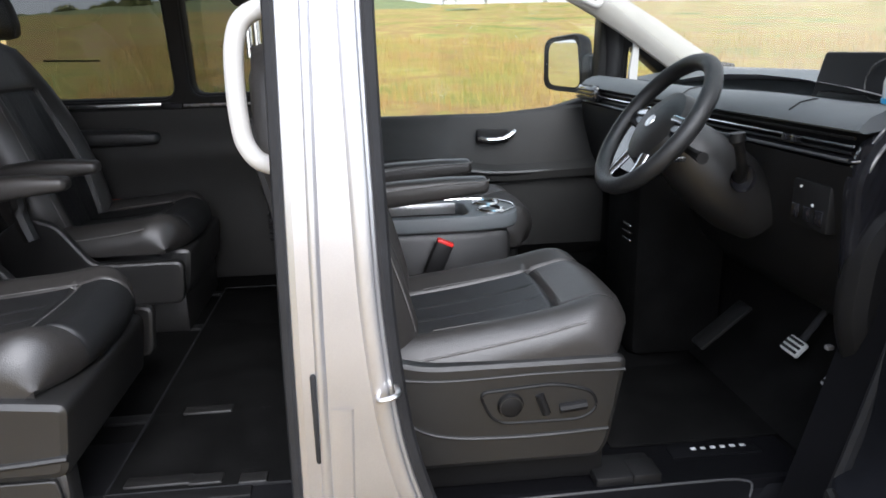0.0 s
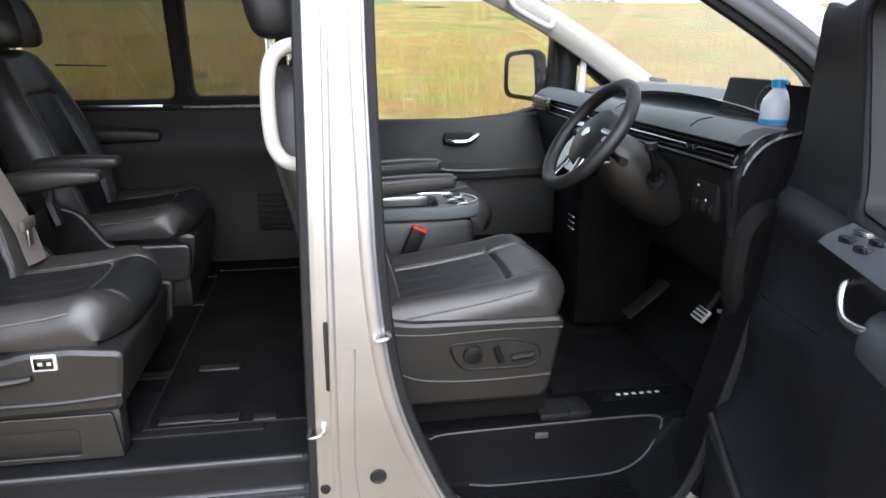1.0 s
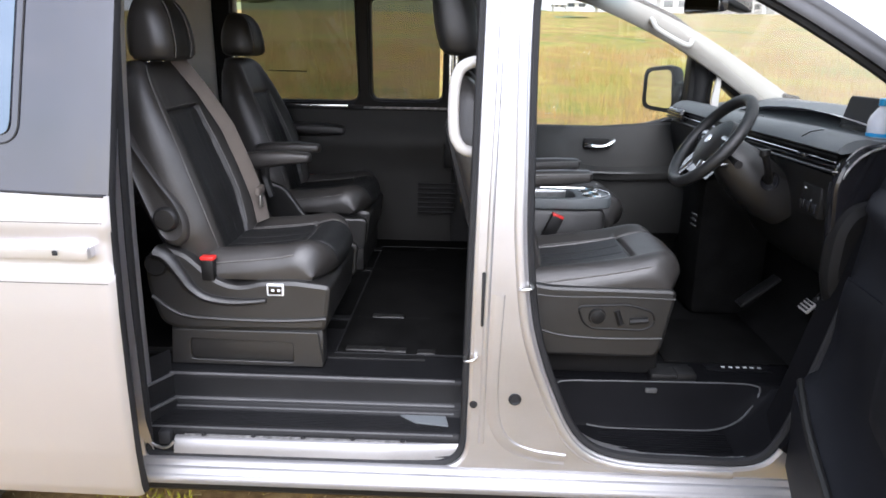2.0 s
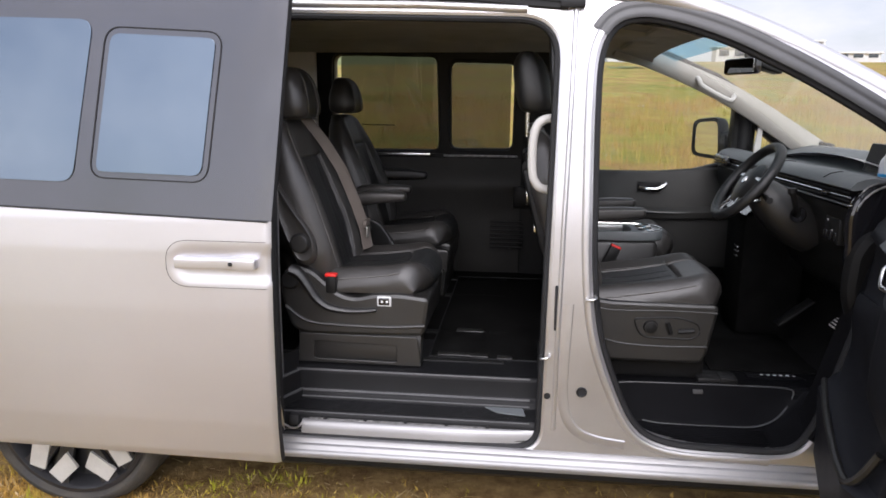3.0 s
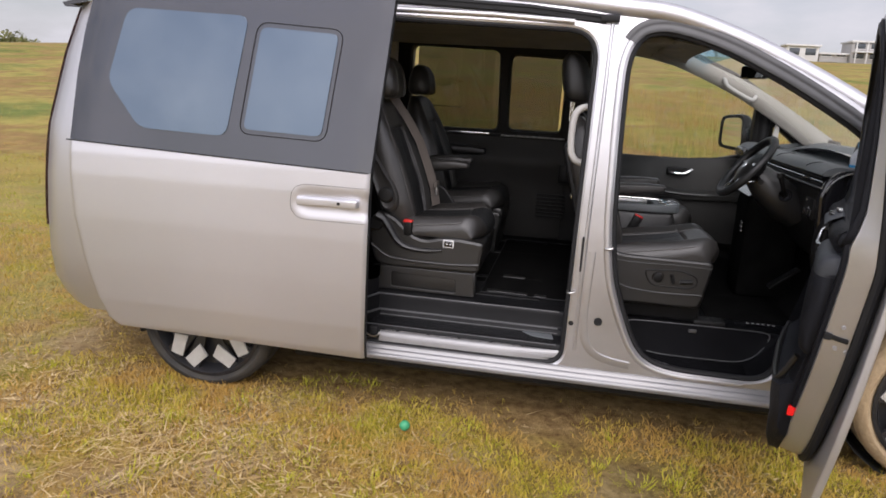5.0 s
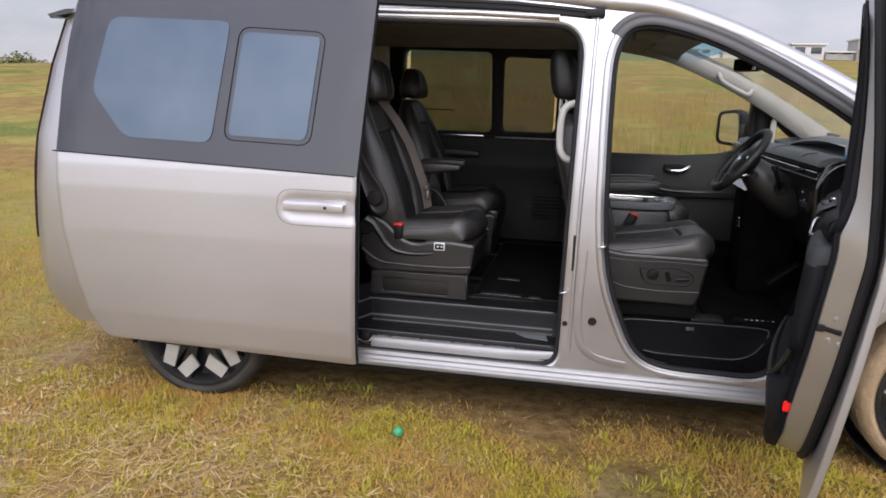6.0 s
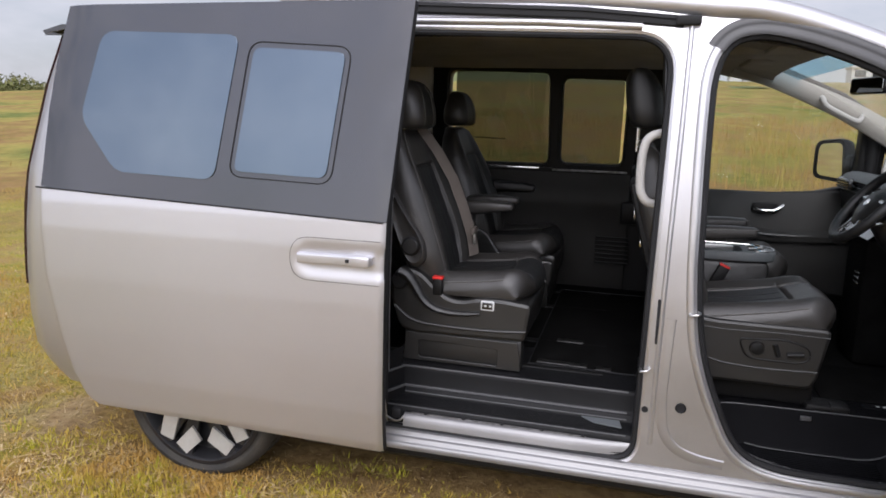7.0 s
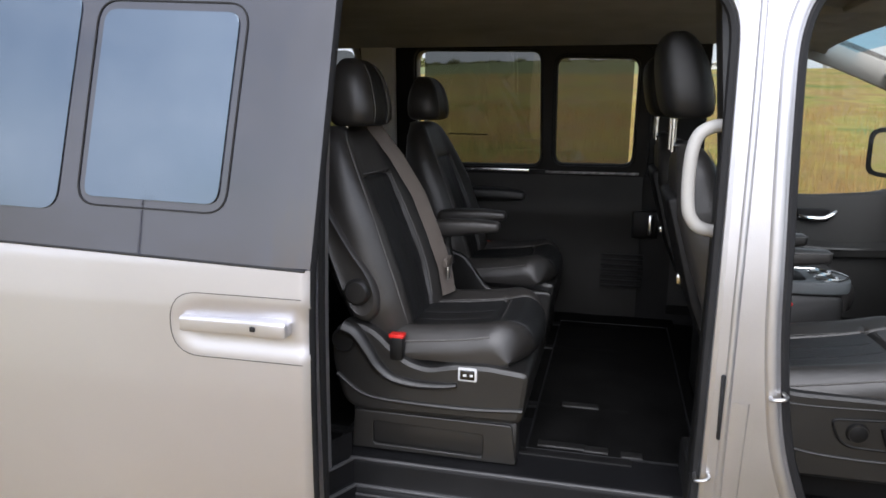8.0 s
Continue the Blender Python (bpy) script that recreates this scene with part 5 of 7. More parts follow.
def bucket(seat, yc, x0, zb, x1, top, hw, lean_dx, thick=0.065, rise=(0.05, 0.085), wrap=False):
    """Cushion and backrest common to the seats. x0 the cushion's back, x1 its front, zb its underside; rise its thickness at rear and front."""
    cu = cushion(seat, yc, x0 - 0.02, x1, zb, zb + rise[0], zb + rise[1], hw, wrap)
    bx, bz = x0 + 0.03, zb + 0.02
    L = Vector((lean_dx - 0.03, 0, top - bz))
    nrm = Vector((L.z, 0, -L.x)).normalized()

    def on(t, d, y):
        p = Vector((bx, 0, bz)) + L * t + nrm * d
        return (p.x, yc + y, p.z)
    return cu, backrest(seat, yc, on, hw, thick), on


def headrest(seat, yc, x, z, hw=0.135, hh=0.10, ht=0.058, tilt=-0.12, front=1.0, square=0.0):
    """A winged headrest: bulging cheeks either side of a flatter centre, on two chrome posts."""
    rows = []
    def blunt(u, a):
        return a + (1.0 - a) * square * (0.75 if u < 0.98 else 0.4) if u > 0 else a
    for u, a, b in [(-1.0, 0.80, 0.55), (-0.94, 0.93, 0.82), (-0.80, 1.0, 0.98), (-0.5, 1.03, 1.04), (-0.15, 1.02, 1.04), (0.2, 0.97, 1.0), (0.5, 0.88, 0.92), (0.72, 0.77, 0.80), (0.88, 0.62, 0.62), (0.97, 0.44, 0.42), (1.0, 0.28, 0.26)]:
        ring = []
        for j in range(44):
            an = 2 * math.pi * j / 44
            c, s = math.cos(an), math.sin(an)
            y = math.copysign(abs(c) ** 0.62, c)
            d = math.copysign(abs(s) ** 0.62, s)
            if d > 0:
                d += (0.22 * bump(abs(y), 0.72, 0.28) - 0.06 * bump(abs(y), 0.45, 0.06)) * d * front
            if d < 0 and not square:
                d *= interp(u, [-1.0, 0.0, 1.0], [1.0, 0.80, 0.35])
            ring.append((x + tilt * u * hh + d * ht * b, yc + y * hw * blunt(u, a), z + u * hh))
        rows.append(ring)
    he = two_tone(loft(rows, close_u=True, caps=True), lambda c: square > 0 or abs(c.y - yc) < hw * 0.46 * (1.0 - 0.3 * max(0.0, (c.z - z) / hh)) and c.x > x - ht * 0.3, "headrest", seat, "black leather headrest with a darker centre")
    for s in (-1, 1):
        piping([(x + tilt * u * hh + ht * b * 1.10, yc + s * hw * 0.47 * a, z + u * hh) for u, a, b in ((-0.9, 0.95, 0.88), (-0.5, 1.03, 1.02), (0.0, 1.0, 1.0), (0.45, 0.9, 0.92), (0.8, 0.7, 0.70))], 0.0014, he)
        part("headrest_post", tube([(x - 0.012, yc + s * 0.055, z - hh - 0.09), (x - 0.012, yc + s * 0.055, z - hh + 0.02)], 0.007, 10), "chrome", he, "chrome headrest post")
    return he


def captain_seat(yc, out, dx):
    """A second-row armchair. out is the side (sign of y) of the nearest door."""
    seat = thing("captain_seat", (dx - 0.15, yc, 0.53), "black leather captain seat with armrest on plastic base", "seat", "second-row seats")
    hw = 0.260
    x0, x1 = -0.285 + dx, 0.128 + dx
    cu, ba, on = bucket(seat, yc, x0, 0.812, x1, 1.475, hw, -0.185, 0.062, (0.058, 0.100), True)
    headrest(seat, yc, -0.472 + dx if out < 0 else -0.490 + dx, 1.560, 0.132, 0.100 if out < 0 else 0.092, 0.070)
    yo = yc + out * hw
    # lower box with a recessed panel
    bs = part("base", box(-0.40 + dx, 0.085 + dx, yc - 0.20, yo - out * 0.003, 0.53, 0.66, 0.012), "plastic", seat, "moulded plastic seat base")
    part("base_frame", plate([rounded([(-0.40 + dx, 0.535), (0.085 + dx, 0.535), (0.070 + dx, 0.652), (-0.39 + dx, 0.652)], 0.01), rounded([(-0.335 + dx, 0.552), (-0.01 + dx, 0.549), (-0.01 + dx, 0.615), (-0.335 + dx, 0.622)], 0.012)], min(yo, yo + out * 0.010), max(yo, yo + out * 0.010), 0.003), "plastic", bs)
    # side shield with the lever rail sweeping up to the recliner pivot
    shield = rounded([(-0.42 + dx, 0.665), (-0.35 + dx, 0.648), (0.098 + dx, 0.655), (0.118 + dx, 0.81), (0.0 + dx, 0.822), (-0.10 + dx, 0.818), (-0.17 + dx, 0.800), (-0.235 + dx, 0.818), (-0.285 + dx, 0.865), (-0.33 + dx, 0.905), (-0.40 + dx, 0.925), (-0.452 + dx, 0.89), (-0.46 + dx, 0.80)], [0.04, 0.02, 0.03, 0.025, 0.01, 0.02, 0.05, 0.05, 0.03, 0.03, 0.04, 0.04, 0.05], 6)
    sh = part("side_shield", plate([dense(shield)], min(yo - out * 0.45, yo + out * 0.014), max(yo - out * 0.45, yo + out * 0.014), 0.016), "plastic", seat, "dark plastic side shield")
    rail = [(-0.415, 0.905), (-0.38, 0.888), (-0.345, 0.84), (-0.315, 0.795), (-0.27, 0.762), (-0.20, 0.750), (-0.13, 0.752), (-0.085, 0.758)]
    part("lever_rail", tube(smooth_path([(x + dx, yo + out * 0.018, z) for x, z in rail], 5), [0.030 - 0.0006 * i for i in range(36)], 10, flat=0.8), "plastic", sh)
    part("shield_crease", tube(smooth_path([(-0.44 + dx, yo + out * 0.014, 0.76), (-0.36 + dx, yo + out * 0.014, 0.705), (-0.25 + dx, yo + out * 0.014, 0.692), (-0.05 + dx, yo + out * 0.014, 0.690), (0.10 + dx, yo + out * 0.014, 0.70)], 6), 0.007, 8), "plastic", sh)
    part("pivot_cap", lathe([(0.0, 0.0), (0.030, 0.0), (0.036, -0.008 * out)], (-0.415 + dx, yo + out * 0.032, 0.865), "y", 24), "plastic_black", sh)
    us = part("switch_frame", box(-0.082 + dx, -0.028 + dx, yo + out * 0.010, yo + out * 0.020, 0.772, 0.812, 0.005), "white_mark", sh, "pale framed seat switches")
    part("switch", box(-0.076 + dx, -0.034 + dx, yo + out * 0.017, yo + out * 0.0225, 0.778, 0.806, 0.003), "piano", sh)
    for k in (-0.066, -0.047):
        part("switch_mark", box(k + dx, k + 0.009 + dx, yo + out * 0.022, yo + out * 0.0235, 0.789, 0.796, 0.0), "white_mark", sh)
    # side wing of the backrest with the recliner knob
    tear = [(0.17, -0.045), (0.20, -0.018), (0.28, -0.004), (0.37, -0.012), (0.47, -0.034), (0.60, -0.056), (0.73, -0.075), (0.79, -0.092), (0.73, -0.105), (0.58, -0.108), (0.40, -0.106), (0.28, -0.102), (0.20, -0.090), (0.17, -0.068)]
    tl = smooth_path([Vector((q[0], q[1], 0)) for q in tear], 4, True)
    mid = Vector((0.36, -0.060, 0))
    wing = [[on(*((mid + (q - mid) * k)[:2]), out * (hw + y)) for q in tl] for k, y in ((1.0, -0.03), (1.0, 0.004), (0.94, 0.014), (0.84, 0.019), (0.72, 0.014), (0.3, 0.012))]
    part("side_wing", loft(wing, close_u=True, caps=True), "leather", ba, "padded side wing round the recliner")
    kn = on(0.30, -0.056, out * (hw + 0.020))
    part("recliner_knob", lathe([(0.0, out * 0.016), (0.030, out * 0.014), (0.037, out * 0.006), (0.038, -out * 0.010)], kn, "y", 24), "plastic", ba, "round recliner knob")
    # folding armrest towards the aisle
    ya = yc - out * (hw + 0.080)
    part("armrest", pad([(-0.34 + dx, 1.085, 0.030, 0.034), (-0.25 + dx, 1.098, 0.036, 0.032), (-0.16 + dx, 1.106, 0.036, 0.026), (-0.07 + dx, 1.108, 0.030, 0.018)], ya, 24, 3.2), "leather", seat, "black padded folding armrest")
    part("armrest_bracket", tube(smooth_path([(-0.31 + dx, ya, 1.07), (-0.31 + dx, ya, 0.98), (-0.29 + dx, ya, 0.90)], 5), 0.022, 8), "plastic", seat)
    part("inner_shield", plate([rounded([(-0.42 + dx, 0.66), (0.10 + dx, 0.66), (0.115 + dx, 0.80), (-0.15 + dx, 0.80), (-0.24 + dx, 0.93), (-0.33 + dx, 0.96), (-0.42 + dx, 0.90)], 0.03)], min(yc - out * hw, yc - out * (hw + 0.03)), max(yc - out * hw, yc - out * (hw + 0.03)), 0.01), "plastic", seat)
    # buckle
    bk = part("belt_buckle", box(-0.280 + dx, -0.240 + dx, yo - out * 0.012, yo + out * 0.022, 0.815, 0.885, 0.008, m=None), "plastic_black", seat, "seat belt buckle with red button")
    part("buckle_button", box(-0.282 + dx, -0.238 + dx, yo - out * 0.011, yo + out * 0.021, 0.880, 0.892, 0.004), "red", bk)
    # floor rail
    for yy in (yc - 0.17, yc + 0.17):
        part("floor_rail", box(-0.55 + dx, 0.40 + dx, yy - 0.02, yy + 0.02, 0.524, 0.536, 0.003), "plastic_black", seat)
    return seat, on


near_seat, on_near = captain_seat(-0.465, -1, 0.0)
captain_seat(0.485, 1, -0.02)
# belt strap hanging over the near backrest
st_rows = []
for t, y in ((0.98, 0.085), (0.80, 0.10), (0.6, 0.12), (0.4, 0.145), (0.22, 0.165), (0.08, 0.18)):
    d = interp(t, [0.08, 0.22, 0.4, 0.6, 0.8, 0.98], [0.078, 0.094, 0.094, 0.088, 0.058, 0.020])
    y0 = interp(t, [0.08, 0.5, 0.8, 0.98], [0.150, 0.134, 0.118, 0.10])
    st_rows.append([on_near(t, d - 0.030, y0 - 0.012), on_near(t, d - 0.006, y0 + 0.006), on_near(t, d + 0.006, y0 + 0.026)])
part("belt_strap", sheet(st_rows, 0.002), "belt", near_seat, "taupe seat belt strap")
tg = on_near(0.23, 0.098, 0.128)
part("belt_tongue", box(tg[0] - 0.004, tg[0] + 0.012, tg[1] - 0.040, tg[1] + 0.040, tg[2] - 0.006, tg[2] + 0.024, 0.006), "belt", near_seat)
part("belt_tongue_blade", box(tg[0] + 0.003, tg[0] + 0.009, tg[1] - 0.014, tg[1] + 0.014, tg[2] - 0.05, tg[2] - 0.004, 0.002), "steel", near_seat)


def cab_seat(yc, out):
    """A front seat with power switches on its outer side."""
    seat = thing("front_seat", (0.9, yc, 0.507), "black leather front seat with stitched seams", "seat", "front seats")
    hw = 0.245
    cu, ba, on = bucket(seat, yc, 0.715, 0.785, 1.225, 1.44, hw, -0.185, 0.066, (0.034, 0.114))
    headrest(seat, yc, 0.474, 1.603, 0.158, 0.112, 0.066, -0.2, 0.5, 1.0)
    yo = yc + out * (hw - 0.02)
    bs = part("seat_box", box(0.74, 1.15, yc - 0.215, yc + 0.215, 0.507, 0.80, 0.02), "plastic_black", seat)
    shield = rounded([(0.70, 0.585), (1.125, 0.585), (1.145, 0.62), (1.178, 0.812), (0.76, 0.815), (0.66, 0.85), (0.64, 0.78)], [0.03, 0.02, 0.02, 0.03, 0.05, 0.03, 0.05], 6)
    sh = part("side_shield", plate([dense(shield)], min(yo, yo + out * 0.03), max(yo, yo + out * 0.03), 0.012), "plastic", seat, "dark plastic seat side shield")
    yf = yo + out * 0.03
    part("shield_crease", tube(smooth_path([(0.66, yf, 0.76), (0.72, yf, 0.70), (0.80, yf, 0.660), (0.95, yf, 0.648), (1.14, yf, 0.652)], 6), 0.0045, 8), "plastic", sh)
    part("shield_top_crease", tube(smooth_path([(0.66, yf, 0.80), (0.8, yf, 0.782), (1.0, yf, 0.785), (1.17, yf, 0.782)], 6), 0.003, 8), "plastic", sh)
    part("switch_panel", plate([rounded([(0.872, 0.752), (1.03, 0.762), (1.105, 0.740), (1.115, 0.700), (1.08, 0.680), (0.90, 0.682)], [0.02, 0.03, 0.04, 0.03, 0.03, 0.05], 6)], min(yf - out * 0.004, yf + out * 0.003), max(yf - out * 0.004, yf + out * 0.003), 0.002), "plastic", sh)
    part("panel_line", tube([(x, yf + out * 0.002, z) for x, z in dense(rounded([(0.872, 0.752), (1.03, 0.762), (1.105, 0.740), (1.115, 0.700), (1.08, 0.680), (0.90, 0.682)], [0.02, 0.03, 0.04, 0.03, 0.03, 0.05], 6), 0.02)], 0.0035, 6, True), "plastic_black", sh)
    part("lumbar_knob", lathe([(0.0, out * 0.012), (0.018, out * 0.012), (0.022, out * 0.010), (0.026, out * 0.006), (0.028, -out * 0.004)], (0.935, yf + out * 0.002, 0.722), "y", 22), "plastic_black", sh)
    part("knob_ring", lathe([(0.021, out * 0.0125), (0.0235, out * 0.0125), (0.0245, out * 0.009)], (0.935, yf + out * 0.002, 0.722), "y", 22), "plastic", sh)
    part("recline_switch", tube([(0.993, yf + out * 0.006, 0.742), (1.008, yf + out * 0.008, 0.700)], 0.009, 8), "plastic_black", sh)
    part("slide_switch", tube([(1.035, yf + out * 0.006, 0.708), (1.09, yf + out * 0.008, 0.715)], 0.010, 8), "plastic_black", sh)
    ya = yc - out * (hw + 0.045)
    ar = part("armrest", pad([(0.62, 1.035, 0.028, 0.034), (0.75, 1.050, 0.034, 0.032), (0.88, 1.060, 0.034, 0.028), (0.985, 1.066, 0.030, 0.022)], ya, 24, 3.2), "leather", seat, "black padded armrest with stitching")
    piping([(0.66, ya - 0.034, 1.056), (0.85, ya - 0.034, 1.074), (0.97, ya - 0.028, 1.078), (0.987, ya, 1.078)], 0.0022, ar)
    yb = yc - out * (hw + 0.065)
    bk = part("belt_buckle", box(-0.024, 0.024, -0.013, 0.013, -0.06, 0.04, 0.008, m=Matrix.Translation((0.855, yb, 0.872)) @ Matrix.Rotation(radians(24), 4, "Y")), "plastic_black", seat, "seat belt buckle with red button")
    part("buckle_button", box(-0.023, 0.023, -0.012, 0.012, 0.034, 0.044, 0.003, m=Matrix.Translation((0.855, yb, 0.872)) @ Matrix.Rotation(radians(24), 4, "Y")), "red", bk)
    # coat hook on the back
    part("back_hook", box(0.50, 0.52, yc - 0.02, yc + 0.02, 1.02, 1.05, 0.004), "chrome", seat)
    return seat


cab_seat(-0.445, -1)
cab_seat(0.44, 1)

# third row, only just in sight behind
for yc in (-0.42, 0.42):
    rs = thing("rear_bench_seat", (-1.2, yc, 0.53), "black leather rear bench seat in shade", "seat", "third-row seats")
    bucket(rs, yc, -1.42, 0.80, -0.98, 1.42, 0.30, -0.16, 0.06)
    headrest(rs, yc, -1.60, 1.50, 0.12, 0.08, 0.055, -0.12)
    part("base", box(-1.40, -1.0, yc - 0.26, yc + 0.26, 0.53, 0.80, 0.02), "plastic_black", rs)
    b = part("belt_buckle", box(-1.20, -1.16, yc - 0.28, yc - 0.25, 0.92, 0.98, 0.008), "red", rs)

# ---- console between the front seats ----
con = thing("centre_console", (0.9, 0, 0.507), "dark centre console with chrome-edged cup tray", "console")
part("body", box(0.62, 1.06, -0.10, 0.115, 0.507, 0.93, 0.03), "plastic", con)
TRAY = rounded([(0.60, -0.115), (0.98, -0.115), (1.075, -0.085), (1.095, 0.0), (1.075, 0.085), (0.98, 0.12), (0.60, 0.12)], [0.02, 0.05, 0.05, 0.05, 0.05, 0.05, 0.02], 6)
part("tray", plate([TRAY, rounded([(0.64, -0.085), (0.93, -0.085), (0.945, -0.05), (0.945, 0.06), (0.93, 0.09), (0.64, 0.09)], 0.015, 4)], -0.020, 0.020, 0.006, lambda x, y, z: (x, z, 0.950 + y)), "dash", con, "slate grey tray frame")
part("tray_floor", plate([grow(TRAY, -0.004)], -0.003, 0.003, 0.001, lambda x, y, z: (x, z, 0.930 + y)), "plastic", con)
part("tray_trim", tube(smooth_path([(0.62, 0.108, 0.972), (0.93, 0.108, 0.972), (1.03, 0.094, 0.972), (1.078, 0.03, 0.972), (1.078, -0.03, 0.972), (1.03, -0.092, 0.972)], 6), 0.004, 8), "chrome", con, "chrome edge of the tray")
part("tray_liner", box(0.645, 0.925, 0.078, 0.088, 0.935, 0.968, 0.003), "steel", con, "bright metal tray wall")
for cy in (-0.045, 0.045):
    part("cup_ring", lathe([(0.028, 0.0), (0.034, 0.004), (0.040, 0.0), (0.040, -0.006)], (1.01, cy, 0.974), "z", 24), "chrome", con)

# ---- dashboard ----
dash = new("dashboard")
dash.parent = van
tagged(dash, "slate grey soft dashboard with slim vents")
rows = []
for y in np.linspace(-0.800, 0.835, 46):
    e = abs(y) / 0.82
    bx = 0.018 * e
    fill = min(1.0, max(0.0, (-y - 0.46) / 0.20))
    fill = 0.030 * fill * fill * (3 - 2 * fill)
    hump = 0.006 * bump(y, -0.43, 0.2)
    rows.append([(2.09 - 0.10 * e * e, y, 1.318), (1.99 - 0.04 * e * e, y, 1.309), (1.90, y, 1.290 + fill * 0.2), (1.82, y, 1.264 + fill * 0.7), (1.765, y, 1.252 + fill), (1.715, y, 1.251 + fill), (1.690, y, 1.257 + fill * 0.85), (1.655 + bx, y, 1.272 + hump + fill * 0.4), (1.620 + bx, y, 1.286 + hump), (1.585 + bx, y, 1.291 + hump), (1.555 + bx, y, 1.288 + hump * 0.8), (1.530 + bx, y, 1.278 + hump * 0.5), (1.515 + bx, y, 1.264), (1.511 + bx, y, 1.254), (1.522 + bx, y, 1.249)])
part("upper_pad", loft(rows, caps=True), "dash", dash, "slate grey padded dash top", smooth=60)
for y0 in (-0.60, -0.10):
    part("pad_seam", tube([(1.520, y0, 1.276), (1.545, y0 + 0.005, 1.2895), (1.580, y0 + 0.015, 1.2945), (1.615, y0 + 0.03, 1.291)], 0.0018, 6), "rubber", dash)
rows = []
for y in np.linspace(-0.79, 0.825, 30):
    bx = 0.018 * abs(y) / 0.82
    rows.append([(1.520 + bx, y, 1.252), (1.545 + bx, y, 1.246), (1.548 + bx, y, 1.210), (1.520 + bx, y, 1.203), (1.512 + bx, y, 1.196), (1.530 + bx, y, 1.186)])
part("vent_recess", loft(rows), "screen", dash, "gloss black vent band")
for k, (z, r) in enumerate(((1.238, 0.0030), (1.224, 0.0028), (1.211, 0.0030), (1.199, 0.0032))):
    part("vent_slat", tube([(1.524 + 0.018 * abs(y) / 0.82 - (0.008 if k == 3 else 0), y, z) for y in np.linspace(-0.775, 0.78, 12)], r, 6), ("plastic_black", "chrome", "plastic_black", "step_rim")[k], dash, "bright trim line" if k == 1 else "")
for y in (-0.62, -0.585, 0.1, 0.14):
    part("vent_tab", box(1.522, 1.540, y - 0.008, y + 0.008, 1.214, 1.228, 0.003), "piano", dash)
rows = []
for y in np.linspace(-0.795, 0.825, 24):
    rows.append([(1.528, y, 1.190), (1.545, y, 1.10), (1.570, y, 0.99), (1.62, y, 0.88), (1.72, y, 0.80)])
part("lower_pad", loft(rows), "plastic_black", dash)
# gloss dash end by the near door; bright tubes draw its edge reflection
part("end_edge_line", tube(smooth_path([(1.545, -0.806, 1.165), (1.562, -0.812, 1.212), (1.590, -0.815, 1.246), (1.630, -0.816, 1.268), (1.690, -0.816, 1.281)], 6), 0.0040, 8), "alu", dash, "thin bright line drawn for the gloss edge's reflection")
part("end_edge_line", tube(smooth_path([(1.526, -0.795, 1.200), (1.545, -0.800, 1.204), (1.556, -0.802, 1.232), (1.580, -0.803, 1.262), (1.612, -0.803, 1.278)], 6), 0.0022, 8), "alu", dash)
part("end_cap", plate([rounded([(1.528, 1.16), (1.545, 1.225), (1.585, 1.268), (1.66, 1.286), (1.82, 1.287), (1.86, 1.24), (1.80, 0.95), (1.62, 0.84), (1.545, 0.95)], 0.02)], -0.812, -0.77, 0.012), "piano", dash, "gloss black dash end")
part("side_bolster", plate([dense(rounded([(1.533, 0.90), (1.540, 1.05), (1.585, 1.122), (1.72, 1.135), (1.82, 1.10), (1.80, 0.72), (1.60, 0.70)], [0.05, 0.06, 0.07, 0.04, 0.03, 0.04, 0.08], 8))], -0.838, -0.765, 0.032), "plastic_black", dash, "knee bolster beside the door")
part("knee_switch_panel", box(1.532, 1.57, -0.74, -0.62, 1.05, 1.145, 0.008), "plastic_black", dash)
for i in range(3):
    part("knee_switch", box(1.528, 1.535, -0.73 + 0.038 * i, -0.705 + 0.038 * i, 1.065, 1.095, 0.003), "piano", dash)
part("switch_mark", box(1.529, 1.532, -0.655, -0.650, 1.128, 1.133, 0.0), "white_mark", dash)
part("switch_mark", box(1.5275, 1.530, -0.70, -0.695, 1.098, 1.103, 0.0), "white_mark", dash)
part("hood_release", box(1.60, 1.616, -0.70, -0.686, 0.79, 0.80, 0.003), "stitch", dash)
# centre stack
part("centre_tower", box(1.42, 1.70, -0.09, 0.18, 0.505, 1.06, 0.035), "carpet", dash)
part("stack_face", loft([[(1.41 + 0.10 * s, y, 1.06 + 0.10 * s) for y in np.linspace(-0.13, 0.22, 6)] for s in np.linspace(0, 1, 4)]), "piano", dash)
for i in range(3):
    part("stack_button", box(1.412, 1.422, -0.06, 0.0, 0.86 + 0.022 * i, 0.866 + 0.022 * i, 0.002), "chrome", dash)
# free-standing cluster
part("cluster_screen", plate([rounded([(-0.150, -0.068), (0.150, -0.068), (0.146, 0.066), (-0.146, 0.066)], [0.01, 0.01, 0.012, 0.012], 4)], -0.009, 0.009, 0.004, lambda x, y, z: (1.852 - y * 0.95 + z * 0.22, -0.335 - x, 1.312 + z)), "screen", dash, "dark instrument screen")
part("cluster_hood", box(1.83, 1.92, -0.46, -0.21, 1.24, 1.285, 0.01), "plastic_black", dash)
part("cluster_rim", tube([(1.838 + 0.2 * 0.046 * math.sin(a), -0.43 + 0.050 * math.cos(a), 1.318 + 0.046 * math.sin(a)) for a in np.linspace(0, 6.28, 24)[:-1]], 0.0018, 6, True), "plastic", dash)
part("far_vent", box(1.505, 1.55, 0.60, 0.81, 1.205, 1.262, 0.012), "piano", dash)
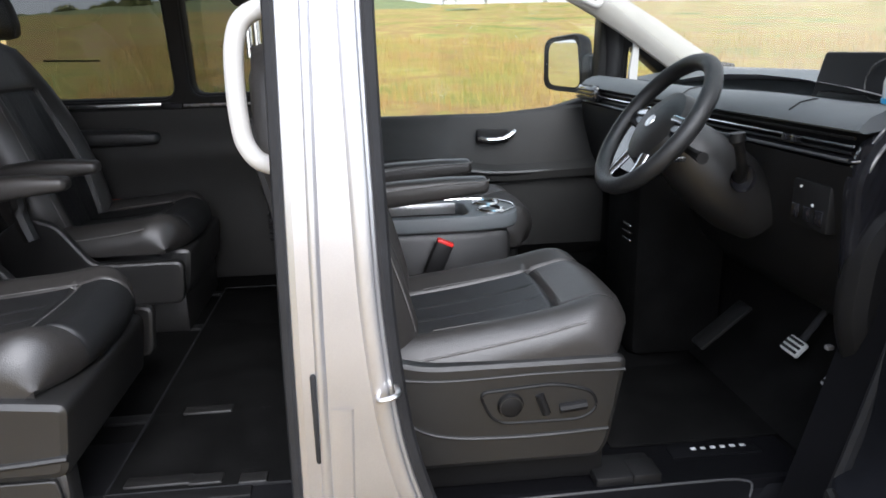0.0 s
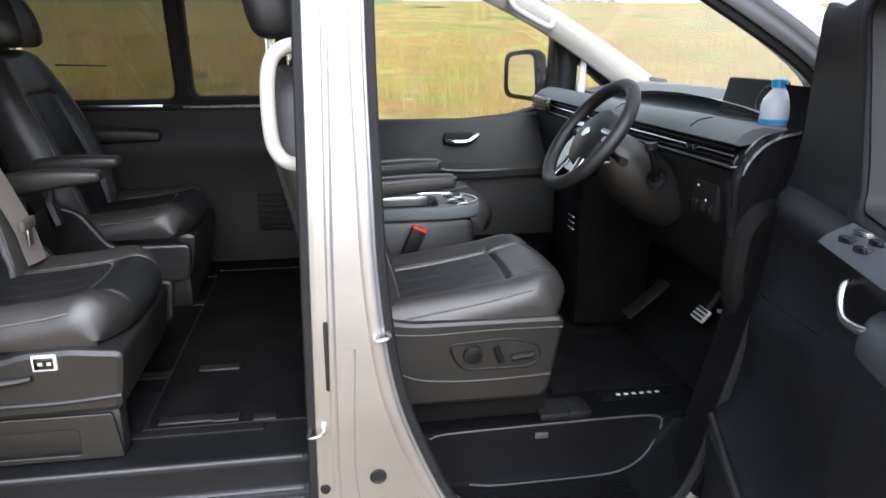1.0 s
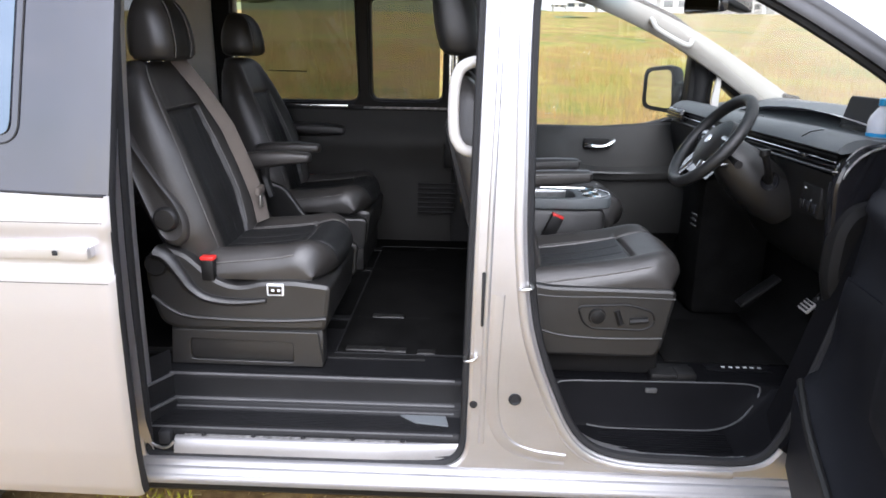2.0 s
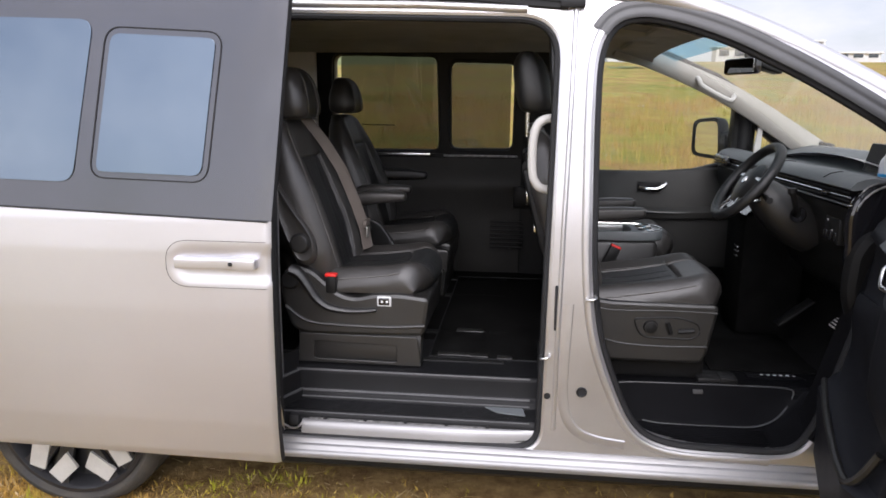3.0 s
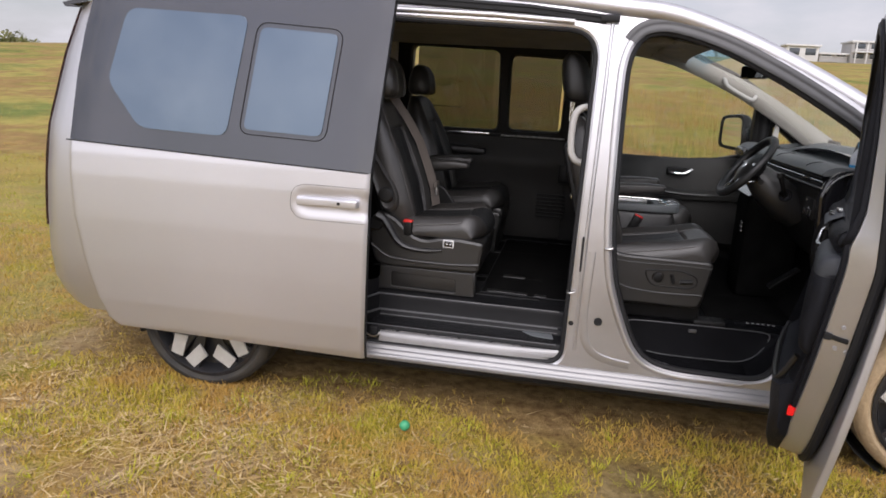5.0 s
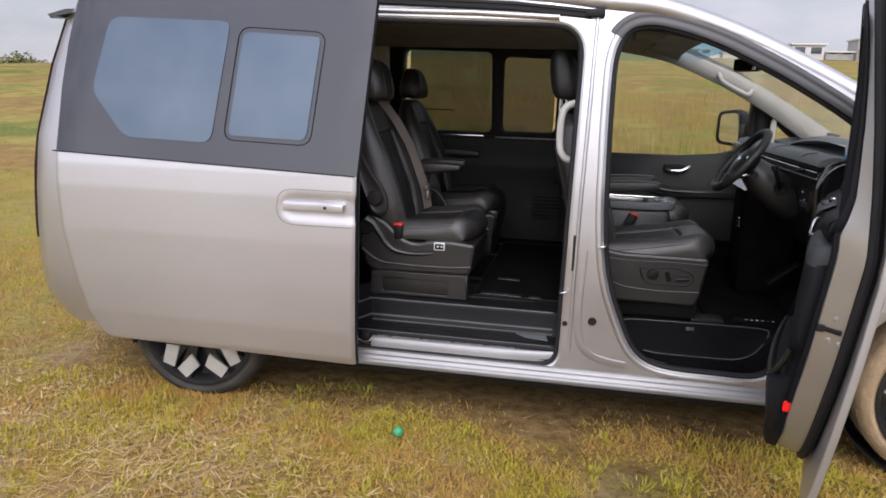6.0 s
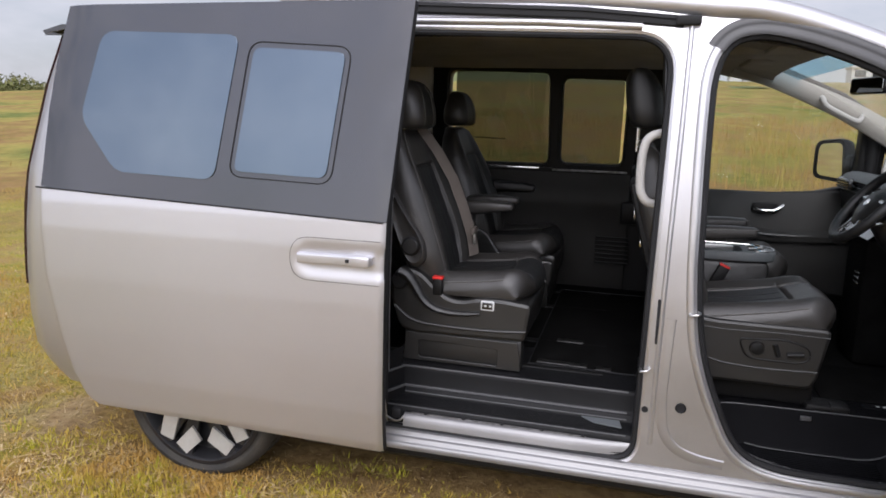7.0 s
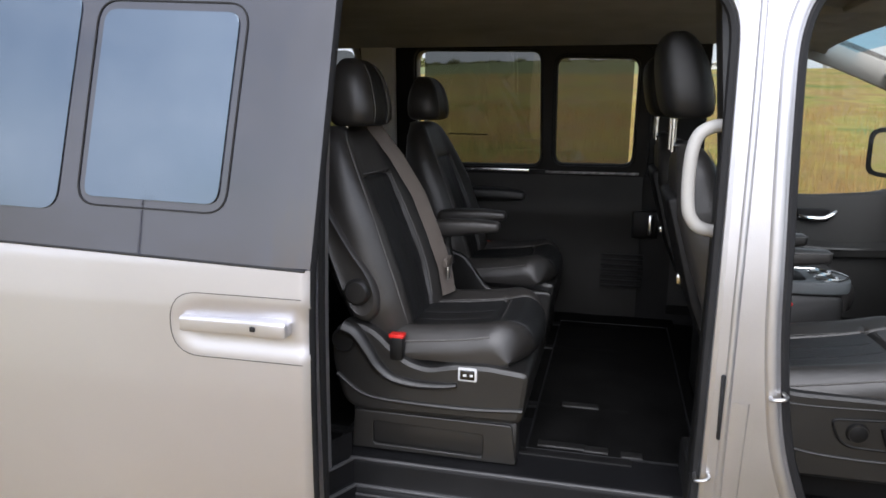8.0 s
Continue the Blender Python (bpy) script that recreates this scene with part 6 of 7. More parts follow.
for i in range(3):
    part("vent_slat", box(1.497, 1.507, 0.61, 0.80, 1.215 + 0.014 * i, 1.221 + 0.014 * i, 0.002), "plastic_black", dash)

# ---- steering wheel and column ----
sw = new("steering_wheel")
sw.parent = van
tagged(sw, "black leather steering wheel with silver spokes")
SC = Vector((1.307, -0.445, 1.239))
SU, SV, SN = Vector((0.605, 0, 0.796)), Vector((0, 1, 0)), Vector((-0.796, 0, 0.605))


def swp(u, v, w=0.0):
    return SC + SU * u + SV * v + SN * w


def sw_arc(r, a0, a1, n, w=0.0):
    return [swp(r * math.cos(a), r * math.sin(a), w) for a in np.linspace(a0, a1, n)]


part("rim", tube(sw_arc(0.163, 0, 2 * math.pi, 49)[:-1], 0.0190, 12, True, up=tuple(SN)), "leather_panel", sw)
hubm = Matrix((SU.to_4d(), SV.to_4d(), SN.to_4d(), (0, 0, 0, 1))).transposed()
hubm[0][3], hubm[1][3], hubm[2][3] = 0, 0, 0
hubm[3][0] = hubm[3][1] = hubm[3][2] = 0
part("hub_pad", lathe([(0.0, 0.024), (0.058, 0.020), (0.086, 0.006), (0.094, -0.02), (0.06, -0.05)], SC - SN * 0.01, "z", 28, m=hubm), "plastic", sw, "padded hub")
part("badge", lathe([(0.0, 0.0245), (0.015, 0.0245), (0.017, 0.020)], SC - SN * 0.01, "z", 18, m=hubm), "chrome", sw, "small silver oval badge")
for s in (-1, 1):
    part("spoke", tube([swp(0.005, s * 0.055, -0.012), swp(0.008, s * 0.12, -0.012), swp(0.012, s * 0.158, -0.004)], [0.026, 0.022, 0.018], 10, up=tuple(SN), flat=0.45), "piano", sw)
    part("spoke_trim", tube([swp(-0.050, s * 0.035, -0.010), swp(-0.10, s * 0.050, -0.010), swp(-0.150, s * 0.058, -0.006)], [0.018, 0.015, 0.014], 10, up=tuple(SN), flat=0.5), "chrome", sw, "silver lower spoke")
    part("spoke_buttons", tube([swp(0.022, s * 0.07, 0.002), swp(0.020, s * 0.12, 0.0)], 0.009, 8, up=tuple(SN), flat=0.5), "chrome", sw)
part("column_shroud", tube([swp(0.0, 0, -0.03), swp(0.0, 0, -0.07), swp(-0.005, 0, -0.12), swp(-0.010, 0, -0.19), swp(-0.010, 0, -0.27), swp(-0.01, 0, -0.34)], [0.045, 0.064, 0.077, 0.086, 0.086, 0.070], 28), "plastic", sw, "dark column shroud")
part("stalk", tube([swp(-0.01, -0.07, -0.06), swp(-0.02, -0.15, -0.055), swp(-0.022, -0.175, -0.055)], [0.008, 0.010, 0.013], 8), "plastic_black", sw)
part("paddle", box(-0.02, 0.02, -0.008, 0.008, -0.006, 0.006, 0.003, m=Matrix.Translation(swp(-0.05, -0.13, -0.03))), "chrome", sw)
part("light_stalk", tube([(1.468, -0.525, 1.130), (1.455, -0.560, 1.150), (1.440, -0.580, 1.180), (1.428, -0.588, 1.208), (1.424, -0.589, 1.216), (1.422, -0.589, 1.232)], [0.016, 0.012, 0.0105, 0.011, 0.0165, 0.0155], 14), "plastic_black", sw, "light switch stalk")
part("stalk_socket", lathe([(0.014, 0.006), (0.026, 0.004), (0.030, -0.004)], (1.470, -0.538, 1.128), "y", 20), "piano", sw)

# ---- pedals ----
for nm, (px, py, pz), w, h in (("brake_pedal", (1.695, -0.450, 0.685), 0.034, 0.022), ("foot_rest_pedal", (1.715, -0.585, 0.655), 0.028, 0.024)):
    pm = Matrix.Translation((px, py, pz)) @ Matrix.Rotation(radians(-48), 4, "Y")
    pd = part(nm, box(-h, h, -w, w, -0.006, 0.006, 0.005, m=pm), "pedal", van, "steel faced pedal")
    for i in range(3):
        part("pedal_grip", box(-h + 0.006 + 0.013 * i, -h + 0.013 + 0.013 * i, -w * 0.85, w * 0.85, 0.005, 0.009, 0.001, m=pm), "rubber", pd)
    part("pedal_arm", tube([(px + 0.01, py, pz), (px + 0.08, py, pz + 0.10), (px + 0.07, py, pz + 0.22)], 0.009, 8), "rubber", pd)
part("accelerator_pedal", box(-0.085, 0.085, -0.032, 0.032, -0.006, 0.006, 0.005, m=Matrix.Translation((1.60, -0.27, 0.675)) @ Matrix.Rotation(radians(-40), 4, "Y")), "plastic_black", van)
# floor mats
mat_f = thing("floor_mat", (1.42, -0.42, 0.507), "black rubber floor mat in the footwell", "mat")
part("mat_body", box(1.20, 1.66, -0.555, -0.16, 0.507, 0.515, 0.003), "carpet", mat_f)
mat_r = thing("floor_mat", (0.3, -0.2, 0.53), "black carpet mat between the seats", "mat")
part("mat_body", box(0.10, 0.58, -0.62, 0.70, 0.529, 0.536, 0.003), "carpet", mat_r)
part("mat_edge", tube([(0.10, -0.62, 0.535), (0.58, -0.62, 0.535), (0.58, 0.70, 0.535), (0.10, 0.70, 0.535)], 0.004, 6, True), "rubber", mat_r)

# floor anchor plates near the entry
for ax, ay, aw, mat in ((0.20, -0.585, 0.07, "plastic"), (0.30, -0.59, 0.035, "plastic"), (0.24, -0.28, 0.06, "plastic"), (0.40, -0.60, 0.03, "plastic")):
    part("floor_anchor", box(ax - aw, ax + aw, ay - 0.018, ay + 0.018, 0.530, 0.542, 0.004), mat, van)

# ---- ceiling fittings ----
rv = part("rear_view_mirror", box(-0.016, 0.016, -0.115, 0.115, -0.035, 0.035, 0.012, m=Matrix.Translation((1.372, -0.02, 1.688)) @ Matrix.Rotation(radians(18), 4, "Z")), "piano", van, "rear-view mirror under the windscreen")
part("mirror_face", box(-0.0185, -0.0165, -0.103, 0.103, -0.027, 0.027, 0.0, m=Matrix.Translation((1.372, -0.02, 1.688)) @ Matrix.Rotation(radians(18), 4, "Z")), "mirror", rv)
part("mirror_stem", tube([(1.385, -0.01, 1.70), (1.41, 0.0, 1.715)], 0.014, 8), "rubber", rv)
part("sensor_pod", loft([[(x, y * w, z + dz) for y, dz in rounded([(-0.06, 0.0), (0.08, 0.0), (0.07, 0.055), (-0.05, 0.055)], 0.015, 4)] for x, z, w in ((1.395, 1.712, 0.6), (1.41, 1.700, 0.8), (1.47, 1.672, 0.8), (1.52, 1.656, 0.6), (1.54, 1.658, 0.35))], close_u=True, caps=True), "plastic_black", van, "dark sensor housing behind the mirror")
for yv in (-0.38, 0.38):
    part("sun_visor", box(0.93, 1.09, yv - 0.20, yv + 0.20, 1.795, 1.815, 0.008, m=None), "headliner", van, "grey folded sun visor")
part("roof_console", box(0.80, 1.02, -0.10, 0.10, 1.80, 1.845, 0.015), "headliner", van)
part("visor_clip_rod", tube([(1.10, 0.16, 1.80), (1.10, 0.58, 1.80)], 0.006, 6), "rubber", van)

# ---- bottle on the dash ----
bo = thing("water_bottle", (1.712, -0.667, 1.283), "small milky plastic bottle with blue cap on dash", "bottle")
part("bottle_body", lathe([(0.0, 0.0), (0.034, 0.0), (0.038, 0.006), (0.039, 0.045), (0.034, 0.062), (0.020, 0.082), (0.016, 0.086), (0.016, 0.092)], (1.712, -0.667, 1.283), "z", 28), "bottle", bo)
part("cap", lathe([(0.017, 0.0), (0.019, 0.002), (0.019, 0.018), (0.016, 0.021), (0.0, 0.021)], (1.712, -0.667, 1.373), "z", 24), "blue_cap", bo, "blue screw cap")
part("label_band", lathe([(0.0393, 0.004), (0.0396, 0.008), (0.0396, 0.012), (0.0393, 0.014)], (1.712, -0.667, 1.283), "z", 28), "blue_cap", bo)

# ---- ground, field and distance ----
def ground_z(x, y):
    rise = max(0.0, y - 3.5)
    r2 = min(rise, 160.0)
    z = 0.072 * r2 * r2 / (r2 + 5.0)
    if rise > 160:
        z -= (rise - 160) * 0.02
    n = noise.noise((x * 0.9, y * 0.9, 0.3)) * 0.018 + noise.noise((x * 3.1, y * 3.1, 4.0)) * 0.010
    far = noise.noise((x * 0.06, y * 0.06, 9.0)) * 0.35 * min(1.0, max(0.0, y - 6) / 30)
    away = min(1.0, max(0.0, (-x - 40) / 60))
    z -= 5.4 * away * away * (3 - 2 * away) * min(1.0, rise / 135)
    return z + n + far - 0.006


def earth_material():
    m = bpy.data.materials.new("dry_grass_ground")
    m.use_nodes = True
    n, l = m.node_tree.nodes, m.node_tree.links
    b = n["Principled BSDF"]
    b.inputs["Roughness"].default_value = 0.95
    b.inputs["Specular IOR Level"].default_value = 0.15
    co = n.new("ShaderNodeTexCoord")

    def tex(scale, detail=6.0, rough=0.6):
        t = n.new("ShaderNodeTexNoise")
        t.inputs["Scale"].default_value, t.inputs["Detail"].default_value, t.inputs["Roughness"].default_value = scale, detail, rough
        l.new(co.outputs["Object"], t.inputs["Vector"])
        return t

    def ramp(src, stops):
        r = n.new("ShaderNodeValToRGB")
        while len(r.color_ramp.elements) < len(stops):
            r.color_ramp.elements.new(0.5)
        for e, (p, c) in zip(r.color_ramp.elements, stops):
            e.position, e.color = p, (*c, 1)
        l.new(src.outputs["Fac"], r.inputs["Fac"])
        return r

    def mix(a, c, f, how="MIX"):
        x = n.new("ShaderNodeMixRGB")
        x.blend_type = how
        l.new(a, x.inputs["Color1"])
        l.new(c, x.inputs["Color2"])
        if isinstance(f, float):
            x.inputs["Fac"].default_value = f
        else:
            l.new(f, x.inputs["Fac"])
        return x.outputs["Color"]
    grass = ramp(tex(2.2), [(0.32, (0.22, 0.19, 0.025)), (0.42, (0.38, 0.30, 0.05)), (0.50, (0.48, 0.32, 0.10)), (0.58, (0.28, 0.16, 0.06)), (0.68, (0.52, 0.38, 0.17))])
    fine = ramp(tex(38.0, 8.0, 0.7), [(0.32, (0.22, 0.20, 0.18)), (0.50, (0.80, 0.80, 0.80)), (0.75, (1.0, 1.0, 1.0))])
    bare = ramp(tex(1.5, 6.0), [(0.44, (0, 0, 0)), (0.56, (1, 1, 1))])
    soil = ramp(tex(9.0), [(0.35, (0.30, 0.19, 0.095)), (0.65, (0.55, 0.405, 0.235))])
    c = mix(grass.outputs["Color"], soil.outputs["Color"], bare.outputs["Color"])
    c = mix(c, fine.outputs["Color"], 0.85, "MULTIPLY")
    # darker olive-brown ground beside the cab
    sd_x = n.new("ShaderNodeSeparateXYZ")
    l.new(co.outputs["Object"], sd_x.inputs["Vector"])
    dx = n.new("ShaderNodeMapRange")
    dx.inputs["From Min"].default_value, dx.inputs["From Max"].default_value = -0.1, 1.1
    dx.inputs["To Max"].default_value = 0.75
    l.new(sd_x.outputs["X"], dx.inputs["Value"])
    olive = ramp(tex(5.0), [(0.36, (0.15, 0.105, 0.03)), (0.5, (0.25, 0.19, 0.05)), (0.66, (0.31, 0.21, 0.085))])
    c = mix(c, mix(olive.outputs["Color"], fine.outputs["Color"], 0.7, "MULTIPLY"), dx.outputs["Result"])
    # greener ground behind the van
    sg = n.new("ShaderNodeSeparateXYZ")
    l.new(co.outputs["Object"], sg.inputs["Vector"])
    eg = n.new("ShaderNodeMapRange")
    eg.inputs["From Min"].default_value, eg.inputs["From Max"].default_value = -1.8, -3.4
    eg.inputs["To Max"].default_value = 0.7
    l.new(sg.outputs["X"], eg.inputs["Value"])
    green = ramp(tex(1.1, 7.0), [(0.34, (0.20, 0.22, 0.03)), (0.46, (0.36, 0.34, 0.06)), (0.54, (0.42, 0.29, 0.11)), (0.64, (0.32, 0.33, 0.06))])
    gf = mix(green.outputs["Color"], fine.outputs["Color"], 0.6, "MULTIPLY")
    c = mix(c, gf, eg.outputs["Result"])
    # bare brown earth under the van's edge, the van's shadow painted into it
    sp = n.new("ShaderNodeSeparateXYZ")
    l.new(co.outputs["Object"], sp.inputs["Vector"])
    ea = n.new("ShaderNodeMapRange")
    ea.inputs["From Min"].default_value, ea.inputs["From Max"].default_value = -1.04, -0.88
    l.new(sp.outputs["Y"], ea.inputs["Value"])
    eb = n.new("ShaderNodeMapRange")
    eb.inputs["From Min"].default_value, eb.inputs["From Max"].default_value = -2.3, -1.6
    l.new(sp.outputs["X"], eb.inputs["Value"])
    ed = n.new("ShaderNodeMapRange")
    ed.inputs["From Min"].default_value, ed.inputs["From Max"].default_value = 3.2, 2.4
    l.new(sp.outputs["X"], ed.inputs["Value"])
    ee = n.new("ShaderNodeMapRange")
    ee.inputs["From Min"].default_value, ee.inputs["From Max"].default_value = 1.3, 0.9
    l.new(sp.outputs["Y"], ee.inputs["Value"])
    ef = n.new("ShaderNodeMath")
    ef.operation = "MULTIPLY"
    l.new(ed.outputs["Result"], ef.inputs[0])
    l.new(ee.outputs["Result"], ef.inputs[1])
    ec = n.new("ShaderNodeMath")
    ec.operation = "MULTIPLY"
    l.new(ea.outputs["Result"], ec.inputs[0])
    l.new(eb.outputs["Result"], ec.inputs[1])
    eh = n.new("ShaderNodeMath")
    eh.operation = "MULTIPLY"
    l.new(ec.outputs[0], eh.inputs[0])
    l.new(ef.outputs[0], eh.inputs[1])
    earth_shade = ramp(tex(14.0), [(0.35, (0.17, 0.10, 0.04)), (0.65, (0.36, 0.24, 0.10))])
    c = mix(c, earth_shade.outputs["Color"], eh.outputs[0])
    # the field beyond: yellow-green meadow in long bands
    mp = n.new("ShaderNodeMapping")
    mp.inputs["Scale"].default_value = (0.17, 0.15, 0.2)
    l.new(co.outputs["Object"], mp.inputs["Vector"])
    ft = n.new("ShaderNodeTexNoise")
    ft.inputs["Scale"].default_value, ft.inputs["Detail"].default_value, ft.inputs["Roughness"].default_value = 1.0, 9.0, 0.62
    l.new(mp.outputs["Vector"], ft.inputs["Vector"])
    field = ramp(ft, [(0.34, (0.15, 0.19, 0.045)), (0.43, (0.32, 0.28, 0.07)), (0.50, (0.34, 0.21, 0.085)), (0.57, (0.41, 0.34, 0.095)), (0.66, (0.20, 0.23, 0.06))])
    ff = ramp(tex(1.6, 10.0, 0.75), [(0.32, (0.42, 0.42, 0.40)), (0.66, (1.0, 1.0, 1.0))])
    fc = mix(field.outputs["Color"], ff.outputs["Color"], 0.8, "MULTIPLY")
    sep = n.new("ShaderNodeSeparateXYZ")
    l.new(co.outputs["Object"], sep.inputs["Vector"])
    mr = n.new("ShaderNodeMapRange")
    mr.inputs["From Min"].default_value, mr.inputs["From Max"].default_value = 2.0, 6.0
    l.new(sep.outputs["Y"], mr.inputs["Value"])
    c = mix(c, fc, mr.outputs["Result"])
    l.new(c, b.inputs["Base Color"])
    bu = n.new("ShaderNodeBump")
    bu.inputs["Strength"].default_value, bu.inputs["Distance"].default_value = 0.7, 0.03
    l.new(tex(45.0, 8.0, 0.7).outputs["Fac"], bu.inputs["Height"])
    l.new(bu.outputs["Normal"], b.inputs["Normal"])
    return m


def spread(lo, hi, fine_lo, fine_hi, fine, grow_by=1.28):
    out = list(np.arange(fine_lo, fine_hi + 1e-6, fine))
    s, v = fine, fine_hi
    while v < hi:
        s *= grow_by
        v += s
        out.append(min(v, hi))
    s, v = fine, fine_lo
    while v > lo:
        s *= grow_by
        v -= s
        out.insert(0, max(v, lo))
    return out


gx, gy = spread(-3000, 3000, -5, 5, 0.16), spread(-3000, 3000, -6, 6, 0.16)
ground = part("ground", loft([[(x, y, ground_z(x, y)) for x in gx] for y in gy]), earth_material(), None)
tagged(ground, "patchy dry grass ground rising to a meadow", "ground", kind="structure")


def blade_material(name, cols, patch=None, size=1.3):
    m = bpy.data.materials.new(name)
    m.use_nodes = True
    n, l = m.node_tree.nodes, m.node_tree.links
    b = n["Principled BSDF"]
    b.inputs["Roughness"].default_value, b.inputs["Specular IOR Level"].default_value = 0.8, 0.2
    ge = n.new("ShaderNodeNewGeometry")
    r = n.new("ShaderNodeValToRGB")
    while len(r.color_ramp.elements) < len(cols):
        r.color_ramp.elements.new(0.5)
    for i, (e, c) in enumerate(zip(r.color_ramp.elements, cols)):
        e.position, e.color = i / (len(cols) - 1), (*c, 1)
    l.new(ge.outputs["Random Per Island"], r.inputs["Fac"])
    if patch:
        # patches of another growth
        co, t, k = n.new("ShaderNodeTexCoord"), n.new("ShaderNodeTexNoise"), n.new("ShaderNodeMapRange")
        t.inputs["Scale"].default_value, t.inputs["Detail"].default_value = size, 5.0
        k.inputs["From Min"].default_value, k.inputs["From Max"].default_value = 0.42, 0.58
        l.new(co.outputs["Object"], t.inputs["Vector"])
        l.new(t.outputs["Fac"], k.inputs["Value"])
        x = n.new("ShaderNodeMixRGB")
        l.new(k.outputs["Result"], x.inputs["Fac"])
        l.new(r.outputs["Color"], x.inputs["Color1"])
        x.inputs["Color2"].default_value = (*patch, 1)
        l.new(x.outputs["Color"], b.inputs["Base Color"])
    else:
        l.new(r.outputs["Color"], b.inputs["Base Color"])
    return m


def blades(name, pts, material, label):
    """Thin bent blades from arrays of root, height, lean and width, in one mesh."""
    n = len(pts)
    verts, faces = np.zeros((n * 5, 3)), []
    for i, (x, y, z, h, lx, ly, w, a) in enumerate(pts):
        c, s = math.cos(a) * w, math.sin(a) * w
        verts[i * 5:i * 5 + 5] = [(x - c, y - s, z), (x + c, y + s, z), (x + c * 0.7 + lx * 0.4, y + s * 0.7 + ly * 0.4, z + h * 0.6), (x - c * 0.7 + lx * 0.4, y - s * 0.7 + ly * 0.4, z + h * 0.6), (x + lx, y + ly, z + h)]
        k = i * 5
        faces += [(k, k + 1, k + 2, k + 3), (k + 3, k + 2, k + 4)]
    me = bpy.data.meshes.new(name)
    me.from_pydata(verts.tolist(), [], faces)
    me.materials.append(material)
    return tagged(new(name, me), label, "grass", kind="stuff")


rng = random.Random(5)
LAWN, STRAW, TALL = [], [], []
for _ in range(250000):
    x, y = rng.uniform(-5.2, 3.6), rng.uniform(-3.6, 2.2)
    if rng.random() < 0.6:
        y = rng.uniform(-2.6, -0.75)
    d = noise.noise((x * 1.1, y * 1.1, 7.0)) + 0.5 * noise.noise((x * 3.0, y * 3.0, 2.0))
    sill = -1.5 < y < -0.85 and x > -0.9
    if d < rng.uniform(-0.45, 0.02 if sill else 0.32) or (y > -0.6 and x > -1.9) or (y > -0.92 + 0.1 * d and x > -1.9 and rng.random() < 0.45):
        continue
    h = rng.uniform(0.010, 0.034) * (1 + max(0.0, d))
    LAWN.append((x, y, ground_z(x, y) - 0.004, h, rng.uniform(-0.03, 0.03), rng.uniform(-0.03, 0.03), rng.uniform(0.0014, 0.0034), rng.uniform(0, 3.14)))
for _ in range(46000):
    x, y = rng.uniform(-5.2, 3.6), rng.uniform(-3.6, 2.0)
    if rng.random() < 0.5:
        y = rng.uniform(-2.4, -0.9)
    d = noise.noise((x * 0.8, y * 0.8, 17.0))
    if d < rng.uniform(-0.5, 0.4) or (y > -0.6 and x > -1.9) or (x > 0.1 and rng.random() < 0.55):
        continue
    L, a = 0.015 + 0.10 * rng.random() ** 2.4, rng.uniform(0, 6.28)
    STRAW.append((x, y, ground_z(x, y) + rng.uniform(0.002, 0.012), rng.uniform(0.0, 0.012), L * math.cos(a), L * math.sin(a), rng.uniform(0.0010, 0.0024) + 0.005 * rng.random() ** 7, a + 1.57))
for _ in range(80000):
    y = 1.8 + 30 * rng.random() ** 1.6
    x = rng.uniform(-6 - y * 0.9, 6 + y * 0.75)
    d = noise.noise((x * 0.35, y * 0.35, 3.0))
    if d < rng.uniform(-0.6, 0.3):
        continue
    if x < -2.0 - 0.25 * y and rng.random() < 0.93:
        continue
    k = 1 + y * 0.05
    h = rng.uniform(0.14, 0.46) * (1 + 0.6 * d) * min(1.0, 0.35 + (y - 1.6) * 0.25) * (0.3 if x < -2.0 - 0.25 * y else 1.0)
    TALL.append((x, y, ground_z(x, y) - 0.02, h, rng.uniform(-0.09, 0.09), rng.uniform(-0.09, 0.09), rng.uniform(0.002, 0.0055) * k, rng.uniform(0, 3.14)))
# greener turf behind the van
TURF = []
for _ in range(75000):
    x, y = -2.0 - 8.0 * rng.random() ** 1.3, rng.uniform(-3.2, 7.0)
    d = noise.noise((x * 0.7, y * 0.7, 27.0)) + 0.5 * noise.noise((x * 2.2, y * 2.2, 12.0))
    if d < rng.uniform(-0.45, 0.25) or (x > -2.4 and y > -0.9) or x > -2.2 + 0.5 * d:
        continue
    TURF.append((x, y, ground_z(x, y) - 0.004, rng.uniform(0.012, 0.04) * (1 + max(0.0, d)), rng.uniform(-0.03, 0.03), rng.uniform(-0.03, 0.03), rng.uniform(0.0018, 0.0042), rng.uniform(0, 3.14)))
# heaps of cut straw by the rear wheel
for cx, cy, sx, sy, k in ((-1.15, -1.55, 0.30, 0.16, 420), (-2.4, -2.3, 0.5, 0.35, 300), (-0.9, -2.0, 0.35, 0.20, 300)):
    for _ in range(k):
        x, y = rng.gauss(cx, sx), rng.gauss(cy, sy)
        L, a = rng.uniform(0.04, 0.16), rng.gauss(0.5, 0.9)
        STRAW.append((x, y, ground_z(x, y) + rng.uniform(0.006, 0.022), rng.uniform(0.0, 0.012), L * math.cos(a), L * math.sin(a), rng.uniform(0.0014, 0.003), a + 1.57))
blades("grass", LAWN, blade_material("short_grass", [(0.24, 0.22, 0.016), (0.39, 0.33, 0.026), (0.49, 0.37, 0.050), (0.57, 0.42, 0.11)], (0.47, 0.285, 0.072), 2.6), "short patchy green and yellow grass")
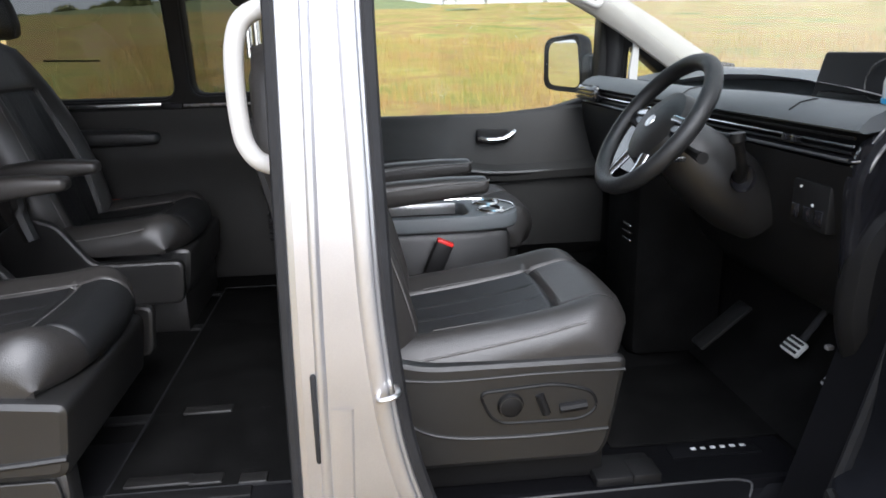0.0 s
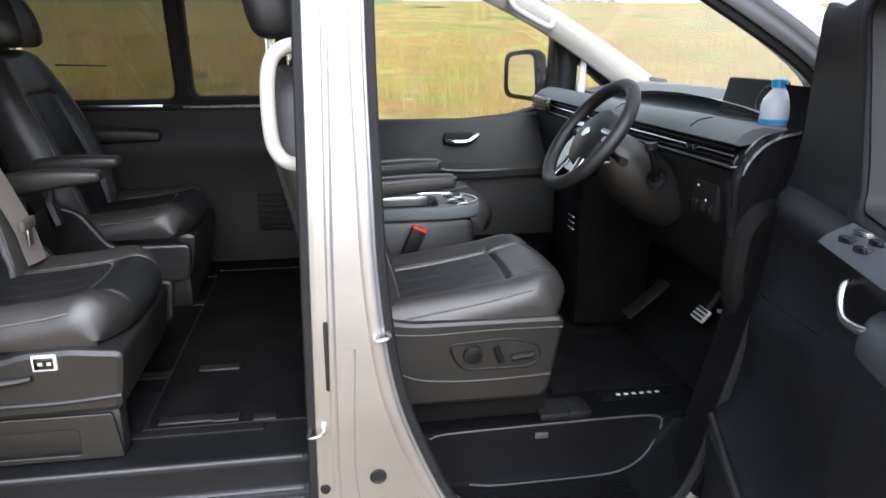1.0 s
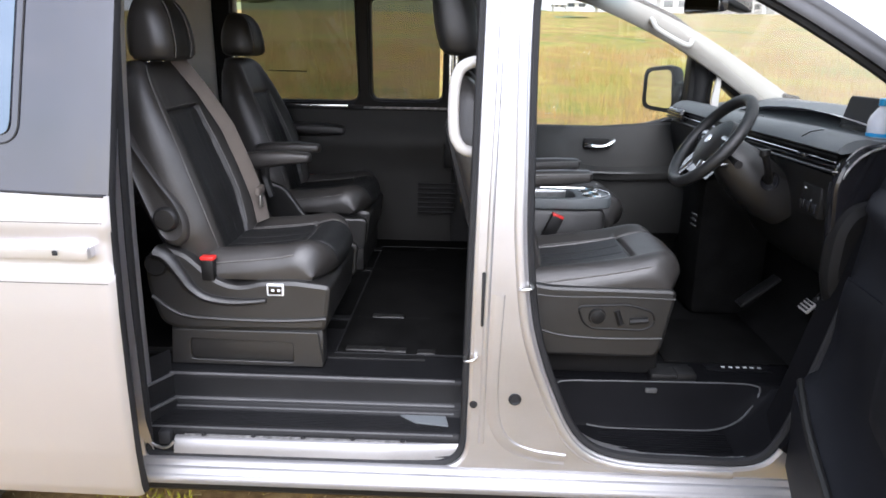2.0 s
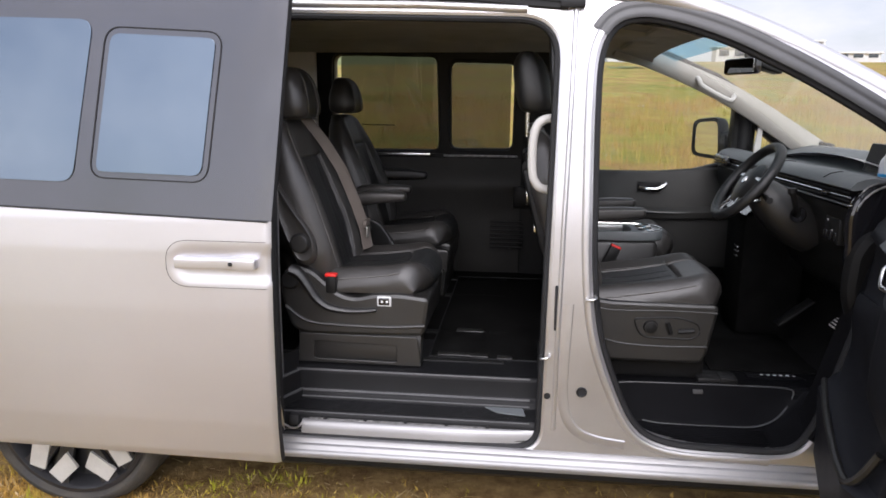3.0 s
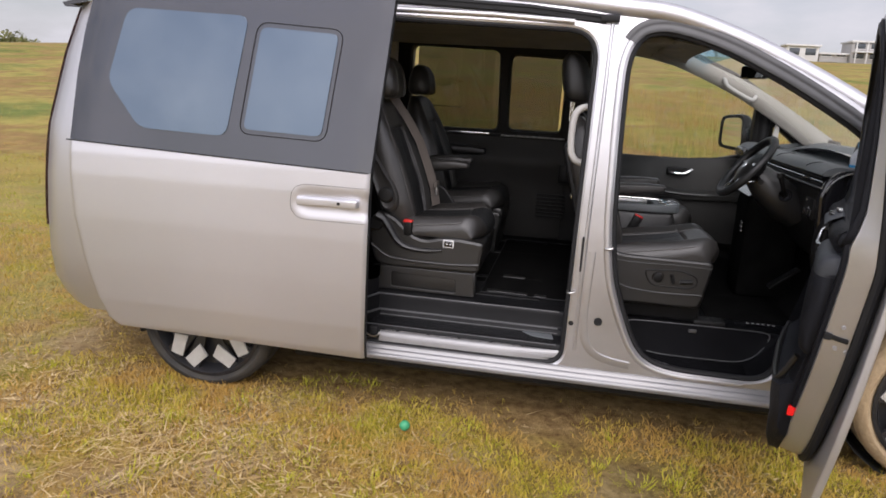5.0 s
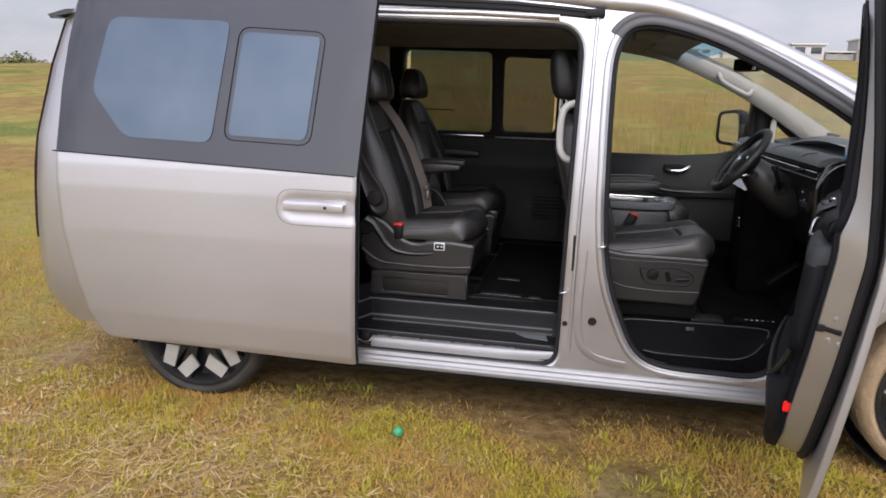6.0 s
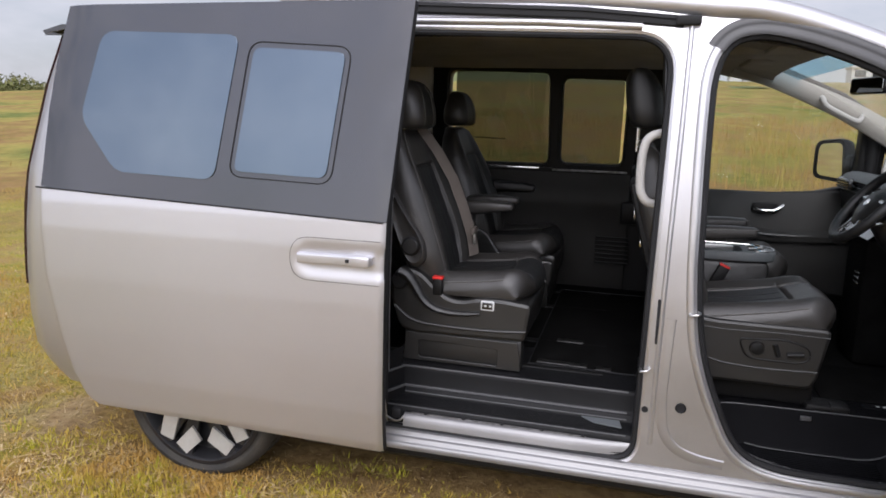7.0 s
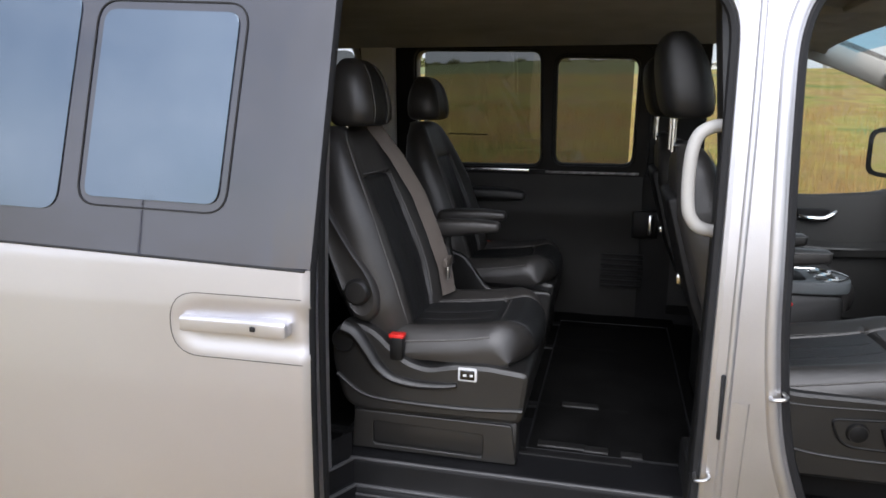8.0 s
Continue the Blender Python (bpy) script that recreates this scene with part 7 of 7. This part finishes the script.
blades("turf", TURF, blade_material("green_turf", [(0.22, 0.25, 0.02), (0.34, 0.35, 0.035), (0.44, 0.39, 0.07), (0.52, 0.42, 0.15)], (0.44, 0.30, 0.10), 0.9), "short green and yellow turf")
blades("straw", STRAW, blade_material("dry_straw", [(0.38, 0.24, 0.09), (0.53, 0.38, 0.17), (0.64, 0.49, 0.28)]), "dry cut straw lying on the ground")
blades("meadow_grass", TALL, blade_material("meadow", [(0.19, 0.21, 0.04), (0.34, 0.29, 0.07), (0.42, 0.30, 0.11), (0.28, 0.26, 0.06)], (0.36, 0.22, 0.08), 0.5), "tall yellow meadow grass behind the van")

# broad-leaved weeds in tufts near the sill
TUFT = []
for _ in range(520):
    cx, cy = rng.uniform(-5.0, 3.0), rng.uniform(-3.0, -0.70)
    if cy > -1.0 and rng.random() < 0.4:
        continue
    size = rng.uniform(0.5, 1.5)
    for _ in range(int(rng.uniform(22, 60) * size)):
        r, a = abs(rng.gauss(0, 0.055 * size)), rng.uniform(0, 6.28)
        x, y = cx + r * math.cos(a), cy + r * math.sin(a)
        TUFT.append((x, y, ground_z(x, y) - 0.004, rng.uniform(0.012, 0.034) * (0.6 + 0.5 * size), math.cos(a) * rng.uniform(0.0, 0.05), math.sin(a) * rng.uniform(0.0, 0.05), rng.uniform(0.0016, 0.0032), a + 1.57))
blades("weed_tufts", TUFT, blade_material("weeds", [(0.27, 0.265, 0.018), (0.39, 0.365, 0.026), (0.48, 0.43, 0.06)]), "green weed tufts in the dry grass")

# green plastic ball lying in the grass
bl = thing("plastic_ball", (-0.139, -1.14, 0.02), "small green plastic ball lying in the grass", "ball")
bm = bmesh.new()
bmesh.ops.create_uvsphere(bm, u_segments=18, v_segments=12, radius=0.024, matrix=Matrix.Translation((-0.139, -1.14, 0.022)))
M["green"] = surface("green_plastic", (0.05, 0.30, 0.14), 0.4, 0, 0.1, 20, 100, 0.1, 0.001)
part("ball_shell", bm, "green", bl)

# street lamp far behind the camera, mirrored in the van's dark panel
lamp = thing("street_lamp", (-57.6, -77.0, 0.0), "tall grey street lamp standing far off in the field", "street lamp")
M["lamp_grey"] = surface("galvanised_lamp_post", (0.12, 0.12, 0.125), 0.6, 0.3, 0.1, 2, 20, 0.1, 0.002)
part("pole", tube([(-57.6, -77.0, 0.0), (-57.6, -77.0, 4.5), (-57.6, -77.0, 8.8)], [0.16, 0.13, 0.10], 14), "lamp_grey", lamp)
part("arm", tube(smooth_path([(-57.6, -77.0, 8.7), (-57.4, -77.15, 9.0), (-56.9, -77.5, 9.05)], 5), 0.06, 10), "lamp_grey", lamp)
part("lamp_head", box(-57.3, -56.3, -77.9, -77.3, 8.95, 9.2, 0.06), "lamp_grey", lamp, "flat grey lamp head")

# distant bushes along the rise
LEAF = blade_material("bush_leaves", [(0.10, 0.115, 0.04), (0.17, 0.175, 0.065), (0.24, 0.225, 0.10)])


def bush(x, y, w, h, seed):
    r = random.Random(seed)
    verts, faces = [], []
    for _ in range(int(700 + 160 * w)):
        a, e = r.uniform(0, 6.28), r.random() ** 0.6
        px, py = x + w * e * math.cos(a), y + w * 0.5 * e * math.sin(a)
        top = h * math.sqrt(max(0.0, 1 - e * e)) * (0.75 + 0.5 * noise.noise((px * 0.5, py * 0.5, seed)))
        pz = ground_z(x, y) + r.uniform(0.0, max(0.2, top))
        s = r.uniform(0.18, 0.42) * (h / 3) ** 0.5
        k = len(verts)
        d1 = Vector((r.uniform(-1, 1), r.uniform(-1, 1), r.uniform(-1, 1))).normalized() * s
        d2 = Vector((r.uniform(-1, 1), r.uniform(-1, 1), r.uniform(-1, 1))).normalized() * s
        c = Vector((px, py, pz))
        verts += [c - d1, c + d2 * 0.6, c + d1, c - d2 * 0.6]
        faces.append((k, k + 1, k + 2, k + 3))
    me = bpy.data.meshes.new("bush")
    me.from_pydata([tuple(v) for v in verts], [], faces)
    me.materials.append(LEAF)
    t = thing("bush", (x, y, ground_z(x, y)), "dark green bush on the rise", "bush", "bushes on the rise")
    ob = new("crown", me)
    ob.parent = t
    ob.matrix_parent_inverse = t.matrix_world.inverted()
    return t


for i in range(26):
    x = -118 + 4.9 * i + rng.uniform(-1.5, 1.5)
    bush(x, 158 + rng.uniform(-3, 3), rng.uniform(2.6, 4.6), rng.uniform(1.6, 2.8), i)
bush(-44, 150, 3.6, 4.6, 80)
bush(-127, 138, 9, 4.6, 81)
bush(-146, 138, 11, 5.4, 82)
bush(-166, 140, 14, 6, 77)
bush(-188, 138, 16, 6.5, 78)
# a green bank behind the meadow
M["bank"] = surface("green_bank_grass", (0.115, 0.135, 0.045), 0.95, 0, 0.3, 0.25, 3.0, 0.6, 0.2)
rows = []
for k, (y, dz) in enumerate(((92, -0.5), (108, 0.12), (128, 0.45), (148, 1.0), (162, 1.6), (176, -0.6))):
    rows.append([(x, y + 2.0 * noise.noise((x * 0.05, 2.0, k)), ground_z(x, y) + dz * interp(x, [-150, -100, -40, 0, 14], [0.2, 0.3, 0.9, 1.25, -0.2]) + (0.3 * noise.noise((x * 0.3, y * 0.3, 5.0)) + 0.5 * noise.noise((x * 0.06, k, 9.0)) if 1 < k < 5 else 0)) for x in np.linspace(-150, 16, 90)])
tagged(part("green_bank", loft(rows), "bank", None), "green grassy bank behind the meadow", "bank", kind="structure")

# pale houses on the rise
M["render_white"] = surface("white_render", (0.55, 0.545, 0.53), 0.8, 0, 0.05, 0.8, 6, 0.1, 0.01)
M["render_grey"] = surface("grey_render", (0.34, 0.33, 0.32), 0.8, 0, 0.08, 0.8, 6, 0.1, 0.01)
M["house_glass"] = surface("dark_window_glass", (0.05, 0.06, 0.07), 0.1, 0, 0.1, 1, 4, 0.0, 0.01)


def house(x, y, w, h, d, grey, storeys):
    z = ground_z(x, y) - 0.5
    t = thing("house", (x, y, z), "grey modern house with balconies" if grey else "small white modern house", "house", "houses on the rise")
    wall = "render_grey" if grey else "render_white"
    part("wall", box(x - w / 2, x + w / 2, y, y + d, z, z + h, 0.05), wall, t)
    part("roof", box(x - w / 2 - 0.3, x + w / 2 + 0.3, y - 0.5, y + d + 0.3, z + h, z + h + 0.35, 0.04), "render_white", t)
    sh = (h - 0.5) / storeys
    for s in range(storeys):
        k = max(2, int(w / 2.6))
        for i in range(k):
            wx = x - w / 2 + (i + 0.5) * w / k
            wz = z + 0.5 + s * sh + 0.7
            wi = part("window", box(wx - w / k * 0.32, wx + w / k * 0.32, y - 0.06, y + 0.02, wz, wz + sh * 0.55, 0.02), "house_glass", t)
            part("frame", box(wx - w / k * 0.36, wx + w / k * 0.36, y - 0.12, y - 0.03, wz - 0.15, wz - 0.02, 0.01), "render_white", wi)
        if grey and s:
            part("balcony", box(x - w / 2 + 0.3, x + w / 2 - 0.3, y - 1.6, y, z + 0.5 + s * sh - 0.1, z + 0.5 + s * sh + 0.15, 0.03), "render_white", t)
            for i in range(5):
                bx = x - w / 2 + 0.4 + i * (w - 0.8) / 4
                part("post", box(bx - 0.12, bx + 0.12, y - 1.6, y - 1.36, z, z + h, 0.02), "render_white", t)
    return t


for x, y, w, h, d, grey, st in ((19.5, 158, 2.4, 1.5, 4, False, 1), (23.2, 158, 4.6, 1.9, 4, False, 1), (31.0, 158, 6.4, 1.2, 4, False, 1), (43.5, 155, 6.2, 2.9, 4, False, 1), (49.8, 156, 5.4, 1.5, 5, True, 1), (57.1, 155, 9.0, 4.3, 6, True, 2), (70, 158, 9, 2.0, 5, False, 1)):
    house(x, y, w, h, d, grey, st)
# a grey hill far behind
M["far_hill"] = surface("hazy_far_hill", (0.20, 0.21, 0.22), 1.0, 0, 0.1, 0.01, 0.1, 0.0)
rows = []
for i, y in enumerate((420, 520, 640, 760)):
    rows.append([(x, y, ground_z(x, y) - 6 + (0, 8, 13, 6)[i] * max(0.0, math.exp(-((x - 330) / 130) ** 2) + 0.25 * noise.noise((x * 0.012, y * 0.01, 1.0)))) for x in np.linspace(40, 900, 40)])
tagged(part("far_hill", loft(rows), "far_hill", None), "hazy grey hill far away", "hill", kind="structure")
